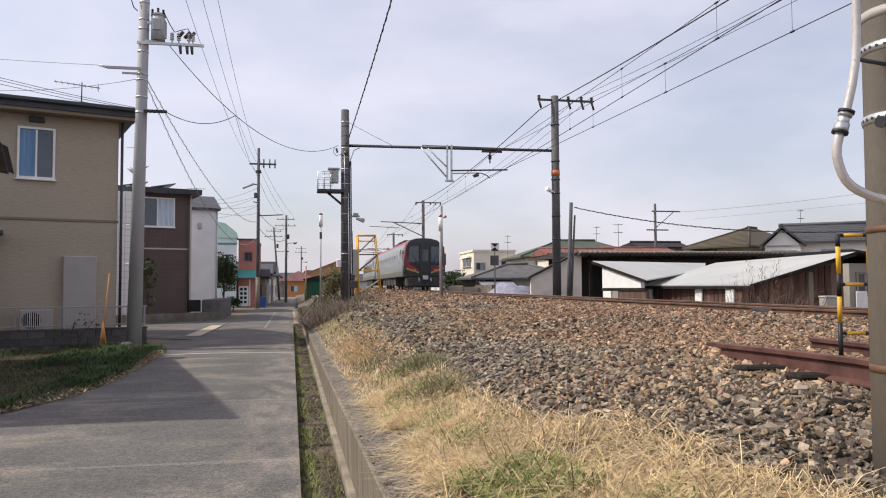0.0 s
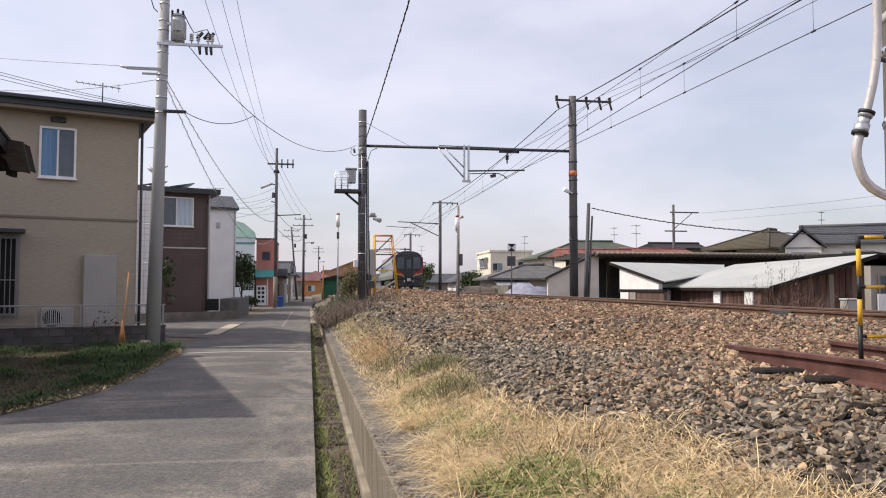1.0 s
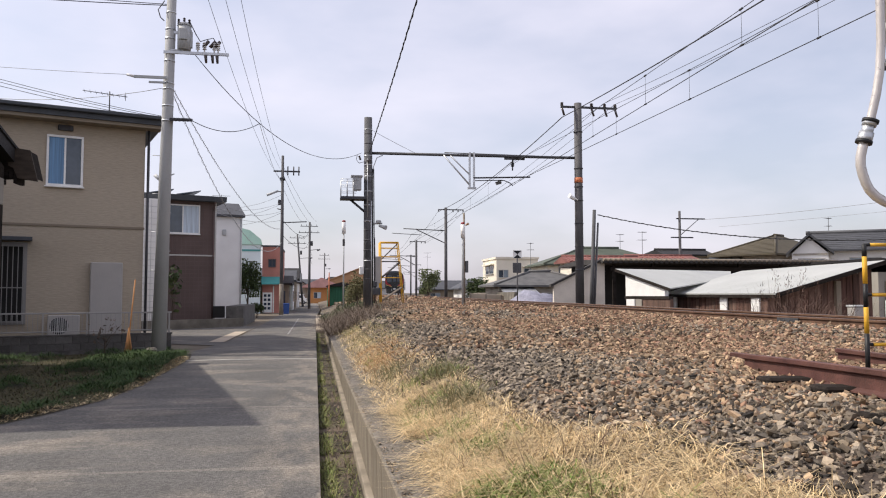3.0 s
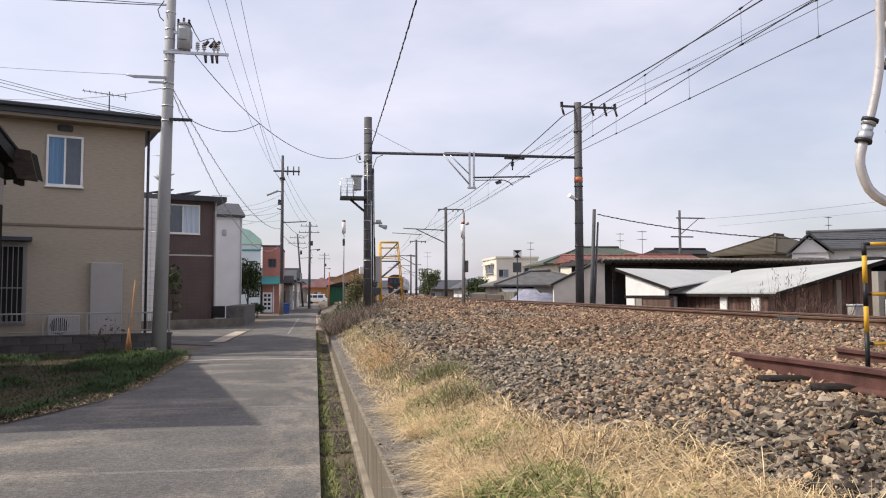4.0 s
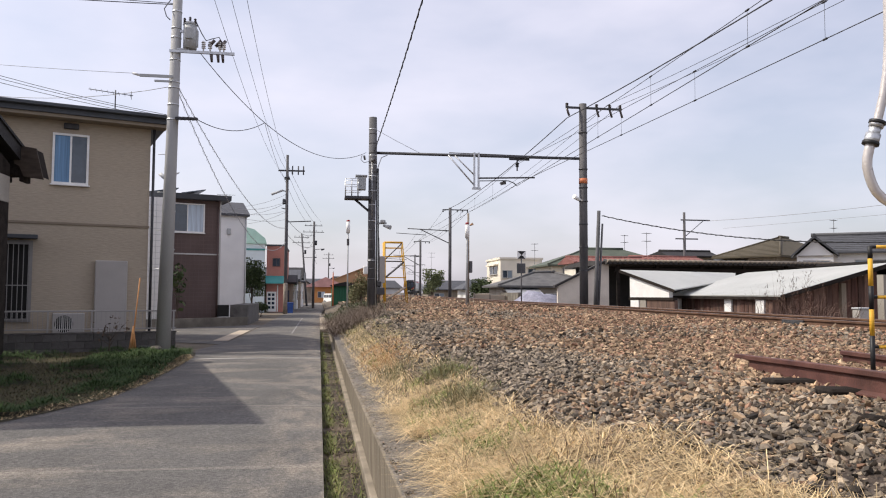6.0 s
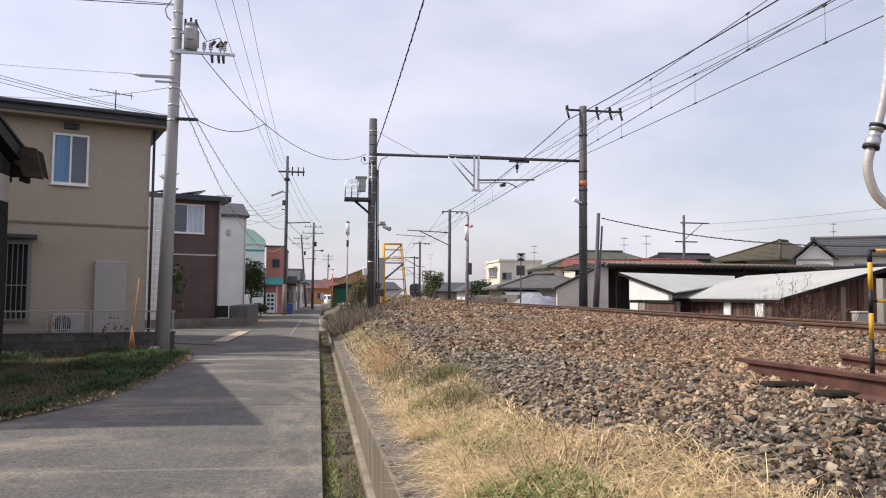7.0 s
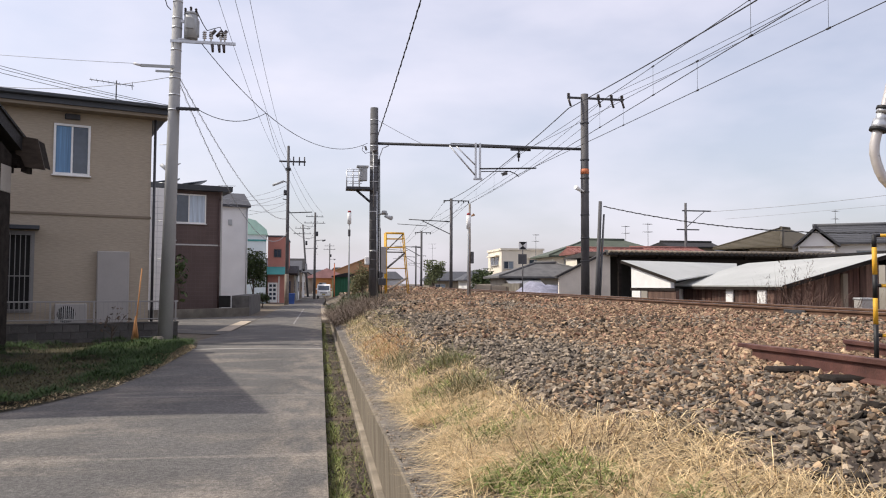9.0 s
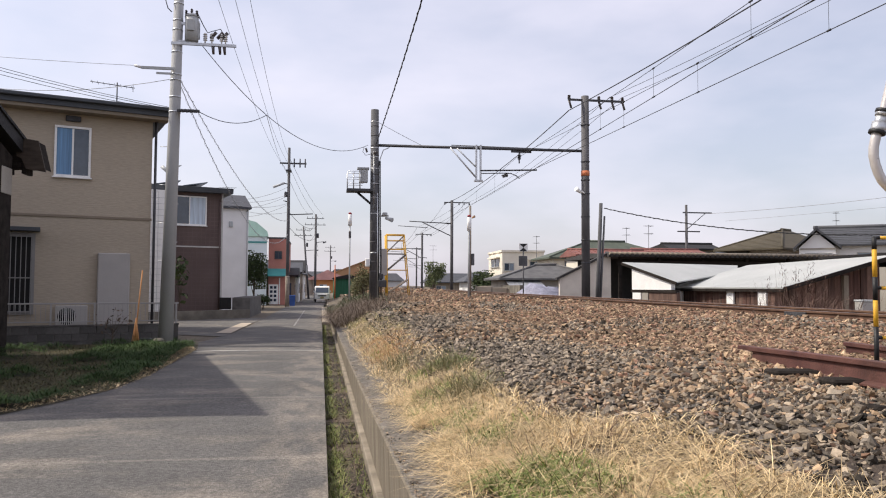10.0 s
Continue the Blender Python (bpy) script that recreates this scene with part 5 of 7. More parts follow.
def utility_pole():
    t = pole("utility_pole", "tall grey concrete utility pole with transformer and crossarms", "utility pole", (-3.95, 20.84, 0), 11.5, 0.19, 0.105, M["pole_grey"], "utility poles", 0.19, 20)
    # transformer can with fins
    tr = part("transformer", rod(B(), (0.50, -0.05, 8.02), (0.50, -0.05, 8.66), 0.175, 0.175, 20), M["grey_paint"], t, "grey cylindrical pole transformer")
    part("lid", rod(B(), (0.50, -0.05, 8.662), (0.50, -0.05, 8.74), 0.188, 0.13, 20), M["grey_paint"], tr)
    part("terminal_box", box(B(), 0.40, 0.60, -0.27, -0.21, 8.25, 8.55, 0.01), M["grey_paint"], tr)
    for a, b in ((0.36, 8.7), (0.50, 8.74), (0.63, 8.7)):
        bm = B()
        insulator(bm, (a, -0.1, b), (0, 0, 1), 3, 0.04)
        part("bushing", bm, M["ceramic_dark"], tr)
    for a in (-0.1, 0.03):
        part("cooling_fin", box(B(), 0.64, 0.70, a - 0.012, a + 0.012, 8.1, 8.55), M["grey_paint"], tr)
    part("bracket", box(B(), 0.1, 0.5, -0.12, 0.02, 7.975, 8.02, 0.01), M["galv"], t)
    part("bracket", box(B(), 0.12, 0.36, -0.08, -0.02, 8.45, 8.52), M["galv"], t)
    # crossarm with switches
    arm = part("crossarm", box(B(), 0.0, 1.66, -0.16, -0.10, 7.89, 7.96), M["galv"], t)
    for x, z in ((0.86, 7.96), (1.03, 7.96), (1.28, 7.96), (1.38, 7.96)):
        bm = B()
        rod(bm, (x, -0.13, z), (x, -0.13, z + 0.28), 0.02)
        insulator(bm, (x, -0.13, z + 0.08), (0, 0, 1), 4, 0.06)
        part("insulator", bm, M["ceramic"], arm)
    for x in (1.06, 1.23, 1.35):
        bm = B()
        rod(bm, (x - 0.06, -0.13, 8.1), (x + 0.08, -0.13, 8.27), 0.045, 0.045, 8)
        part("cutout_switch", bm, M["ceramic_dark"], arm)
        part("insulator", rod(B(), (x, -0.13, 7.89), (x + 0.02, -0.13, 7.68), 0.045, 0.03, 8), M["ceramic_dark"], arm)
    bm = B()
    tube(bm, [(0.63, -0.1, 8.8), (0.8, -0.1, 8.45), (0.92, -0.12, 8.25), (1.06, -0.13, 8.30), (1.25, -0.13, 8.36), (1.4, -0.13, 8.1)], 0.012)
    tube(bm, [(0.0, -0.12, 9.3), (-0.16, -0.12, 9.05), (-0.1, -0.12, 8.85), (0.0, -0.14, 8.75)], 0.013)
    part("jumper_lead", bm, M["wire"], t)
    # side arm with a long insulator
    bm = B()
    box(bm, -0.72, 0.1, -0.17, -0.12, 7.20, 7.27)
    box(bm, -0.35, 0.05, -0.165, -0.125, 7.08, 7.13)
    part("side_arm", bm, M["grey_paint"], t)
    bm = B()
    rod(bm, (-0.72, -0.14, 7.24), (-0.90, -0.14, 7.28), 0.035, 0.03, 10)
    part("insulator", bm, M["ceramic"], t)
    for z in (6.1, 6.5, 6.95, 7.1, 7.7, 8.3, 8.55, 9.0):
        part("band", rod(B(), (0.0165 * z, 0, z), (0.0165 * z, 0, z + 0.04), 0.198 - 0.0074 * z, 0.198 - 0.0074 * z, 20), M["galv"], t)
    for z in (2.2, 2.7, 3.2, 3.7, 4.2, 4.7, 5.2, 5.7):
        part("step_bolt", rod(B(), (0, 0, z), (0.24 if int(z * 2) % 2 else -0.24, 0, z), 0.01, n=6), M["galv"], t)
    bm = B()
    box(bm, 0.15, 0.75, -0.12, -0.04, 6.12, 6.18)
    for k in range(5):
        rod(bm, (0.25 + 0.1 * k, -0.3, 6.1), (0.25 + 0.1 * k, 0.2, 6.22), 0.045, 0.045, 8)
    part("cable_clamp", bm, M["steel_dark"], t)
    # objects at its foot
    g = thing("rubble", "black box and grey stone at the pole's foot", "debris", (-4.25, 20.35, 0))
    part("box", box(B(), -0.22, 0.06, -0.12, 0.12, 0, 0.24, 0.02), M["black"], g)
    part("stone", box(B(), 0.1, 0.36, -0.18, 0.1, 0, 0.24, 0.05), M["concrete"], g)
    bm = B()
    rod(bm, (0, 0, 0.0), (0.14, 0.1, 1.95), 0.018)
    b = thing("broom", "long-handled bamboo broom leaning upright", "broom", (-4.6, 20.3, 0))
    part("handle", bm, M["bamboo"], b)
    bm = B()
    rnd = random.Random(2)
    for k in range(40):
        rod(bm, (0.03, 0.02, 0.75), (0.03 + rnd.uniform(-.1, .1), 0.02 + rnd.uniform(-.1, .1), 0.02), 0.012, 0.006, 4)
    part("bristles", bm, M["bamboo"], b)


def street_poles():
    t = pole("utility_pole", "tall slim utility pole with crossarm and lamp arm", "utility pole", (-2.57, 61.2, 0), 12.5, 0.15, 0.10, M["pole_brown"], "utility poles")
    part("pole_shield", rod(B(), (0, 0, 0), (0, 0, 2.4), 0.17, 0.165, 14), M["sleeper"], t)
    bm = B()
    box(bm, -0.7, 1.35, -0.05, 0.05, 11.2, 11.32)
    for x in (0.4, 0.85, 1.25):
        rod(bm, (x, 0, 10.95), (x, 0, 11.65), 0.05)
    box(bm, -0.2, 0.2, -0.5, 0.5, 10.6, 10.7)
    part("crossarm", bm, M["steel_dark"], t)
    for z, x in ((9.6, -0.5), (8.9, -0.3), (8.2, -0.4), (7.2, 1.9)):
        part("bracket_arm", rod(B(), (0, 0, z), (x, 0, z + 0.1), 0.04), M["steel_dark"], t)
    part("lamp_head", rod(B(), (-1.2, 0, 9.35), (-0.3, 0, 9.7), 0.1, 0.08), M["grey_paint"], t)
    part("junction_box", rod(B(), (-0.2, 0, 8.6), (-0.2, 0, 8.95), 0.14, 0.14), M["steel_dark"], t)
    for x, y, h, r in ((-0.6, 85.0, 9.5, 0.15), (-1.5, 100, 9.3, 0.14), (1.8, 150, 9.6, 0.13)):
        t = pole("utility_pole", "slim utility pole with crossarms down the lane", "utility pole", (x, y, 0), h, r, r * 0.7, M["pole_brown"], "utility poles", -0.77 if y == 100 else 0.0)
        bm, o = B(), -0.72 if y == 100 else 0.0
        for z, w in ((h - 0.5, 1.0), (h - 1.2, 1.2)):
            box(bm, o - w, o + w * 0.9, -0.04, 0.04, z, z + 0.06)
            for k in range(4):
                rod(bm, (o - w + 0.1 + k * w * 0.55, 0, z), (o - w + 0.1 + k * w * 0.55, 0, z + 0.24), 0.03, n=6)
        part("crossarm", bm, M["steel_dark"], t)
        bm = B()
        rod(bm, (0.22 + o * 0.7, 0, h - 2.6), (0.22 + o * 0.7, 0, h - 2.1), 0.13, 0.13)
        rod(bm, (o * 0.7, 0, h - 3.1), (0.9, 0, h - 3.0), 0.03)
        rod(bm, (0.8, 0, h - 3.12), (1.15, 0, h - 3.0), 0.09, 0.07)
        part("lamp_arm", bm, M["steel_dark"], t)
    # grey sign posts and far pylon masts
    for x, y, h, s in ((-7.3, 62, 9.4, 0.7), (29.0, 70, 7.4, 0.45), (26.8, 60, 6.8, 0.5), (21.5, 75, 6.8, 0.4), (42.5, 58, 8.0, 0.35), (17.5, 120, 8.2, 0.7)):
        t = thing("tv_aerial", "distant rooftop aerial on a thin mast", "aerial", (x, y, 0), 20, "rooftop aerials")
        part("mast", rod(B(), (0, 0, 0), (0, 0, h), 0.02), M["steel_dark"], t)
        for z in (h - 0.1, h - 0.75):
            bm = B()
            rod(bm, (-s, 0, z), (s, 0, z + 0.05), 0.013)
            for k in range(6):
                rod(bm, (-s * 0.9 + s * 0.33 * k, -0.2, z), (-s * 0.9 + s * 0.33 * k, 0.2, z), 0.008, n=5)
            part("aerial", bm, M["steel_dark"], t)
    t = pole("utility_pole", "slim pole with twin crossarms behind the barns", "utility pole", (30.4, 60.5, 0), 8.6, 0.14, 0.1, M["pole_brown"], "utility poles")
    bm = B()
    box(bm, -0.3, 2.3, -0.05, 0.05, 7.9, 8.0)
    box(bm, -0.8, 1.2, -0.05, 0.05, 6.3, 6.4)
    rod(bm, (0, 0, 6.5), (1.7, 0, 7.9), 0.03)
    part("crossarm", bm, M["steel_dark"], t)


GL, GR = Vector((2.28, 33.1, 0)), Vector((11.28, 31.7, 0))


def gantry():
    g = thing("catenary_gantry", "railway catenary gantry with dark poles and a steel beam", "catenary gantry", (0, 0, 0))
    lp = part("pole", rod(B(), (*GL.xy, 0.6), (GL.x - 0.04, GL.y, 9.25), 0.215, 0.17, 18), M["pole_dark"], g, "dark weathered round pole")
    rp = part("pole", rod(B(), (*GR.xy, 0.4), (GR.x, GR.y, 9.9), 0.19, 0.165, 18), M["pole_brown"], g, "dark weathered round pole with orange band")
    part("band", rod(B(), (GR.x, GR.y, 6.40), (GR.x, GR.y, 6.62), 0.188, 0.187, 18), M["orange_band"], rp, "orange band")
    for z in (2.6, 3.6, 4.6, 5.6, 6.2, 7.0, 8.6):
        part("strap", rod(B(), (GR.x, GR.y, z), (GR.x, GR.y, z + 0.05), 0.196, 0.196, 18), M["steel_dark"], rp)
    for k in range(16):
        z = 2.2 + 0.42 * k
        part("strap", rod(B(), (GL.x - 0.004 * z, GL.y, z), (GL.x - 0.004 * z, GL.y, z + 0.05), 0.2195 - 0.0052 * (z - 0.6), 0.2195 - 0.0052 * (z - 0.6), 18), M["pole_brown"], lp)
    bm = B()
    for dx in (0.22, 0.29, 0.36):
        rod(bm, (GL.x + dx * 0.9, GL.y - 0.12, 1.2), (GL.x + dx * 0.7, GL.y - 0.12, 7.0 if dx < 0.3 else 4.0), 0.022, n=6)
    part("cable_run", bm, M["wire"], lp)
    bm = B()
    rod(bm, (GL.x + 0.13, GL.y - 0.2, 0.8), (GL.x + 0.09, GL.y - 0.18, 5.6), 0.028, n=8)
    rod(bm, (GL.x - 0.06, GL.y - 0.22, 4.9), (GL.x - 0.08, GL.y - 0.2, 7.4), 0.016, n=6)
    part("conduit", bm, M["galv"], lp, "pale steel conduit clipped to the pole")
    for z in (3.0, 4.7, 5.4, 6.0, 6.65, 7.15, 7.55, 8.7):
        r = 0.2225 - 0.0052 * (z - 0.6)
        part("clamp", rod(B(), (GL.x - 0.0046 * z, GL.y, z), (GL.x - 0.0046 * z, GL.y, z + 0.035), r, r, 18), M["galv"], lp, "galvanised clamp band")
    bm = B()
    insulator(bm, (GL.x - 0.42, GL.y - 0.05, 7.55), (0.3, 0, -1), 4, 0.06)
    insulator(bm, (GL.x - 0.1, GL.y - 0.25, 7.3), (1, 0, 0.3), 4, 0.06)
    tube(bm, [(GL.x - 0.5, GL.y, 7.6), (GL.x - 0.55, GL.y, 7.4), (GL.x - 0.42, GL.y, 7.25), (GL.x - 0.2, GL.y - 0.1, 7.3)], 0.012)
    part("insulator", bm, M["ceramic_dark"], lp)
    tube_b = tube(B(), [(GL.x + 0.15, GL.y, 6.6), (GL.x + 0.2, GL.y, 7.1), (GL.x + 0.34, GL.y, 7.5), (GL.x + 0.6, GL.y, 7.62)], 0.02)
    part("cable_loop", tube_b, M["galv"], lp)
    bm = B()
    box(bm, GL.x + 0.16, GL.x + 0.5, GL.y - 0.35, GL.y - 0.1, 1.55, 1.85, 0.02)
    box(bm, GL.x + 0.2, GL.x + 0.36, GL.y - 0.3, GL.y - 0.1, 1.9, 2.12, 0.02)
    part("cable_box", bm, M["steel_dark"], lp, "dark steel cable boxes")
    a, b = Vector((GL.x, GL.y, 7.70)), Vector((GR.x, GR.y, 7.49))
    bm = B()
    d = (b - a).normalized()
    rod(bm, a, b, 0.062, n=10)
    part("beam", bm, M["steel_dark"], g)
    part("truss_rod", rod(B(), a.lerp(b, 0.36) + Vector((0, 0, 0.10)), b + Vector((0, 0, 0.02)), 0.02), M["steel_dark"], g)
    bm = B()
    box(bm, 6.55, 6.62, 32.28, 32.42, 6.15, 7.72)
    box(bm, 6.74, 6.81, 32.28, 32.42, 6.15, 7.72)
    box(bm, 6.5, 6.86, 32.26, 32.44, 6.12, 6.2)
    rod(bm, (5.45, 32.4, 7.58), (6.58, 32.35, 6.3), 0.035)
    rod(bm, (5.75, 32.4, 7.56), (6.58, 32.35, 6.75), 0.03)
    part("drop_post", bm, M["galv"], g)
    bm = B()
    rod(bm, (6.75, 32.3, 6.6), (9.25, 32.2, 6.68), 0.035)
    rod(bm, (6.8, 32.3, 6.48), (8.0, 32.25, 6.52), 0.02)
    tube(bm, [(7.7, 32.3, 6.4), (7.9, 32.3, 6.5), (8.1, 32.3, 6.52), (8.35, 32.3, 6.42), (8.5, 32.3, 6.3)], 0.022)
    part("cantilever_arm", bm, M["steel_dark"], g)
    bm = B()
    insulator(bm, (7.75, 32.3, 6.38), (1, 0, 0.25), 5, 0.085)
    part("insulator", bm, M["ceramic_dark"], g)
    bm = B()
    rod(bm, (8.46, 32.2, 7.45), (8.46, 32.2, 6.95), 0.03)
    insulator(bm, (8.46, 32.2, 7.3), (0, 0, -1), 4, 0.09)
    box(bm, 8.1, 9.0, 32.16, 32.24, 7.42, 7.50)
    part("hanger", bm, M["steel_dark"], g)
    top = part("crossarm", box(B(), 10.5, 13.05, 31.62, 31.72, 9.68, 9.76), M["steel_dark"], g)
    for x in (10.55, 11.9, 12.5, 12.98):
        bm = B()
        insulator(bm, (x, 31.67, 9.78), (0, 0, 1), 3, 0.08)
        rod(bm, (x, 31.67, 9.68), (x + 0.1, 31.67, 9.35), 0.05, 0.05)
        part("insulator", bm, M["ceramic_dark"], top)
    bm = B()
    rod(bm, (10.95, 31.4, 5.72), (11.25, 31.6, 5.6), 0.03)
    rod(bm, (10.72, 31.3, 5.78), (10.98, 31.42, 5.66), 0.10, 0.07, 10)
    part("floodlight", bm, M["white_paint"], rp, "small white lamp head")
    # platform, box and horn on the left pole
    bm = B()
    box(bm, 1.05, 2.15, 32.75, 33.45, 5.64, 5.76, 0.01)
    rod(bm, (1.5, 33.1, 5.64), (2.15, 33.1, 5.1), 0.05)
    pl = part("service_platform", bm, M["steel_dark"], lp, "small dark steel service platform")
    bm = B()
    for x in (1.08, 1.35, 1.62):
        rod(bm, (x, 32.78, 5.76), (x, 32.78, 6.5), 0.015, n=6)
        rod(bm, (x, 33.42, 5.76), (x, 33.42, 6.5), 0.015, n=6)
    for z in (5.98, 6.24, 6.5):
        rod(bm, (1.08, 32.78, z), (1.75, 32.78, z), 0.013, n=6)
        rod(bm, (1.08, 33.42, z), (1.75, 33.42, z), 0.013, n=6)
        rod(bm, (1.08, 32.78, z), (1.08, 33.42, z), 0.013, n=6)
    part("guard_rail", bm, M["galv"], pl, "galvanised guard rail")
    bm = B()
    box(bm, 1.58, 1.95, 32.85, 33.2, 6.05, 6.62, 0.02)
    box(bm, 1.5, 2.0, 32.8, 33.25, 6.62, 6.68)
    part("equipment_box", bm, M["grey_paint"], lp, "grey equipment box")
    bm = B()
    rod(bm, (2.4, 33, 4.62), (2.85, 32.9, 4.62), 0.04)
    box(bm, 2.58, 2.8, 32.8, 33.0, 4.62, 4.76, 0.03)
    rod(bm, (2.72, 32.9, 4.52), (3.0, 32.7, 4.42), 0.05, 0.10, 12)
    part("loudspeaker_horn", bm, M["grey_paint"], lp, "grey horn speaker")
    bm = B()
    box(bm, 2.56, 2.80, 32.95, 33.25, 2.05, 3.2, 0.02)
    part("relay_box", bm, M["panel"], lp, "white lineside relay box")
    part("small_box", box(B(), 1.88, 2.08, 32.95, 33.2, 2.42, 2.78, 0.03), M["white_paint"], lp, "small white box")


def masts():
    for x, y, h, r, arm in ((12.47, 73.0, 9.98, 0.16, (-0.75, 1.75)), (13.65, 104.0, 9.0, 0.16, (-0.9, 1.3)), (18.6, 150.0, 9.4, 0.16, (-0.9, 1.3)), (25.5, 195.0, 9.4, 0.16, (-0.9, 1.3)), (12.3, -9.5, 10.0, 0.18, (-1.0, 2.4))):
        t = thing("catenary_mast", "dark slim railway catenary mast with crossarm", "catenary mast", (x, y, 0), 0, "catenary masts")
        part("pole", rod(B(), (0, 0, 0.3), (0, 0, h), r, r * 0.85, 14), M["pole_brown"], t)
        bm = B()
        box(bm, arm[0], arm[1], -0.05, 0.05, h - 0.25, h - 0.16)
        for u in (arm[0] + 0.05, 0.7, 1.2, arm[1] - 0.05):
            insulator(bm, (u, 0, h - 0.25), (0, 0, -1), 4, 0.08)
        part("crossarm", bm, M["steel_dark"], t)
        bm = B()
        c = track_x(y) - x
        rod(bm, (0, 0, h - 2.25), (c - 0.8, 0, h - 2.1), 0.045)
        rod(bm, (0, 0, h - 3.5), (c + 0.4, 0, h - 2.15), 0.045)
        rod(bm, (c + 1.0, 0, h - 2.7), (c - 1.9, 0, h - 2.55), 0.03)
        insulator(bm, (-0.3, 0, h - 2.25), (-1, 0, 0), 5, 0.09)
        part("cantilever", bm, M["steel_dark"], t)
    # signal post with a white cylinder, grey post behind it
    t = thing("signal_post", "thin grey post with white and red cylinder lamp", "signal post", (5.92, 30.6, 0))
    part("post", rod(B(), (0, 0, 0.9), (0.02, 0, 4.5), 0.04, 0.035, 10), M["grey_paint"], t)
    part("cylinder", rod(B(), (0.02, 0, 3.86), (0.02, 0, 4.42), 0.085, 0.085, 16), M["white_paint"], t, "white cylinder")
    part("cap", rod(B(), (0.02, 0, 4.421), (0.02, 0, 4.50), 0.09, 0.06, 16), M["train_red"], t, "red cap")
    t = thing("signal_post", "brown lineside post with grey box and horn", "signal post", (6.30, 32.2, 0))
    part("post", rod(B(), (0, 0, 0.9), (0, 0, 5.05), 0.055, 0.045, 12), M["sleeper"], t)
    part("box", box(B(), 0.05, 0.17, -0.1, 0.1, 2.5, 3.0, 0.02), M["pole_dark"], t, "dark grey box")
    part("horn", rod(B(), (0.05, -0.1, 4.52), (0.15, -0.2, 4.58), 0.025, 0.06, 12), M["tan"], t)
    t = thing("signal_post", "thin grey post with white cylinder and red cap", "signal post", (1.65, 45.0, 0))
    part("post", rod(B(), (0, 0, 0.4), (0, 0, 5.3), 0.05, 0.04, 10), M["grey_paint"], t)
    part("cylinder", rod(B(), (0, 0, 5.12), (0, 0, 5.8), 0.11, 0.11, 16), M["white_paint"], t, "white cylinder")
    part("cap", rod(B(), (0, 0, 5.801), (0, 0, 5.9), 0.115, 0.08, 16), M["train_red"], t, "red cap")
    part("box", box(B(), -0.07, 0.07, -0.07, 0.07, 4.4, 4.8, 0.02), M["pole_brown"], t)
    # diamond marker beyond the track
    t = thing("track_sign", "black and white square railway marker on a post", "sign", (11.0, 41.0, 0))
    part("post", rod(B(), (0, 0, 0.2), (0, 0, 3.95), 0.035, n=10), M["pole_brown"], t)
    bd = part("board", box(B(), -0.24, 0.24, -0.03, 0.0, 3.55, 3.98), M["white_paint"], t)
    bm = B()
    prism(bm, [(-0.235, 3.975), (0.235, 3.975), (0.0, 3.77)], "y", -0.036, -0.031)
    prism(bm, [(-0.235, 3.555), (0.235, 3.555), (0.0, 3.76)], "y", -0.036, -0.031)
    part("mark", bm, M["black"], bd)
    part("plate", box(B(), -0.26, 0.22, -0.04, 0.0, 2.75, 3.3, 0.01), M["pole_dark"], t, "dark plate")
    # leaning pair of service poles by the barn
    t = thing("service_pole", "pair of slim leaning wooden service poles", "service pole", (12.6, 34.0, -0.3))
    part("pole", rod(B(), (0, 0, 0), (0.25, 0, 5.8), 0.11, 0.08, 12), M["pole_dark"], t)
    part("strut", rod(B(), (0.12, 0, 0), (0.42, 0, 5.2), 0.06, 0.045, 10), M["pole_dark"], t)
    # yellow access gantry
    t = thing("access_frame", "yellow painted tapered steel access frame", "access frame", (0, 0, 0))
    at = lambda u, v, z: ((3.42 + (u * 1.18) * (1 - (z - 1.2) / 3.1) + (u * 0.9 - 0.02) * ((z - 1.2) / 3.1)) if u else 3.42 - 0.05 * (z - 1.2) / 3.1 * 1, 40.0 + v * 0.7, z)
    for v in (0, 1):
        bm = B()
        rod(bm, at(0, v, 1.1), at(0, v, 4.3), 0.05, n=8)
        part("post", bm, M["yellow"], t)
        bm = B()
        rod(bm, at(1, v, 1.1), at(1, v, 4.3), 0.03, n=8)
        part("post", bm, M["yellow"], t)
        for z in (2.45, 3.3, 3.55, 4.0, 4.3):
            part("rung", rod(B(), at(0, v, z), at(1, v, z), 0.018 if z < 4.2 else 0.03, n=6), M["yellow"] if z != 3.3 else M["pole_brown"], t)
        part("brace", rod(B(), at(0, v, 2.4), at(1, v, 3.25), 0.035, n=6), M["pole_brown"], t)
        part("brace", rod(B(), at(0, v, 1.2), at(1, v, 1.95), 0.035, n=6), M["sleeper"], t)
        part("brace", rod(B(), at(0, v, 3.35), at(1, v, 4.25), 0.02, n=6), M["pole_brown"], t)
    for z in (2.45, 3.3, 4.3):
        for u in (0, 1):
            part("rung", rod(B(), at(u, 0, z), at(u, 1, z), 0.03, n=6), M["yellow"], t)


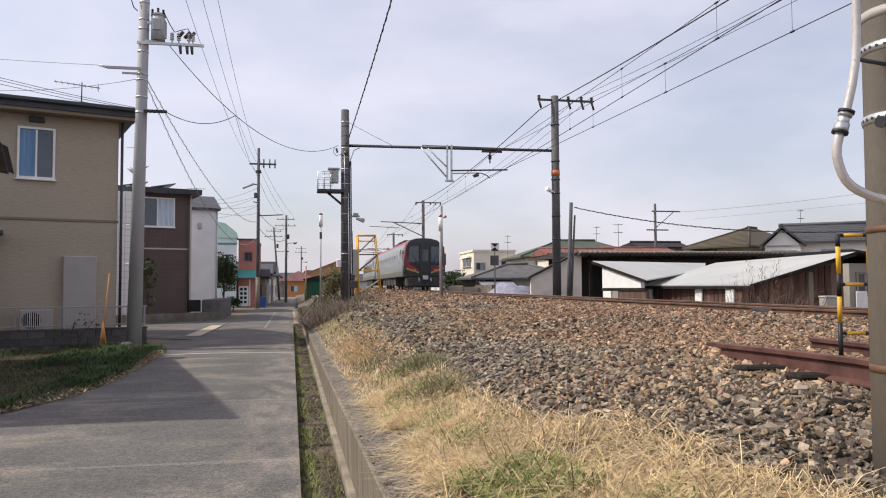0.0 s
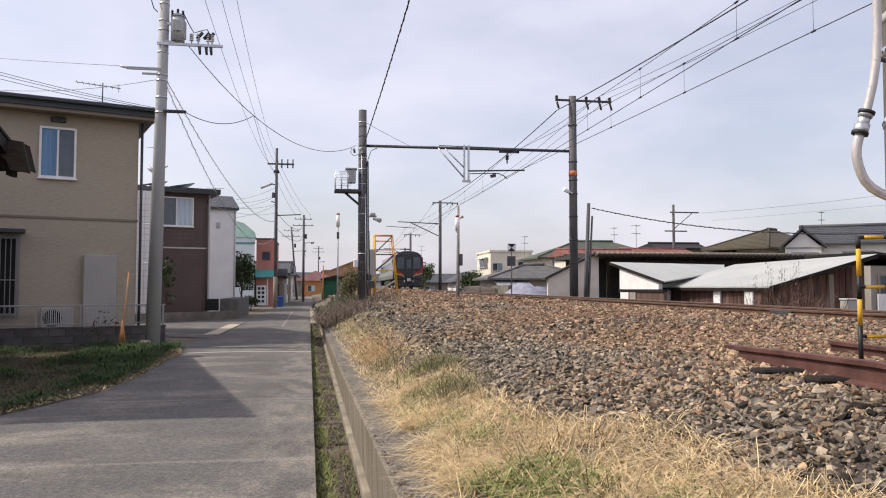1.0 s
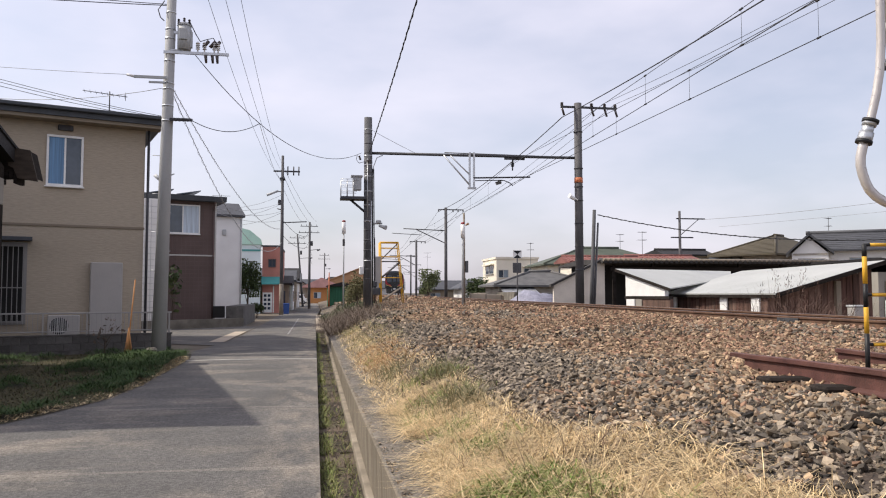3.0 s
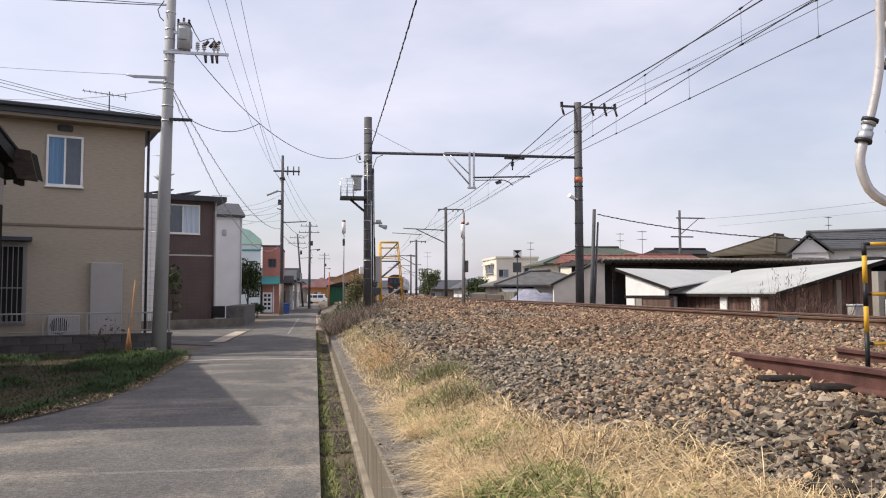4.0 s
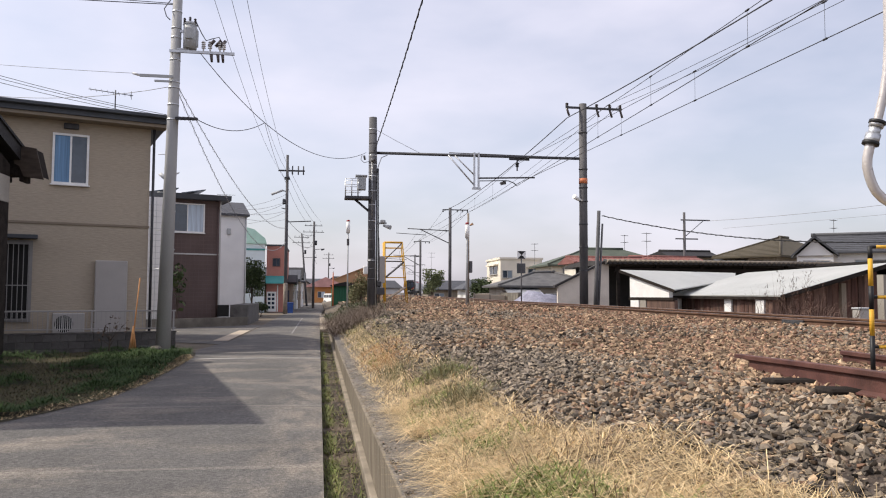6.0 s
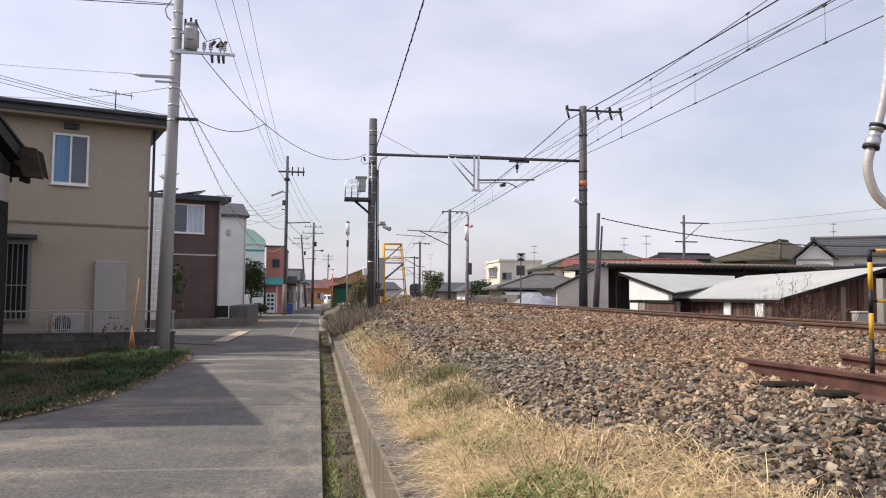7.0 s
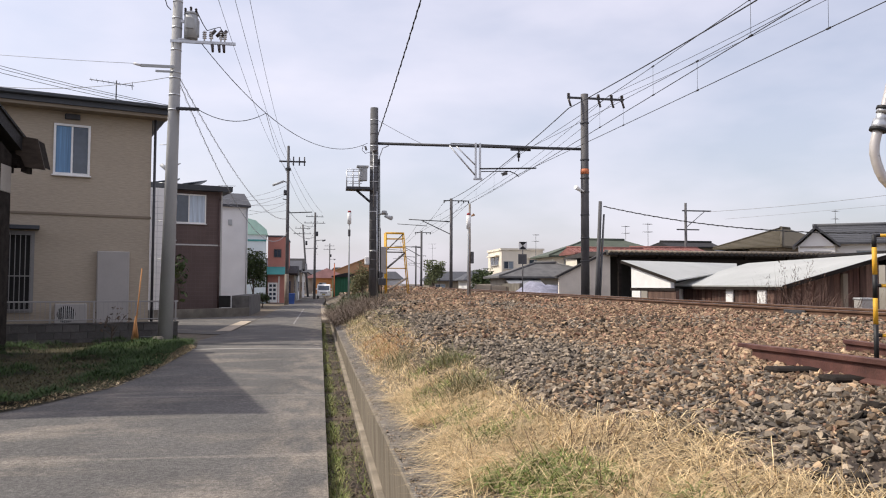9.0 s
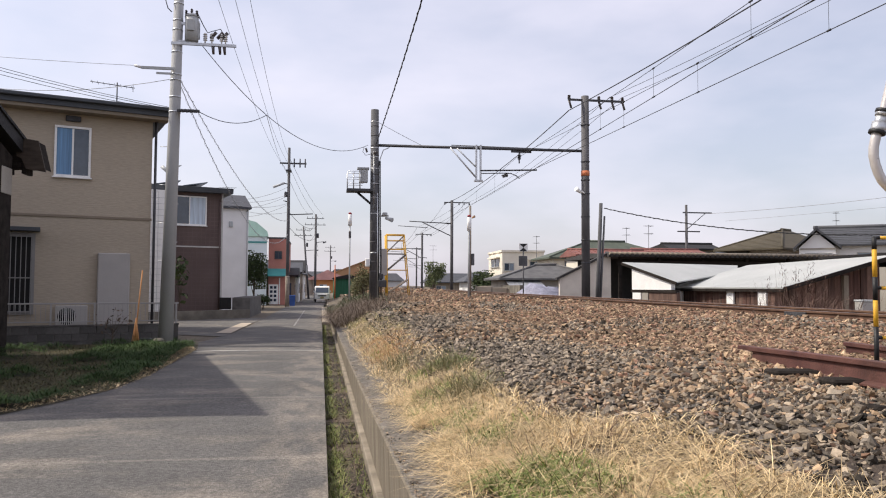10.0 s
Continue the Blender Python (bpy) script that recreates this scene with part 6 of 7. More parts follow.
def near_pole():
    t = thing("concrete_pole", "thick grey concrete pole with steel bands and conduit", "utility pole", (2.529, 2.762, 0.55))
    part("pole", rod(B(), (0, 0, -0.3), (0, 0, 11.0), 0.165, 0.11, 32), M["pole_concrete"], t)
    for z in (1.68, 1.98):
        b = part("band", rod(B(), (0, 0, z), (0, 0, z + 0.036), 0.168 - 0.005 * z, 0.168 - 0.005 * z, 32), M["galv"], t)
        bm = B()
        for k in range(30):
            a = 2 * math.pi * k / 30
            r = 0.1685 - 0.005 * z
            rod(bm, (r * math.cos(a), r * math.sin(a), z + 0.018), ((r + 0.002) * math.cos(a), (r + 0.002) * math.sin(a), z + 0.018), 0.0075, n=6)
        tagged(part("slot", bm, M["steel_dark"], b), kind="stuff")
    for z, w in ((0.64, 0.035), (1.22, 0.03), (2.12, 0.04)):
        part("band", rod(B(), (0, 0, z), (0, 0, z + w), 0.167 - 0.005 * z, 0.167 - 0.005 * z, 32), M["rust"] if z < 2 else M["panel"], t, "thin worn band")
    bm = B()
    rod(bm, (-0.19, -0.09, 1.665), (-0.13, -0.07, 1.68), 0.016, n=8)
    rod(bm, (-0.205, -0.095, 1.66), (-0.185, -0.088, 1.665), 0.024, n=8)
    part("clamp_bolt", bm, M["steel_dark"], t)
    return t


def striped_frame():
    t = thing("track_barrier", "yellow and black striped steel stop frame", "barrier", (3.98, 5.02, 0.98), -12)
    for x in (0, 0.225):
        bm = B()
        zs = [0.0, 0.30, 0.49, 0.66, 0.86, 0.95]
        for k in range(5):
            rod(bm, (x, 0, zs[k]), (x, 0, zs[k + 1]), 0.017, n=10, mi=k % 2)
        part("upright", bm, [M["black"], M["yellow"]], t, "striped upright")
    for z in (0.945, 0.58, 0.22):
        bm = B()
        for k, (a, b) in enumerate(((0.0, 0.04), (0.04, 0.18), (0.18, 0.225))):
            rod(bm, (a, 0, z), (b, 0, z), 0.013, n=10, mi=k % 2)
        part("crossbar", bm, [M["black"], M["yellow"]], t, "striped crossbar")
    part("base", box(B(), -0.05, 0.45, -0.06, 0.06, -0.06, 0.0, 0.01), M["timber_dark"], t)


def conduit(parent):
    # a pipe that swings out from the pole and back in
    pts = [(-0.325, -0.13, 3.6), (-0.328, -0.132, 2.14), (-0.325, -0.126, 2.005), (-0.329, -0.119, 1.892), (-0.342, -0.112, 1.80), (-0.363, -0.102, 1.70), (-0.372, -0.099, 1.67)]
    part("conduit", tube(B(), pts, 0.0165, 14), M["conduit"], parent, "smooth grey steel conduit")
    pts = [(-0.385, -0.094, 1.625), (-0.394, -0.091, 1.59), (-0.401, -0.088, 1.555), (-0.401, -0.086, 1.52), (-0.393, -0.086, 1.485), (-0.382, -0.087, 1.452), (-0.367, -0.088, 1.424), (-0.343, -0.092, 1.398),
           (-0.313, -0.096, 1.379), (-0.258, -0.105, 1.354), (-0.203, -0.13, 1.338), (-0.114, -0.18, 1.333), (0.0, -0.2, 1.33)]
    part("conduit", tube(B(), pts, 0.0185, 14), M["conduit"], parent, "curved flexible grey conduit")
    bm = B()
    rod(bm, (-0.364, -0.102, 1.695), (-0.370, -0.1, 1.675), 0.027, n=14)
    rod(bm, (-0.369, -0.1, 1.68), (-0.382, -0.095, 1.635), 0.0225, n=14)
    rod(bm, (-0.378, -0.097, 1.65), (-0.389, -0.093, 1.61), 0.029, n=8)
    part("coupling", bm, M["galv"], parent, "bright metal conduit coupling")
    for p, q in (((-0.362, -0.103, 1.70), (-0.3655, -0.1015, 1.688)), ((-0.387, -0.0935, 1.618), (-0.3905, -0.0925, 1.606))):
        part("seal_ring", rod(B(), p, q, 0.0315, n=16), M["black"], parent, "dark rubber ring on the conduit joint")
    part("stand_off", rod(B(), (-0.315, -0.115, 1.905), (-0.14, -0.06, 1.91), 0.009, n=8), M["steel_dark"], parent)


# ---- wires ----
def wires():
    dark, pale = M["wire"], M["wire_pale"]
    fe = "thin dark overhead feeder wire along the railway"
    offs = [(10.55, 9.25, -0.75, 11.37, 9.25, 0.5, 0.02), (12.4, 9.9, 1.2, 14.05, 9.9, 0.65, 0.009), (12.95, 9.9, 1.75, 14.6, 9.9, 0.65, 0.009)]
    for x, z, u, x1, z1, sag, r in offs:
        wire((x, 31.67, z), (x1, -9.5, z1), sag, r, dark, fe, 24)
        wire((x, 31.67, z), (12.47 + u, 73, 9.6), 0.5, r * 1.1, dark, fe, 20)
        wire((12.47 + u, 73, 9.6), (13.65 + u * 0.8, 104, 8.7), 0.3, 0.014, dark, fe, 10)
    # two contact wires part beyond the gantry, each under its messenger
    x = track_x(73.0)
    spans = [((8.50, 32.2, 6.33), (7.40, -9.5, 6.33), 7.25, 7.25, 0.25, (0.25, 0.345, 0.455, 0.57)),
             ((8.33, 32.2, 6.33), (10.12, -9.5, 6.33), 7.25, 7.25, 0.25, (0.26, 0.36, 0.47, 0.58)),
             ((8.40, 32.2, 6.33), (x, 73.0, rail_z(73) + 5.1), 7.25, rail_z(73) + 5.95, 0.45, (0.12, 0.24, 0.36, 0.48, 0.6, 0.72, 0.84))]
    for c, c2, m, m2, sag, stops in spans:
        c, c2 = Vector(c), Vector(c2)
        a2, b2 = Vector((c.x, c.y, m)), Vector((c2.x, c2.y, m2))
        wire(c, c2, 0.03, 0.010, dark, "copper contact wire over the track", 16)
        wire(a2, b2, sag, 0.008, dark, "messenger wire carrying the contact wire", 20)
        for t in stops:
            lo, hi = c.lerp(c2, t), a2.lerp(b2, t)
            lo.z -= 0.12 * t * (1 - t)
            hi.z -= 4 * sag * t * (1 - t)
            bm = rod(B(), lo, hi, 0.004, n=5)
            for p in (lo, hi):
                rod(bm, p + Vector((0, -0.05, 0)), p + Vector((0, 0.05, 0)), 0.022, n=6)
            tagged(part("dropper", bm, dark), "thin wire dropper of the overhead line", "wire", "overhead wires")
    ys = [73, 104, 150, 195]
    for y0, y1 in zip(ys, ys[1:]):
        for dz, sg in ((5.1, 0.03), (5.95, 0.4)):
            wire((track_x(y0), y0, rail_z(y0) + dz), (track_x(y1), y1, rail_z(y1) + dz), sg, 0.013, dark, "distant railway overhead wire", 10)
    # twisted cable over the verge
    p0, p1 = Vector((2.30, 33.0, 7.75)), Vector((2.5, 2.8, 10.4))
    bm = B()
    tube(bm, [p0.lerp(p1, t / 40) - Vector((0, 0, 4 * 0.35 * (t / 40) * (1 - t / 40))) for t in range(41)], 0.018, 6)
    tube(bm, [p0.lerp(p1, t / 300) - Vector((0, 0, 4 * 0.35 * (t / 300) * (1 - t / 300))) + 0.022 * Vector((math.cos(t * 0.9), 0, math.sin(t * 0.9))) for t in range(301)], 0.010, 5)
    tagged(part("cable", bm, dark), "thick dark twisted cable over the verge", "cable", "overhead wires")
    lv = "thin overhead wire between street poles"
    px, py = -3.9, 20.84
    for k, x in enumerate((-3.4, -2.85, -2.35)):
        e = Vector(((-2.95, 61.2, 11.0), (-2.65, 61.2, 11.3), (-2.45, 61.2, 11.5))[k])
        wire((x, py, 11.1), e, 0.9, 0.008, dark, lv, 24)
        wire((x, py, 11.1), (x - 0.6, -25, 11.0), 0.9, 0.008, dark, lv, 18)
        wire(e, (-0.68 + (-0.8, 0, 0.8)[k], 85, 9.5), 0.4, 0.013, pale, lv, 10)
    for q0, z1, sag in ((Vector((-3.76, py, 6.95)), 5.65, 2.1), (Vector((-3.70, py, 6.95)), 6.75, 1.1)):
        q1 = Vector((-2.6, 61.2, z1))
        bm = B()
        def on(t):
            return q0.lerp(q1, t) - Vector((0, 0, 4 * sag * t * (1 - t)))
        tube(bm, [on(t / 30) for t in range(31)], 0.010, 5)
        tube(bm, [on(t / 420) + 0.036 * Vector((math.cos(t * 0.8), 0, math.sin(t * 0.8))) for t in range(421)], 0.004, 4)
        tagged(part("cable", bm, pale), "grey spiral-hung communication cable", "cable", "overhead wires")
    g0, g1 = Vector((-3.19, 20.7, 7.93)), Vector((1.95, 33.0, 7.68))
    wire(g0, g1, 1.2, 0.011, dark, "sagging dark cable from pole to gantry", 28)
    joint = g0.lerp(g1, 0.285) - Vector((0, 0, 4 * 1.2 * 0.285 * 0.715))
    wire((px + 0.6, py, 6.2), joint, 0.3, 0.011, dark, "sagging dark service cable", 14)
    wire(joint, (-2.6, 61.2, 10.6), 0.5, 0.008, pale, lv, 14)
    for dz, ez in ((0.0, 8.15), (0.06, 8.3), (0.10, 8.42)):
        wire((px - 0.1, py, 6.15 + dz), (-13.0, 19.5, ez), 0.25, 0.007, dark, "thin service wire to a house", 12)
    wire((px, py, 9.22), (-14.0, 19.0, 8.75), 0.1, 0.012, dark, "overhead wire above the lawn", 12)
    wire((px, py, 9.25), (-14.0, 19.0, 9.05), 0.1, 0.010, dark, "overhead wire above the lawn", 12)
    wire((px - 0.05, py, 7.0), (-11.2, 24.5, 7.6), 0.3, 0.008, pale, "thin service wire over the roof", 12)
    wire((-0.9 + px, py - 0.14, 7.28), (-15.0, 24.0, 8.6), 0.1, 0.006, pale, "thin service wire over the roof", 12)
    for z in (9.4, 8.7, 8.0):
        wire((-2.6, 61.2, z), (-7.3, 62.0, z - 1.0), 0.35, 0.012, pale, "service wire to the shop", 10)
        wire((-2.6, 61.2, z - 0.6), (-6.5, 44.0, 6.6), 0.5, 0.012, pale, "service wire to a house", 10)
    for z in (7.4, 6.2):
        wire((-2.5, 61.2, z), (-0.7, 85, z + 0.6), 0.5, 0.018, dark, "communication cable down the lane", 10)
        wire((-0.7, 85, z + 0.6), (-0.4, 118, z), 0.5, 0.018, dark, "communication cable down the lane", 10)
        wire((-0.7, 85, z + 1.1), (-1.8, 100, z + 1.4), 0.4, 0.014, dark, "communication cable down the lane", 10)
    q0, q1 = Vector((13.0, 34.0, 5.27)), Vector((30.0, 23.0, 4.7))
    bm = B()
    def on2(t):
        return q0.lerp(q1, t) - Vector((0, 0, 4 * 1.2 * t * (1 - t)))
    tube(bm, [on2(t / 30) for t in range(31)], 0.022, 6)
    tube(bm, [on2(t / 360) + 0.03 * Vector((0, math.cos(t * 0.9), math.sin(t * 0.9))) for t in range(361)], 0.008, 4)
    tagged(part("cable", bm, dark), "thick dark spiral cable beyond the track", "cable", "overhead wires")
    wire((32.5, 60.5, 7.9), (49.5, 39.5, 9.6), 0.45, 0.016, pale, "thin wire behind the barns", 14)
    wire((34.5, 61.5, 7.4), (49.5, 39.5, 8.2), 0.1, 0.011, pale, "thin wire behind the barns", 14)
    wire((2.3, 33.05, 8.75), (4.35, 32.78, 7.66), 0.02, 0.010, pale, "thin stay wire from the gantry pole", 10)


# ---- plants ----
def blades(name, pts, heights, bend, width, material, label, category, seed, segs=2, lie=0.0):
    rs = np.random.RandomState(seed)
    n = len(pts)
    az, tilt = rs.uniform(0, 6.283, n), np.abs(rs.normal(0.0, 0.35, n)) + lie * rs.uniform(0.4, 1.0, n)
    d = np.stack([np.cos(az), np.sin(az)], 1)
    side = np.stack([-np.sin(az), np.cos(az), np.zeros(n)], 1)
    V = np.zeros((n, 2 * segs + 1, 3))
    for s in range(segs + 1):
        t = s / segs
        ang = tilt + bend * t * rs.uniform(0.5, 1.3, n)
        out = heights * t * np.sin(np.clip(ang, 0, 1.62))
        up = heights * t * np.cos(np.clip(ang, 0, 1.52))
        c = pts + np.concatenate([d * out[:, None], up[:, None]], 1)
        if s < segs:
            w = (width * (1 - 0.55 * t))[:, None]
            V[:, 2 * s], V[:, 2 * s + 1] = c - side * w, c + side * w
        else:
            V[:, 2 * segs] = c
    k = 2 * segs + 1
    tri = []
    for s in range(segs - 1):
        a = 2 * s
        tri += [(a, a + 1, a + 3), (a, a + 3, a + 2)]
    tri.append((2 * segs - 2, 2 * segs - 1, 2 * segs))
    Fc = (np.array(tri)[None] + (np.arange(n) * k)[:, None, None]).reshape(-1, 3)
    me = bpy.data.meshes.new(name)
    me.vertices.add(n * k)
    me.vertices.foreach_set("co", V.ravel())
    me.loops.add(Fc.size)
    me.loops.foreach_set("vertex_index", Fc.ravel().astype(np.int32))
    me.polygons.add(len(Fc))
    me.polygons.foreach_set("loop_start", np.arange(0, Fc.size, 3, dtype=np.int32))
    me.polygons.foreach_set("loop_total", np.full(len(Fc), 3, dtype=np.int32))
    me.materials.append(material)
    me.update(calc_edges=True)
    return tagged(new(name, me), label, category, kind="stuff")


def on_land(x, y, dz=0.0):
    return np.stack([x, y, np.array([land(a, b) for a, b in zip(x, y)]) + dz], 1)


def tufts(rs, n_tufts, per, xr, yr, spread):
    cx, cy = rs.uniform(*xr, n_tufts), rs.uniform(*yr, n_tufts)
    x = np.repeat(cx, per) + rs.normal(0, spread, n_tufts * per)
    y = np.repeat(cy, per) + rs.normal(0, spread, n_tufts * per)
    return x, y


GREEN = ((1.14, 3.5, 0.16), (1.3, 3.45, 0.11), (1.1, 4.7, 0.18), (1.05, 5.4, 0.14), (1.15, 6.5, 0.3))


def grass():
    rs = np.random.RandomState(5)
    # dry straw along the foot of the ballast, thickest close by
    def strip(n, y0, y1, inner, outer):
        y = y0 * (y1 / y0) ** rs.uniform(0, 1, n)
        f = np.array([foot_x(v) for v in y])
        u = rs.uniform(0, 1, n)
        return inner + (f + outer - inner) * u, y
    x, y = strip(34000, 2.2, 7.5, 0.72, 0.15)
    dens = np.array([noise.noise(Vector((a * 1.6, b * 1.2, 0))) for a, b in zip(x, y)])
    green = np.min([np.hypot((x - gx0) / r, (y - gy0) / (1.3 * r)) for gx0, gy0, r in GREEN], axis=0)
    keep = (dens > -0.22) & ((green > 1) | (rs.uniform(0, 1, len(x)) < 0.4))
    x, y = x[keep], y[keep]
    blades("straw_grass", on_land(x, y), rs.uniform(0.12, 0.42, len(x)), 1.1, rs.uniform(0.0011, 0.0026, len(x)), M["straw"], "pale dry straw grass lying over the bank", "grass", 1, 3, 1.05)
    x, y = tufts(rs, 40, 26, (0.85, 1.9), (2.8, 9.0), 0.05)
    keep = x < np.array([foot_x(v) for v in y]) + 0.1
    x, y = x[keep], y[keep]
    blades("dead_stems", on_land(x, y), rs.uniform(0.10, 0.38, len(x)), 0.5, rs.uniform(0.0012, 0.0024, len(x)), M["stalk"], "thin purple-brown dead stems among straw", "weeds", 15, 3, 0.5)
    cx = np.concatenate([rs.normal(1.18, 0.09, 420), rs.normal(1.32, 0.12, 420), rs.normal(1.0, 0.1, 260)])
    cy = np.concatenate([rs.normal(6.1, 0.16, 420), rs.normal(8.0, 0.25, 420), rs.normal(9.8, 0.3, 260)])
    blades("weed_clump", on_land(cx, cy), rs.uniform(0.12, 0.40, len(cx)), 0.6, rs.uniform(0.0018, 0.004, len(cx)), M["olive_weed"], "olive upright weed clumps by the ballast", "weeds", 16, 3, 0.25)
    x, y = tufts(rs, 190, 60, (1.0, 2.4), (2.4, 4.9), 0.06)
    keep = x < np.array([foot_x(v) for v in y]) + 0.1 + 0.36 * np.exp(-((y - 4.0) / 0.6) ** 2)
    x, y = x[keep], y[keep]
    green = np.min([np.hypot((x - gx0) / r, (y - gy0) / (1.3 * r)) for gx0, gy0, r in GREEN], axis=0)
    keep = (green > 1.1) | (rs.uniform(0, 1, len(x)) < 0.12)
    x, y = x[keep], y[keep]
    blades("straw_grass", on_land(x, y), rs.uniform(0.2, 0.5, len(x)), 1.3, rs.uniform(0.0012, 0.0026, len(x)), M["straw"], "long pale straw tufts hanging over the ballast", "grass", 14, 4, 1.15)
    x, y = strip(15000, 7.0, 34.0, 0.68, 0.25)
    blades("straw_grass", on_land(x, y), rs.uniform(0.08, 0.28, len(x)), 1.0, rs.uniform(0.002, 0.0045, len(x)), M["straw"], "pale dry grass along the railway bank", "grass", 2, 2, 0.9)
    x, y = tufts(rs, 60, 50, (0.85, 1.5), (10.0, 15.0), 0.10)
    blades("russet_grass", on_land(x, y), rs.uniform(0.06, 0.24, len(x)), 0.9, rs.uniform(0.002, 0.0045, len(x)), M["russet"], "russet dead weeds on the bank", "grass", 3, 2, 0.6)
    x, y = tufts(rs, 48, 60, (0.85, 1.75), (14.5, 23.0), 0.12)
    blades("olive_grass", on_land(x, y), rs.uniform(0.06, 0.24, len(x)), 0.8, rs.uniform(0.003, 0.006, len(x)), M["olive_pale"], "yellow-green winter grass on the bank", "grass", 20, 2, 0.5)
    gx, gy = [], []
    for cx, cy, s, k in ((1.14, 3.5, 0.11, 700), (1.3, 3.45, 0.09, 300), (1.2, 3.8, 0.06, 350), (0.98, 3.8, 0.07, 420), (1.1, 4.7, 0.10, 420), (1.05, 5.4, 0.08, 260), (1.12, 6.8, 0.14, 620), (1.25, 8.2, 0.16, 520), (0.95, 12.5, 0.3, 200), (0.95, 24, 0.9, 900), (1.55, 3.0, 0.07, 160), (0.85, 6.2, 0.08, 120)):
        gx.append(rs.normal(cx, s, k))
        gy.append(rs.normal(cy, s * 1.3, k))
    x, y = np.concatenate(gx), np.concatenate(gy)
    keep = x > 0.78
    x, y = x[keep], y[keep]
    blades("green_weeds", on_land(x, y), rs.uniform(0.08, 0.24, len(x)), 1.0, rs.uniform(0.0025, 0.006, len(x)), M["blade"], "small green weeds among dry grass", "weeds", 4, 2, 0.4)
    # ditch weeds
    n = 11000
    y = 3.0 * (45 / 3.0) ** rs.uniform(0, 1, n)
    x = np.where(rs.uniform(0, 1, n) < 0.86, np.clip(rs.normal(0.155, 0.04, n), 0.09, 0.27), np.clip(rs.normal(0.37, 0.03, n), 0.28, 0.42))
    keep = np.array([noise.noise(Vector((3.1, b * 1.3, 0))) for b in y]) > -0.25
    p = np.stack([x, y, np.full(n, -0.125)], 1)[keep]
    blades("ditch_weeds", p, rs.uniform(0.05, 0.17, len(p)), 0.8, rs.uniform(0.002, 0.005, len(p)), M["ditch_leaf"], "green weeds growing in the roadside ditch", "weeds", 6, 2, 0.3)
    x, y = rs.uniform(0.12, 0.42, 5000), 3.0 * 10 ** rs.uniform(0, 1, 5000)
    blades("ditch_litter", np.stack([x, y, np.full(5000, -0.115)], 1), rs.uniform(0.03, 0.12, 5000), 0.4, rs.uniform(0.003, 0.009, 5000), M["twig"], "brown dead leaves in the ditch", "leaf litter", 7, 2, 1.2)
    # verge lawn: dark green tussocks with dry grass between them
    n = 64000
    y = rs.uniform(9.2, 22.0, n)
    lo = np.interp(y, [9.2, 10, 12.2, 14, 19.4, 22], [-5.5, -3.85, -3.1, -2.98, -3.05, -3.7])
    x = lo - np.abs(rs.normal(0, 2.2, n)) + rs.uniform(-0.05, 0.08, n)
    keep = y < 22.1 + (x + 3.9) * 0.356 - 0.1
    x, y = x[keep], y[keep]
    hump = np.array([noise.noise(Vector((p * 0.8, q * 0.55, 5))) + 0.35 * noise.noise(Vector((p * 2.6, q * 2.0, 1))) for p, q in zip(x, y)])
    g = hump + rs.normal(0, 0.08, len(x)) > 0.0
    lift = np.clip(hump + 0.1, 0, 0.6) * 0.3
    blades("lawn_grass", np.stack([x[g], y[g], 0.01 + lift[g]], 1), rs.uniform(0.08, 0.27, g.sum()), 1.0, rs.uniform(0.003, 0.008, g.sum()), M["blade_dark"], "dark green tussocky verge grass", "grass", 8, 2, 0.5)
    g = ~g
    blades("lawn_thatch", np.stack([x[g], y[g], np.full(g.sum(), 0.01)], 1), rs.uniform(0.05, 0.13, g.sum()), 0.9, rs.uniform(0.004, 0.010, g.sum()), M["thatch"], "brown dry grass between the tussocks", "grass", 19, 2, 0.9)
    n = 2600
    y = rs.uniform(9.6, 21.5, n)
    x = np.interp(y, [9.2, 10, 12.2, 14, 19.4, 22], [-5.5, -3.8, -3.05, -2.93, -3.0, -3.6]) - np.abs(rs.normal(0, 0.22, n)) + 0.03
    blades("verge_straw", np.stack([x, y, np.full(n, 0.01)], 1), rs.uniform(0.04, 0.13, n), 1.0, rs.uniform(0.004, 0.009, n), M["straw"], "dry grass at the road's edge", "grass", 9, 2, 0.8)
    # dead scrub at the end of the wall and by the gantry
    sx, sy, sz = [], [], []
    for cx, cy, s, k in ((1.0, 25.5, 0.4, 2600), (1.1, 28.5, 0.5, 3600), (0.9, 31, 0.5, 3000), (1.6, 29.5, 0.4, 1800), (1.9, 33.5, 0.8, 1300), (1.3, 37, 0.7, 1200), (2.6, 40, 0.8, 900), (3.2, 36, 0.5, 500), (3.6, 39.5, 0.6, 600)):
        sx.append(rs.normal(cx, s, k))
        sy.append(rs.normal(cy, s * 1.8, k))
    x, y = np.concatenate(sx), np.concatenate(sy)
    x = np.maximum(x, 0.5)
    blades("dead_scrub", on_land(x, y, -0.02), rs.uniform(0.2, 0.95, len(x)), 1.1, rs.uniform(0.003, 0.006, len(x)), M["twig"], "tangled brown dead scrub on the bank", "scrub", 10, 3, 0.35)
    x, y = np.concatenate([rs.normal(1.3, 0.8, 900), rs.normal(2.4, 0.5, 900)]), np.concatenate([rs.normal(38, 3, 900), rs.normal(46, 4, 900)])
    blades("green_scrub", on_land(np.maximum(x, 0.5), y), rs.uniform(0.2, 0.75, 1800), 0.6, rs.uniform(0.010, 0.022, 1800), M["leaf"], "dull green scrub behind the dead weeds", "scrub", 12, 2, 0.4)
    x, y = rs.normal(14.5, 0.55, 600), rs.normal(35.3, 0.3, 600)
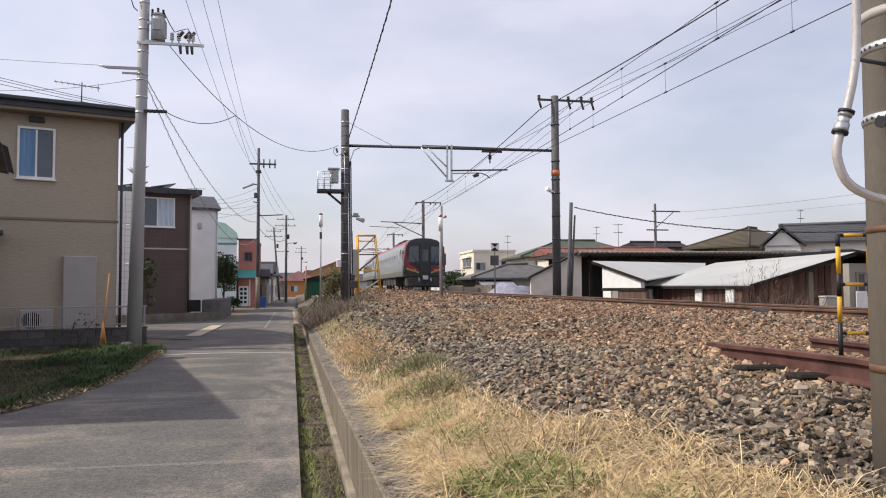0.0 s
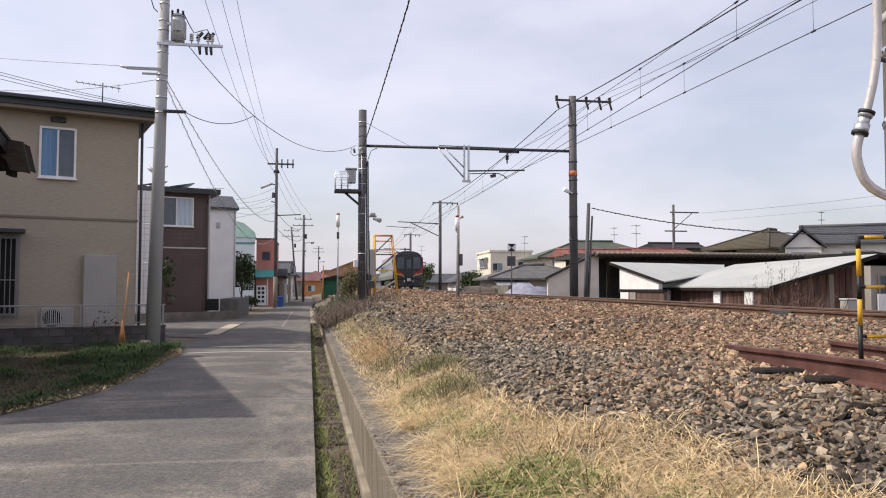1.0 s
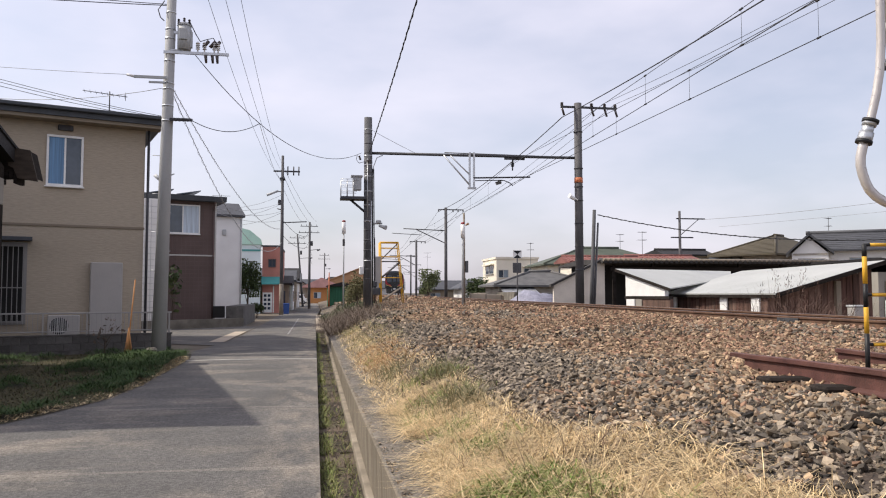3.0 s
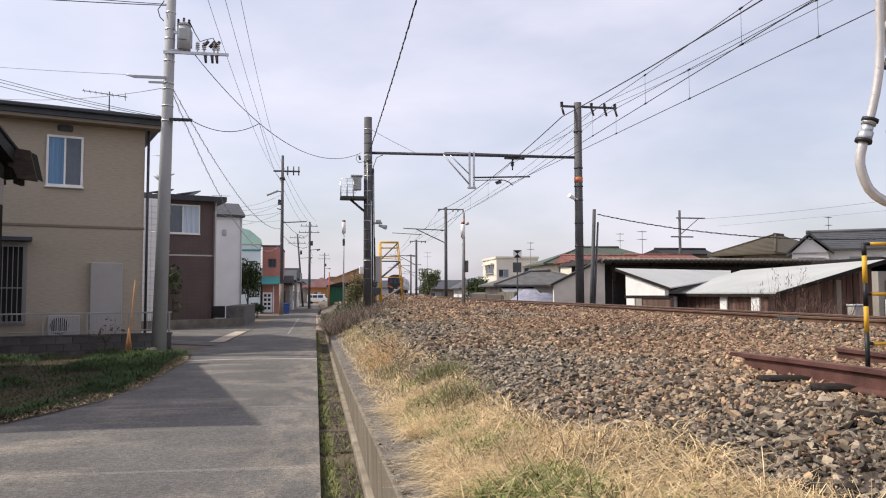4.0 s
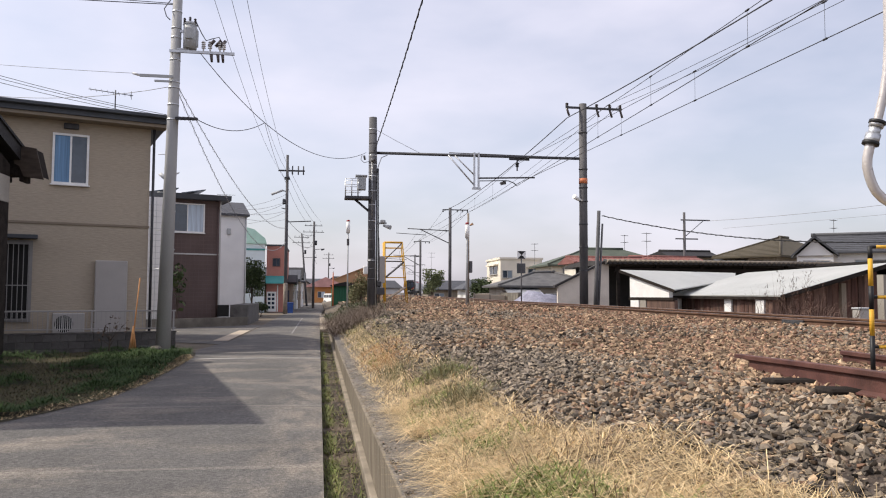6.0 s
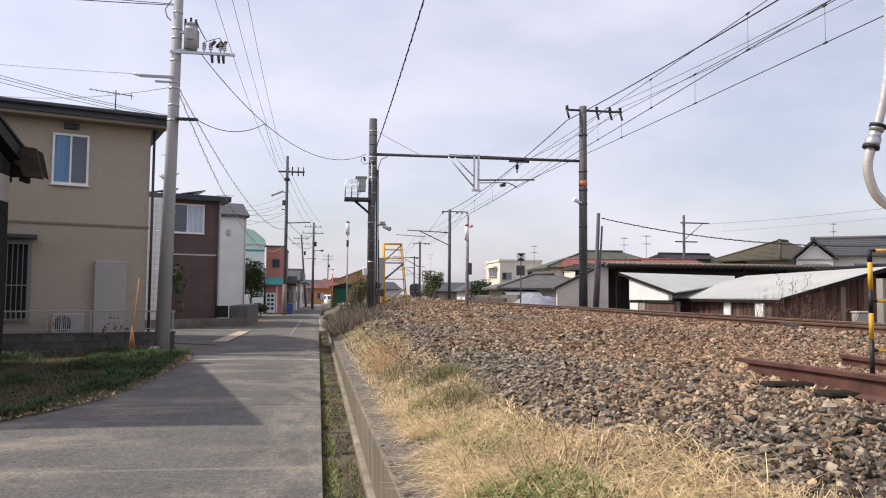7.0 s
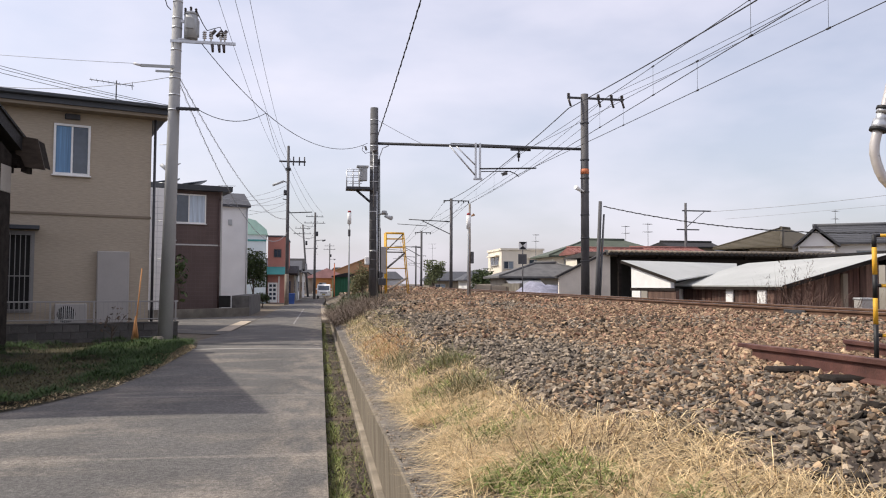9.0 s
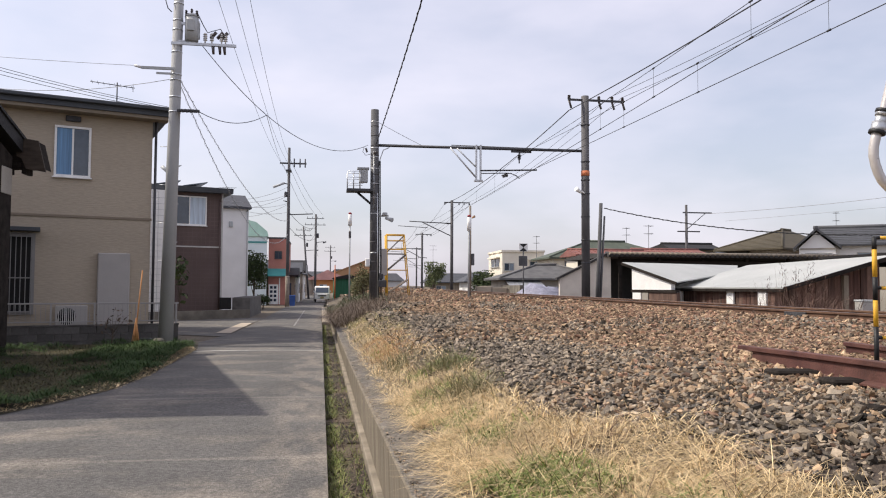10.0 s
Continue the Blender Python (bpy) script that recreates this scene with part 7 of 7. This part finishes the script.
    blades("dead_brambles", np.stack([x, y, np.full(600, -0.3)], 1), rs.uniform(0.6, 1.9, 600), 1.1, rs.uniform(0.005, 0.010, 600), M["stalk"], "tangled dead brambles before the open barn", "scrub", 22, 4, 0.3)
    # dead stalks before the red shed, a few with plumes
    n = 1300
    y = rs.uniform(14.6, 18.6, n)
    x = y * 0.68 + rs.normal(0, 0.6, n)
    blades("dead_stalks", np.stack([x, y, np.full(n, -0.1)], 1), rs.uniform(1.2, 2.3, n), 0.5, rs.uniform(0.004, 0.009, n), M["stalk"], "dead weed stalks beside the shed", "weeds", 13, 3, 0.12)
    px, py = np.array([10.4, 10.7, 11.3, 11.55, 11.9, 11.2, 12.1]), np.array([16.6, 16.5, 16.9, 16.8, 17.2, 16.2, 17.0])
    ph = np.array([1.9, 2.25, 2.2, 2.05, 2.3, 1.8, 2.1])
    blades("tall_stalks", np.stack([px, py, np.full(7, -0.1)], 1), ph, 0.02, np.full(7, 0.008), M["stalk"], "tall dead stalks with ragged plumes", "weeds", 18, 3, 0.0)
    k = 420
    w = rs.randint(0, 7, k)
    drop = rs.uniform(0, 0.75, k)
    blades("seed_plumes", np.stack([px[w] + rs.normal(0, 0.05, k), py[w] + rs.normal(0, 0.05, k), ph[w] - 0.12 - drop], 1), rs.uniform(0.05, 0.16, k), 0.3, rs.uniform(0.003, 0.007, k), M["stalk"], "ragged brown seed plumes", "weeds", 17, 2, 0.5)


def tree(at, height, spread, n, seed, label, trunk=0.12, mat_leaf="leaf", leaf=0.09):
    rs = np.random.RandomState(seed)
    t = thing("tree", label, "tree", at, 0, "trees")
    bm = B()
    rod(bm, (0, 0, -0.1), (0.05, 0, height * 0.5), trunk, trunk * 0.6, 8)
    tips = []
    for k in range(9):
        a = k * 2.4
        z0 = height * rs.uniform(0.2, 0.5)
        tip = Vector((math.cos(a) * spread * rs.uniform(0.3, 0.8), math.sin(a) * spread * rs.uniform(0.3, 0.8), height * rs.uniform(0.5, 0.95)))
        rod(bm, (0.03, 0, z0), tip, trunk * 0.4, trunk * 0.12, 5)
        tips.append(tip)
    part("trunk", bm, M["bark"], t)
    per = n // 9
    V, Fc = [], []
    for tip in tips:
        c = np.array(tip) + np.clip(rs.normal(0, 1, (per, 3)), -1.5, 1.5) * np.array([spread * 0.28, spread * 0.28, height * 0.13])
        for p in c:
            q = rs.normal(0, 1, (4, 3)) * leaf
            o = len(V)
            V += [tuple(p + q[0]), tuple(p + q[1]), tuple(p - q[0] * 0.7), tuple(p - q[1] * 0.8)]
            Fc.append((o, o + 1, o + 2, o + 3))
    raw("crown", V, Fc, M[mat_leaf], t)


# ---- the train ----
def train_car(label, tail):
    """One car, its rear end at y = 0, running towards +y; z = 0 on the rail head."""
    L, W = 20.8, 1.40
    c = thing("train_car", label, "train", group="cars of the train")
    sec = [(-1.38, 0.95), (-1.40, 1.35), (-1.40, 2.1), (-1.34, 2.75), (-1.22, 3.15), (-0.95, 3.42), (-0.5, 3.55), (0, 3.58)]
    sec = sec + [(-x, z) for x, z in sec[-2::-1]]
    bm = B()
    rings = []
    stations = [(0.0, 0.985, 0.98, 0.0), (0.25, 1.0, 0.995, 0.0), (0.9, 1.01, 1.0, 0.0)] if tail else [(0.0, 0.97, 0.99, 0.0), (0.15, 1, 1, 0)]
    stations = stations + [(L - 0.15, 1, 1, 0), (L, 0.97, 0.99, 0)]
    for y, sx, sz, _ in stations:
        rings.append([bm.verts.new((x * sx, y + (0.35 * max(0, z - 2.2) / 1.3 if tail and y < 0.5 else 0), 0.95 + (z - 0.95) * sz)) for x, z in sec])
    for a, b in zip(rings, rings[1:]):
        for k in range(len(sec) - 1):
            f = bm.faces.new((a[k], a[k + 1], b[k + 1], b[k]))
            zc = f.calc_center_median().z
            yc = f.calc_center_median().y
            f.smooth = True
            f.material_index = 2 if zc > 3.2 else 0
            if tail and yc < 0.7:
                f.material_index = 1
        bm.faces.new((a[-1], a[0], b[0], b[-1]))
    bm.faces.new(rings[0]).material_index = 1
    bm.faces.new(rings[-1]).material_index = 1
    body = part("body", bm, [M["train_silver"], M["train_black"], M["train_red"]], c, "silver stainless body with red roof edge")
    for s in (-1, 1):
        x0 = s * 1.402
        x1 = s * 1.41
        a, b = min(x0, x1), max(x0, x1)
        part("waist_band", box(B(), a, b, 1.0, L - 0.2, 0.97, 1.32), M["train_green"], body, "grey-green waist band")
        part("stripe", box(B(), a, b, 1.0, L - 0.2, 1.335, 1.385), M["train_gold"], body, "gold stripe")
        for k in range(10):
            y = 4.1 + 1.55 * k
            part("window", box(B(), a, b, y, y + 1.05, 1.75, 2.55, 0.0), M["glass"], body)
        part("door", box(B(), a, b, 2.2, 3.1, 1.0, 2.9), M["grey_paint"], body, "grey sliding door")
        part("door_glass", box(B(), min(s * 1.411, s * 1.416), max(s * 1.411, s * 1.416), 2.4, 2.9, 1.8, 2.7), M["glass"], body)
        if tail:
            part("side_flash", prism(B(), [(0.78, 1.4), (0.78, 2.7), (0.9, 2.7), (1.15, 1.8), (1.5, 1.4)], "x", a, b), M["train_red"], body, "red flash")
            part("cab_window", box(B(), a, b, 1.05, 1.4, 2.0, 2.75), M["train_black"], body)
    if tail:
        fw = part("windscreen", prism(B(), [(-1.3, 1.75), (-1.32, 2.6), (-1.15, 3.2), (1.15, 3.2), (1.32, 2.6), (1.3, 1.75)], "y", -0.03, 0.3), M["train_black"], body, "black glazed cab front")
        part("end_door", box(B(), -0.36, 0.36, -0.05, 0.1, 1.1, 2.95, 0.02), M["train_black"], body, "black gangway door")
        for s in (-1, 1):
            part("corner_band", prism(B(), [(s * 0.42, 1.25), (s * 0.5, 1.42), (s * 1.05, 1.75), (s * 1.26, 2.3), (s * 1.25, 3.0), (s * 1.32, 2.9), (s * 1.36, 2.3), (s * 1.33, 1.55)], "y", -0.06, 0.4), M["train_red"], body, "red front band")
            part("front_stripe", prism(B(), [(s * 0.42, 1.14), (s * 0.42, 1.235), (s * 1.27, 1.53), (s * 1.29, 1.42)], "y", -0.065, 0.3), M["train_gold"], body, "gold front stripe")
            part("tail_lamp", box(B(), s * 0.72 - 0.09, s * 0.72 + 0.09, -0.1, 0.02, 1.25, 1.42), M["tail_red"], body, "red tail lamp")
            part("screen_pane", prism(B(), [(s * 0.42, 1.9), (s * 0.42, 2.95), (s * 1.02, 2.95), (s * 1.15, 1.9)], "y", -0.04, -0.032), M["glass"], body, "tinted windscreen pane")
        part("door_window", box(B(), -0.22, 0.22, -0.06, -0.052, 1.95, 2.75), M["glass"], body, "tinted door window")
        for s in (-1, 1):
            part("door_edge", box(B(), s * 0.385 - 0.014, s * 0.385 + 0.014, -0.075, -0.03, 1.1, 2.95), M["steel_dark"], body)
            part("wiper", rod(B(), (s * 0.55, -0.07, 1.85), (s * 0.85, -0.05, 2.5), 0.014, n=5), M["steel_dark"], body)
        part("apron", box(B(), -1.25, 1.25, 0.05, 1.0, 0.2, 1.0, 0.12), M["under"], body, "dark lower apron")
        bm = B()
        box(bm, -0.16, 0.16, -0.45, 0.2, 0.72, 0.98, 0.03)
        rod(bm, (-0.4, -0.1, 0.6), (-0.4, 0.1, 0.9), 0.05)
        rod(bm, (0.4, -0.1, 0.6), (0.4, 0.1, 0.9), 0.05)
        part("coupler", bm, M["galv"], body, "steel coupler")
    for y in (3.4, L - 3.4):
        bg = part("bogie", box(B(), -0.85, 0.85, y - 1.4, y + 1.4, 0.42, 0.7, 0.04), M["under"], c)
        for dy in (-1.05, 1.05):
            for s in (-1, 1):
                bm = B()
                rod(bm, (s * 0.50, y + dy, 0.43), (s * 0.60, y + dy, 0.43), 0.43, 0.41, 20)
                part("wheel", bm, M["rust"], bg)
    for k in range(5):
        y = 6.2 + 1.9 * k
        part("equipment_box", box(B(), -1.25, 1.25, y, y + 1.5, 0.35, 0.95, 0.03), M["under"], c)
    part("roof_unit", box(B(), -0.7, 0.7, 5.5, 9.5, 3.56, 3.72, 0.05), M["under"], c)
    part("exhaust", box(B(), -0.4, 0.4, 12.5, 14, 3.56, 3.8, 0.05), M["under"], c)
    return c


# ---- the van ----
def van():
    """A small van that faces -y."""
    c = thing("van", "small white one-box van with dark windscreen", "van")
    bm = B()
    prof = [(-1.68, 0.35), (-1.70, 0.75), (-1.60, 0.93), (-1.12, 1.52), (-0.9, 1.62), (1.5, 1.64), (1.66, 1.5), (1.70, 0.7), (1.68, 0.35)]
    prism(bm, prof, "x", -0.73, 0.73)
    bmesh.ops.bevel(bm, geom=list(bm.edges), offset=0.05, segments=2, affect="EDGES", clamp_overlap=True)
    body = part("body", bm, M["white_paint"], c, "white painted body")
    part("windscreen", prism(B(), [(-1.585, 0.98), (-1.56, 0.98), (-1.15, 1.47), (-1.175, 1.47)], "x", -0.62, 0.62), M["glass"], body)
    for s in (-1, 1):
        part("headlight", box(B(), s * 0.58 - 0.11, s * 0.58 + 0.11, -1.73, -1.66, 0.72, 0.9, 0.02), M["ceramic"], body)
        for a, b in ((-1.0, -0.1), (0.0, 0.75), (0.85, 1.5)):
            part("side_window", box(B(), min(s * 0.725, s * 0.736), max(s * 0.725, s * 0.736), a, b, 1.0, 1.44), M["glass"], body)
        part("mirror", box(B(), s * 0.82 - 0.07, s * 0.82 + 0.07, -1.2, -1.1, 1.0, 1.18, 0.02), M["white_paint"], body)
    part("bumper", box(B(), -0.72, 0.72, -1.76, -1.68, 0.34, 0.58, 0.03), M["white_paint"], body)
    part("grille", box(B(), -0.4, 0.4, -1.735, -1.68, 0.62, 0.72), M["black"], body)
    part("number_plate", box(B(), -0.17, 0.17, -1.78, -1.765, 0.42, 0.56), M["train_gold"], body)
    for y in (-1.15, 1.2):
        for s in (-1, 1):
            w = part("wheel", rod(B(), (s * 0.58, y, 0.29), (s * 0.735, y, 0.29), 0.29, 0.29, 18), M["rubber"], c)
            part("rim", rod(B(), (s * 0.735, y, 0.29), (s * 0.745, y, 0.29), 0.17, 0.16, 14), M["galv"], w)
    return c


def tail_at(t):
    return 51.0 + 19.0 * t + 0.65 * t * t


CARS = []
VAN = []


def motions():
    for k, car in enumerate(CARS):
        rows = []
        for i in range(21):
            t = i * 0.5
            y0 = tail_at(t) + k * 21.4
            y1 = y0 + 20.8
            x0, x1 = track_x(y0), track_x(y1)
            turn = math.degrees(math.atan2(x1 - x0, y1 - y0))
            rows.append((t, pose(x0, y0, rail_z(y0), 0, 0, -turn)))
        walk(car, rows)
    rows = [(0.0, -22, 131.5, 88), (1.5, -13, 131.3, 88), (3.0, -3.0, 131, 86), (3.8, 0.1, 130.5, 80), (4.5, 1.15, 128.5, 72), (5.0, 1.75, 126.2, 60), (5.5, 2.15, 123.3, 42),
            (6.2, 2.15, 119.5, 22), (7.0, 1.8, 113.5, 7), (7.5, 1.3, 106.8, 0), (8.0, 0.85, 100.4, -2), (9.0, 0.45, 89.0, -1), (10.0, 0.15, 78.2, 0)]
    walk(VAN[0], [(t, pose(x, y, 0.01, 0, 0, r)) for t, x, y, r in rows])


# ---- ballast ----
def ballast():
    b = thing("ballast", "brown and grey crushed-stone railway ballast", "ballast", kind="structure")
    ys = [-8 + 1.0 * k for k in range(30)] + [22 + 3 * k for k in range(50)] + [180, 220, 300, 420]
    verts, faces = [], []
    m = 9
    for y in ys:
        f, c = foot_x(y), track_x(y)
        for x in (f, f + 1.2, max(f + 1.4, min(4.9, c - 2.6)), c - 1.75, c - 0.8, c + 0.8, c + 1.9, c + 2.8, c + 3.6):
            verts.append((x, y, land(x, y) + 0.004))
    for j in range(len(ys) - 1):
        for i in range(m - 1):
            a = j * m + i
            faces.append((a, a + 1, a + m + 1, a + m))
    raw("bed", verts, faces, M["bed"], b)
    rs = np.random.RandomState(21)

    def sample(n, y0, y1, right=-0.75):
        y = np.sqrt(rs.uniform(y0 * y0, y1 * y1, n)) if y0 > 0 else rs.uniform(y0, y1, n)
        f = np.array([foot_x(v) for v in y])
        c = np.array([track_x(v) for v in y]) + right
        x = f + rs.uniform(-0.03, 1, n) * (c - f)
        return x, y

    def lay(n, y0, y1, s0, s1, seed, shapes, right=-0.75):
        x, y = sample(n, y0, y1, right)
        s = rs.uniform(s0, s1, n) * rs.choice([0.5, 0.75, 1.0, 1.0, 1.45], n)
        p = on_land(x, y)
        p[:, 2] += s * rs.uniform(-0.1, 0.55, n)
        grey = np.array([0.9 * noise.noise(Vector((a * 0.5, v * 0.3, 2.0))) + 1.3 * max(0, 1 - (a - 1.2) / 2.4) * (1 if v > 3.6 else 0.4) + 0.32 * min(max((4.6 - v) / 1.2, 0), 1) for a, v in zip(x, y)]) + rs.uniform(-0.45, 0.45, n) > 0.44
        off = np.ones(n, bool)
        for sx, sy in ((4.05, 4.83), (4.08, 4.30)):
            off &= ~((np.abs(y - sy + 0.09 * (x - sx)) < 0.115) & (np.abs(x - sx) < 1.0))
        p, s, grey = p[off], s[off], grey[off]
        red = ~grey & (rs.uniform(0, 1, len(s)) < np.clip(0.06 + 0.10 * (p[:, 0] - 2.0), 0.03, 0.45))
        for m, sel in (("stone_grey", grey), ("stone", ~grey & ~red), ("stone_red", red)):
            scatter_rocks("stones", p[sel], s[sel], M[m], b, seed, shapes)
            seed += 1

    lay(92000, 1.5, 9.0, 0.018, 0.037, 31, ROCKS)
    lay(22000, 1.5, 5.2, 0.016, 0.034, 35, ROCKS)
    lay(64000, 9.0, 20.0, 0.031, 0.052, 41, SPLINTERS)
    lay(46000, 20.0, 48.0, 0.047, 0.080, 51, CHIPS)
    lay(5000, 48.0, 100.0, 0.12, 0.20, 61, CHIPS)
    # single stones close by
    meshes = []
    for co, fa in ROCKS:
        me = bpy.data.meshes.new("stone")
        me.from_pydata([tuple(v) for v in co], [], [tuple(int(i) for i in f) for f in fa])
        me.materials.append(M["stone_single"])
        meshes.append(me)
    x, y = rs.uniform(1.7, 3.3, 300), rs.uniform(3.2, 5.6, 300)
    for a, v in zip(x, y):
        s = rs.uniform(0.022, 0.042)
        ob = new("stone", meshes[rs.randint(len(meshes))])
        ob.parent = b
        ob.matrix_basis = Matrix.LocRotScale((a, v, land(a, v) + s * 0.45), Euler(rs.uniform(0, 6.28, 3)), (s, s, s))


# ---- build ----
build_ground()
build_track()
house_beige()
fence_front()
house_near()
house_brown()
house_white()
buildings_far_left()
houses_right()
sheds_right()
utility_pole()
street_poles()
gantry()
masts()
conduit(near_pole())
striped_frame()
wires()
tree((-4.75, 56.5, 0), 4.1, 0.85, 6500, 3, "dark evergreen garden tree beside the lane", 0.08, "leaf", 0.04)
tree((-3.9, 54.0, 0), 0.9, 0.5, 700, 9, "low evergreen shrub by the gate", 0.04, "leaf", 0.04)
tree((15.9, 108, 0.4), 4.2, 1.5, 3000, 4, "airy pale green tree beside the railway", 0.12, "leaf_pale", 0.075)
tree((15.9, 75.0, -0.3), 3.6, 1.2, 3200, 15, "dark evergreen bush behind the yard wall", 0.1, "leaf", 0.06)
tree((23.0, 110, -0.3), 3.6, 2.4, 3600, 5, "round dark evergreen shrub", 0.15, "leaf", 0.11)
tree((-6.4, 36.6, 0), 2.6, 0.4, 90, 6, "slender sparse shrub beside the brown house", 0.03)
tree((-5.3, 20.9, 0), 0.9, 0.5, 60, 7, "small bare shrub before the fence", 0.02, "twig", 0.03)
tree((2.2, 41.0, 0.6), 2.0, 0.5, 1500, 8, "olive-green shrub behind the gantry pole", 0.04, "olive_weed", 0.03)
tree((2.3, 47.0, 0.5), 1.5, 0.6, 900, 12, "olive-green shrub beside the green shed", 0.04, "olive_weed", 0.04)
CARS.append(train_car("silver and black diesel railcar with red trim, trailing car", True))
CARS.append(train_car("silver diesel railcar with red roof edge, leading car", False))
VAN.append(van())
ROCKS, SPLINTERS, CHIPS = rock_shapes(16, 9), rock_shapes(12, 8), rock_shapes(10, 8)
grass()
ballast()
motions()
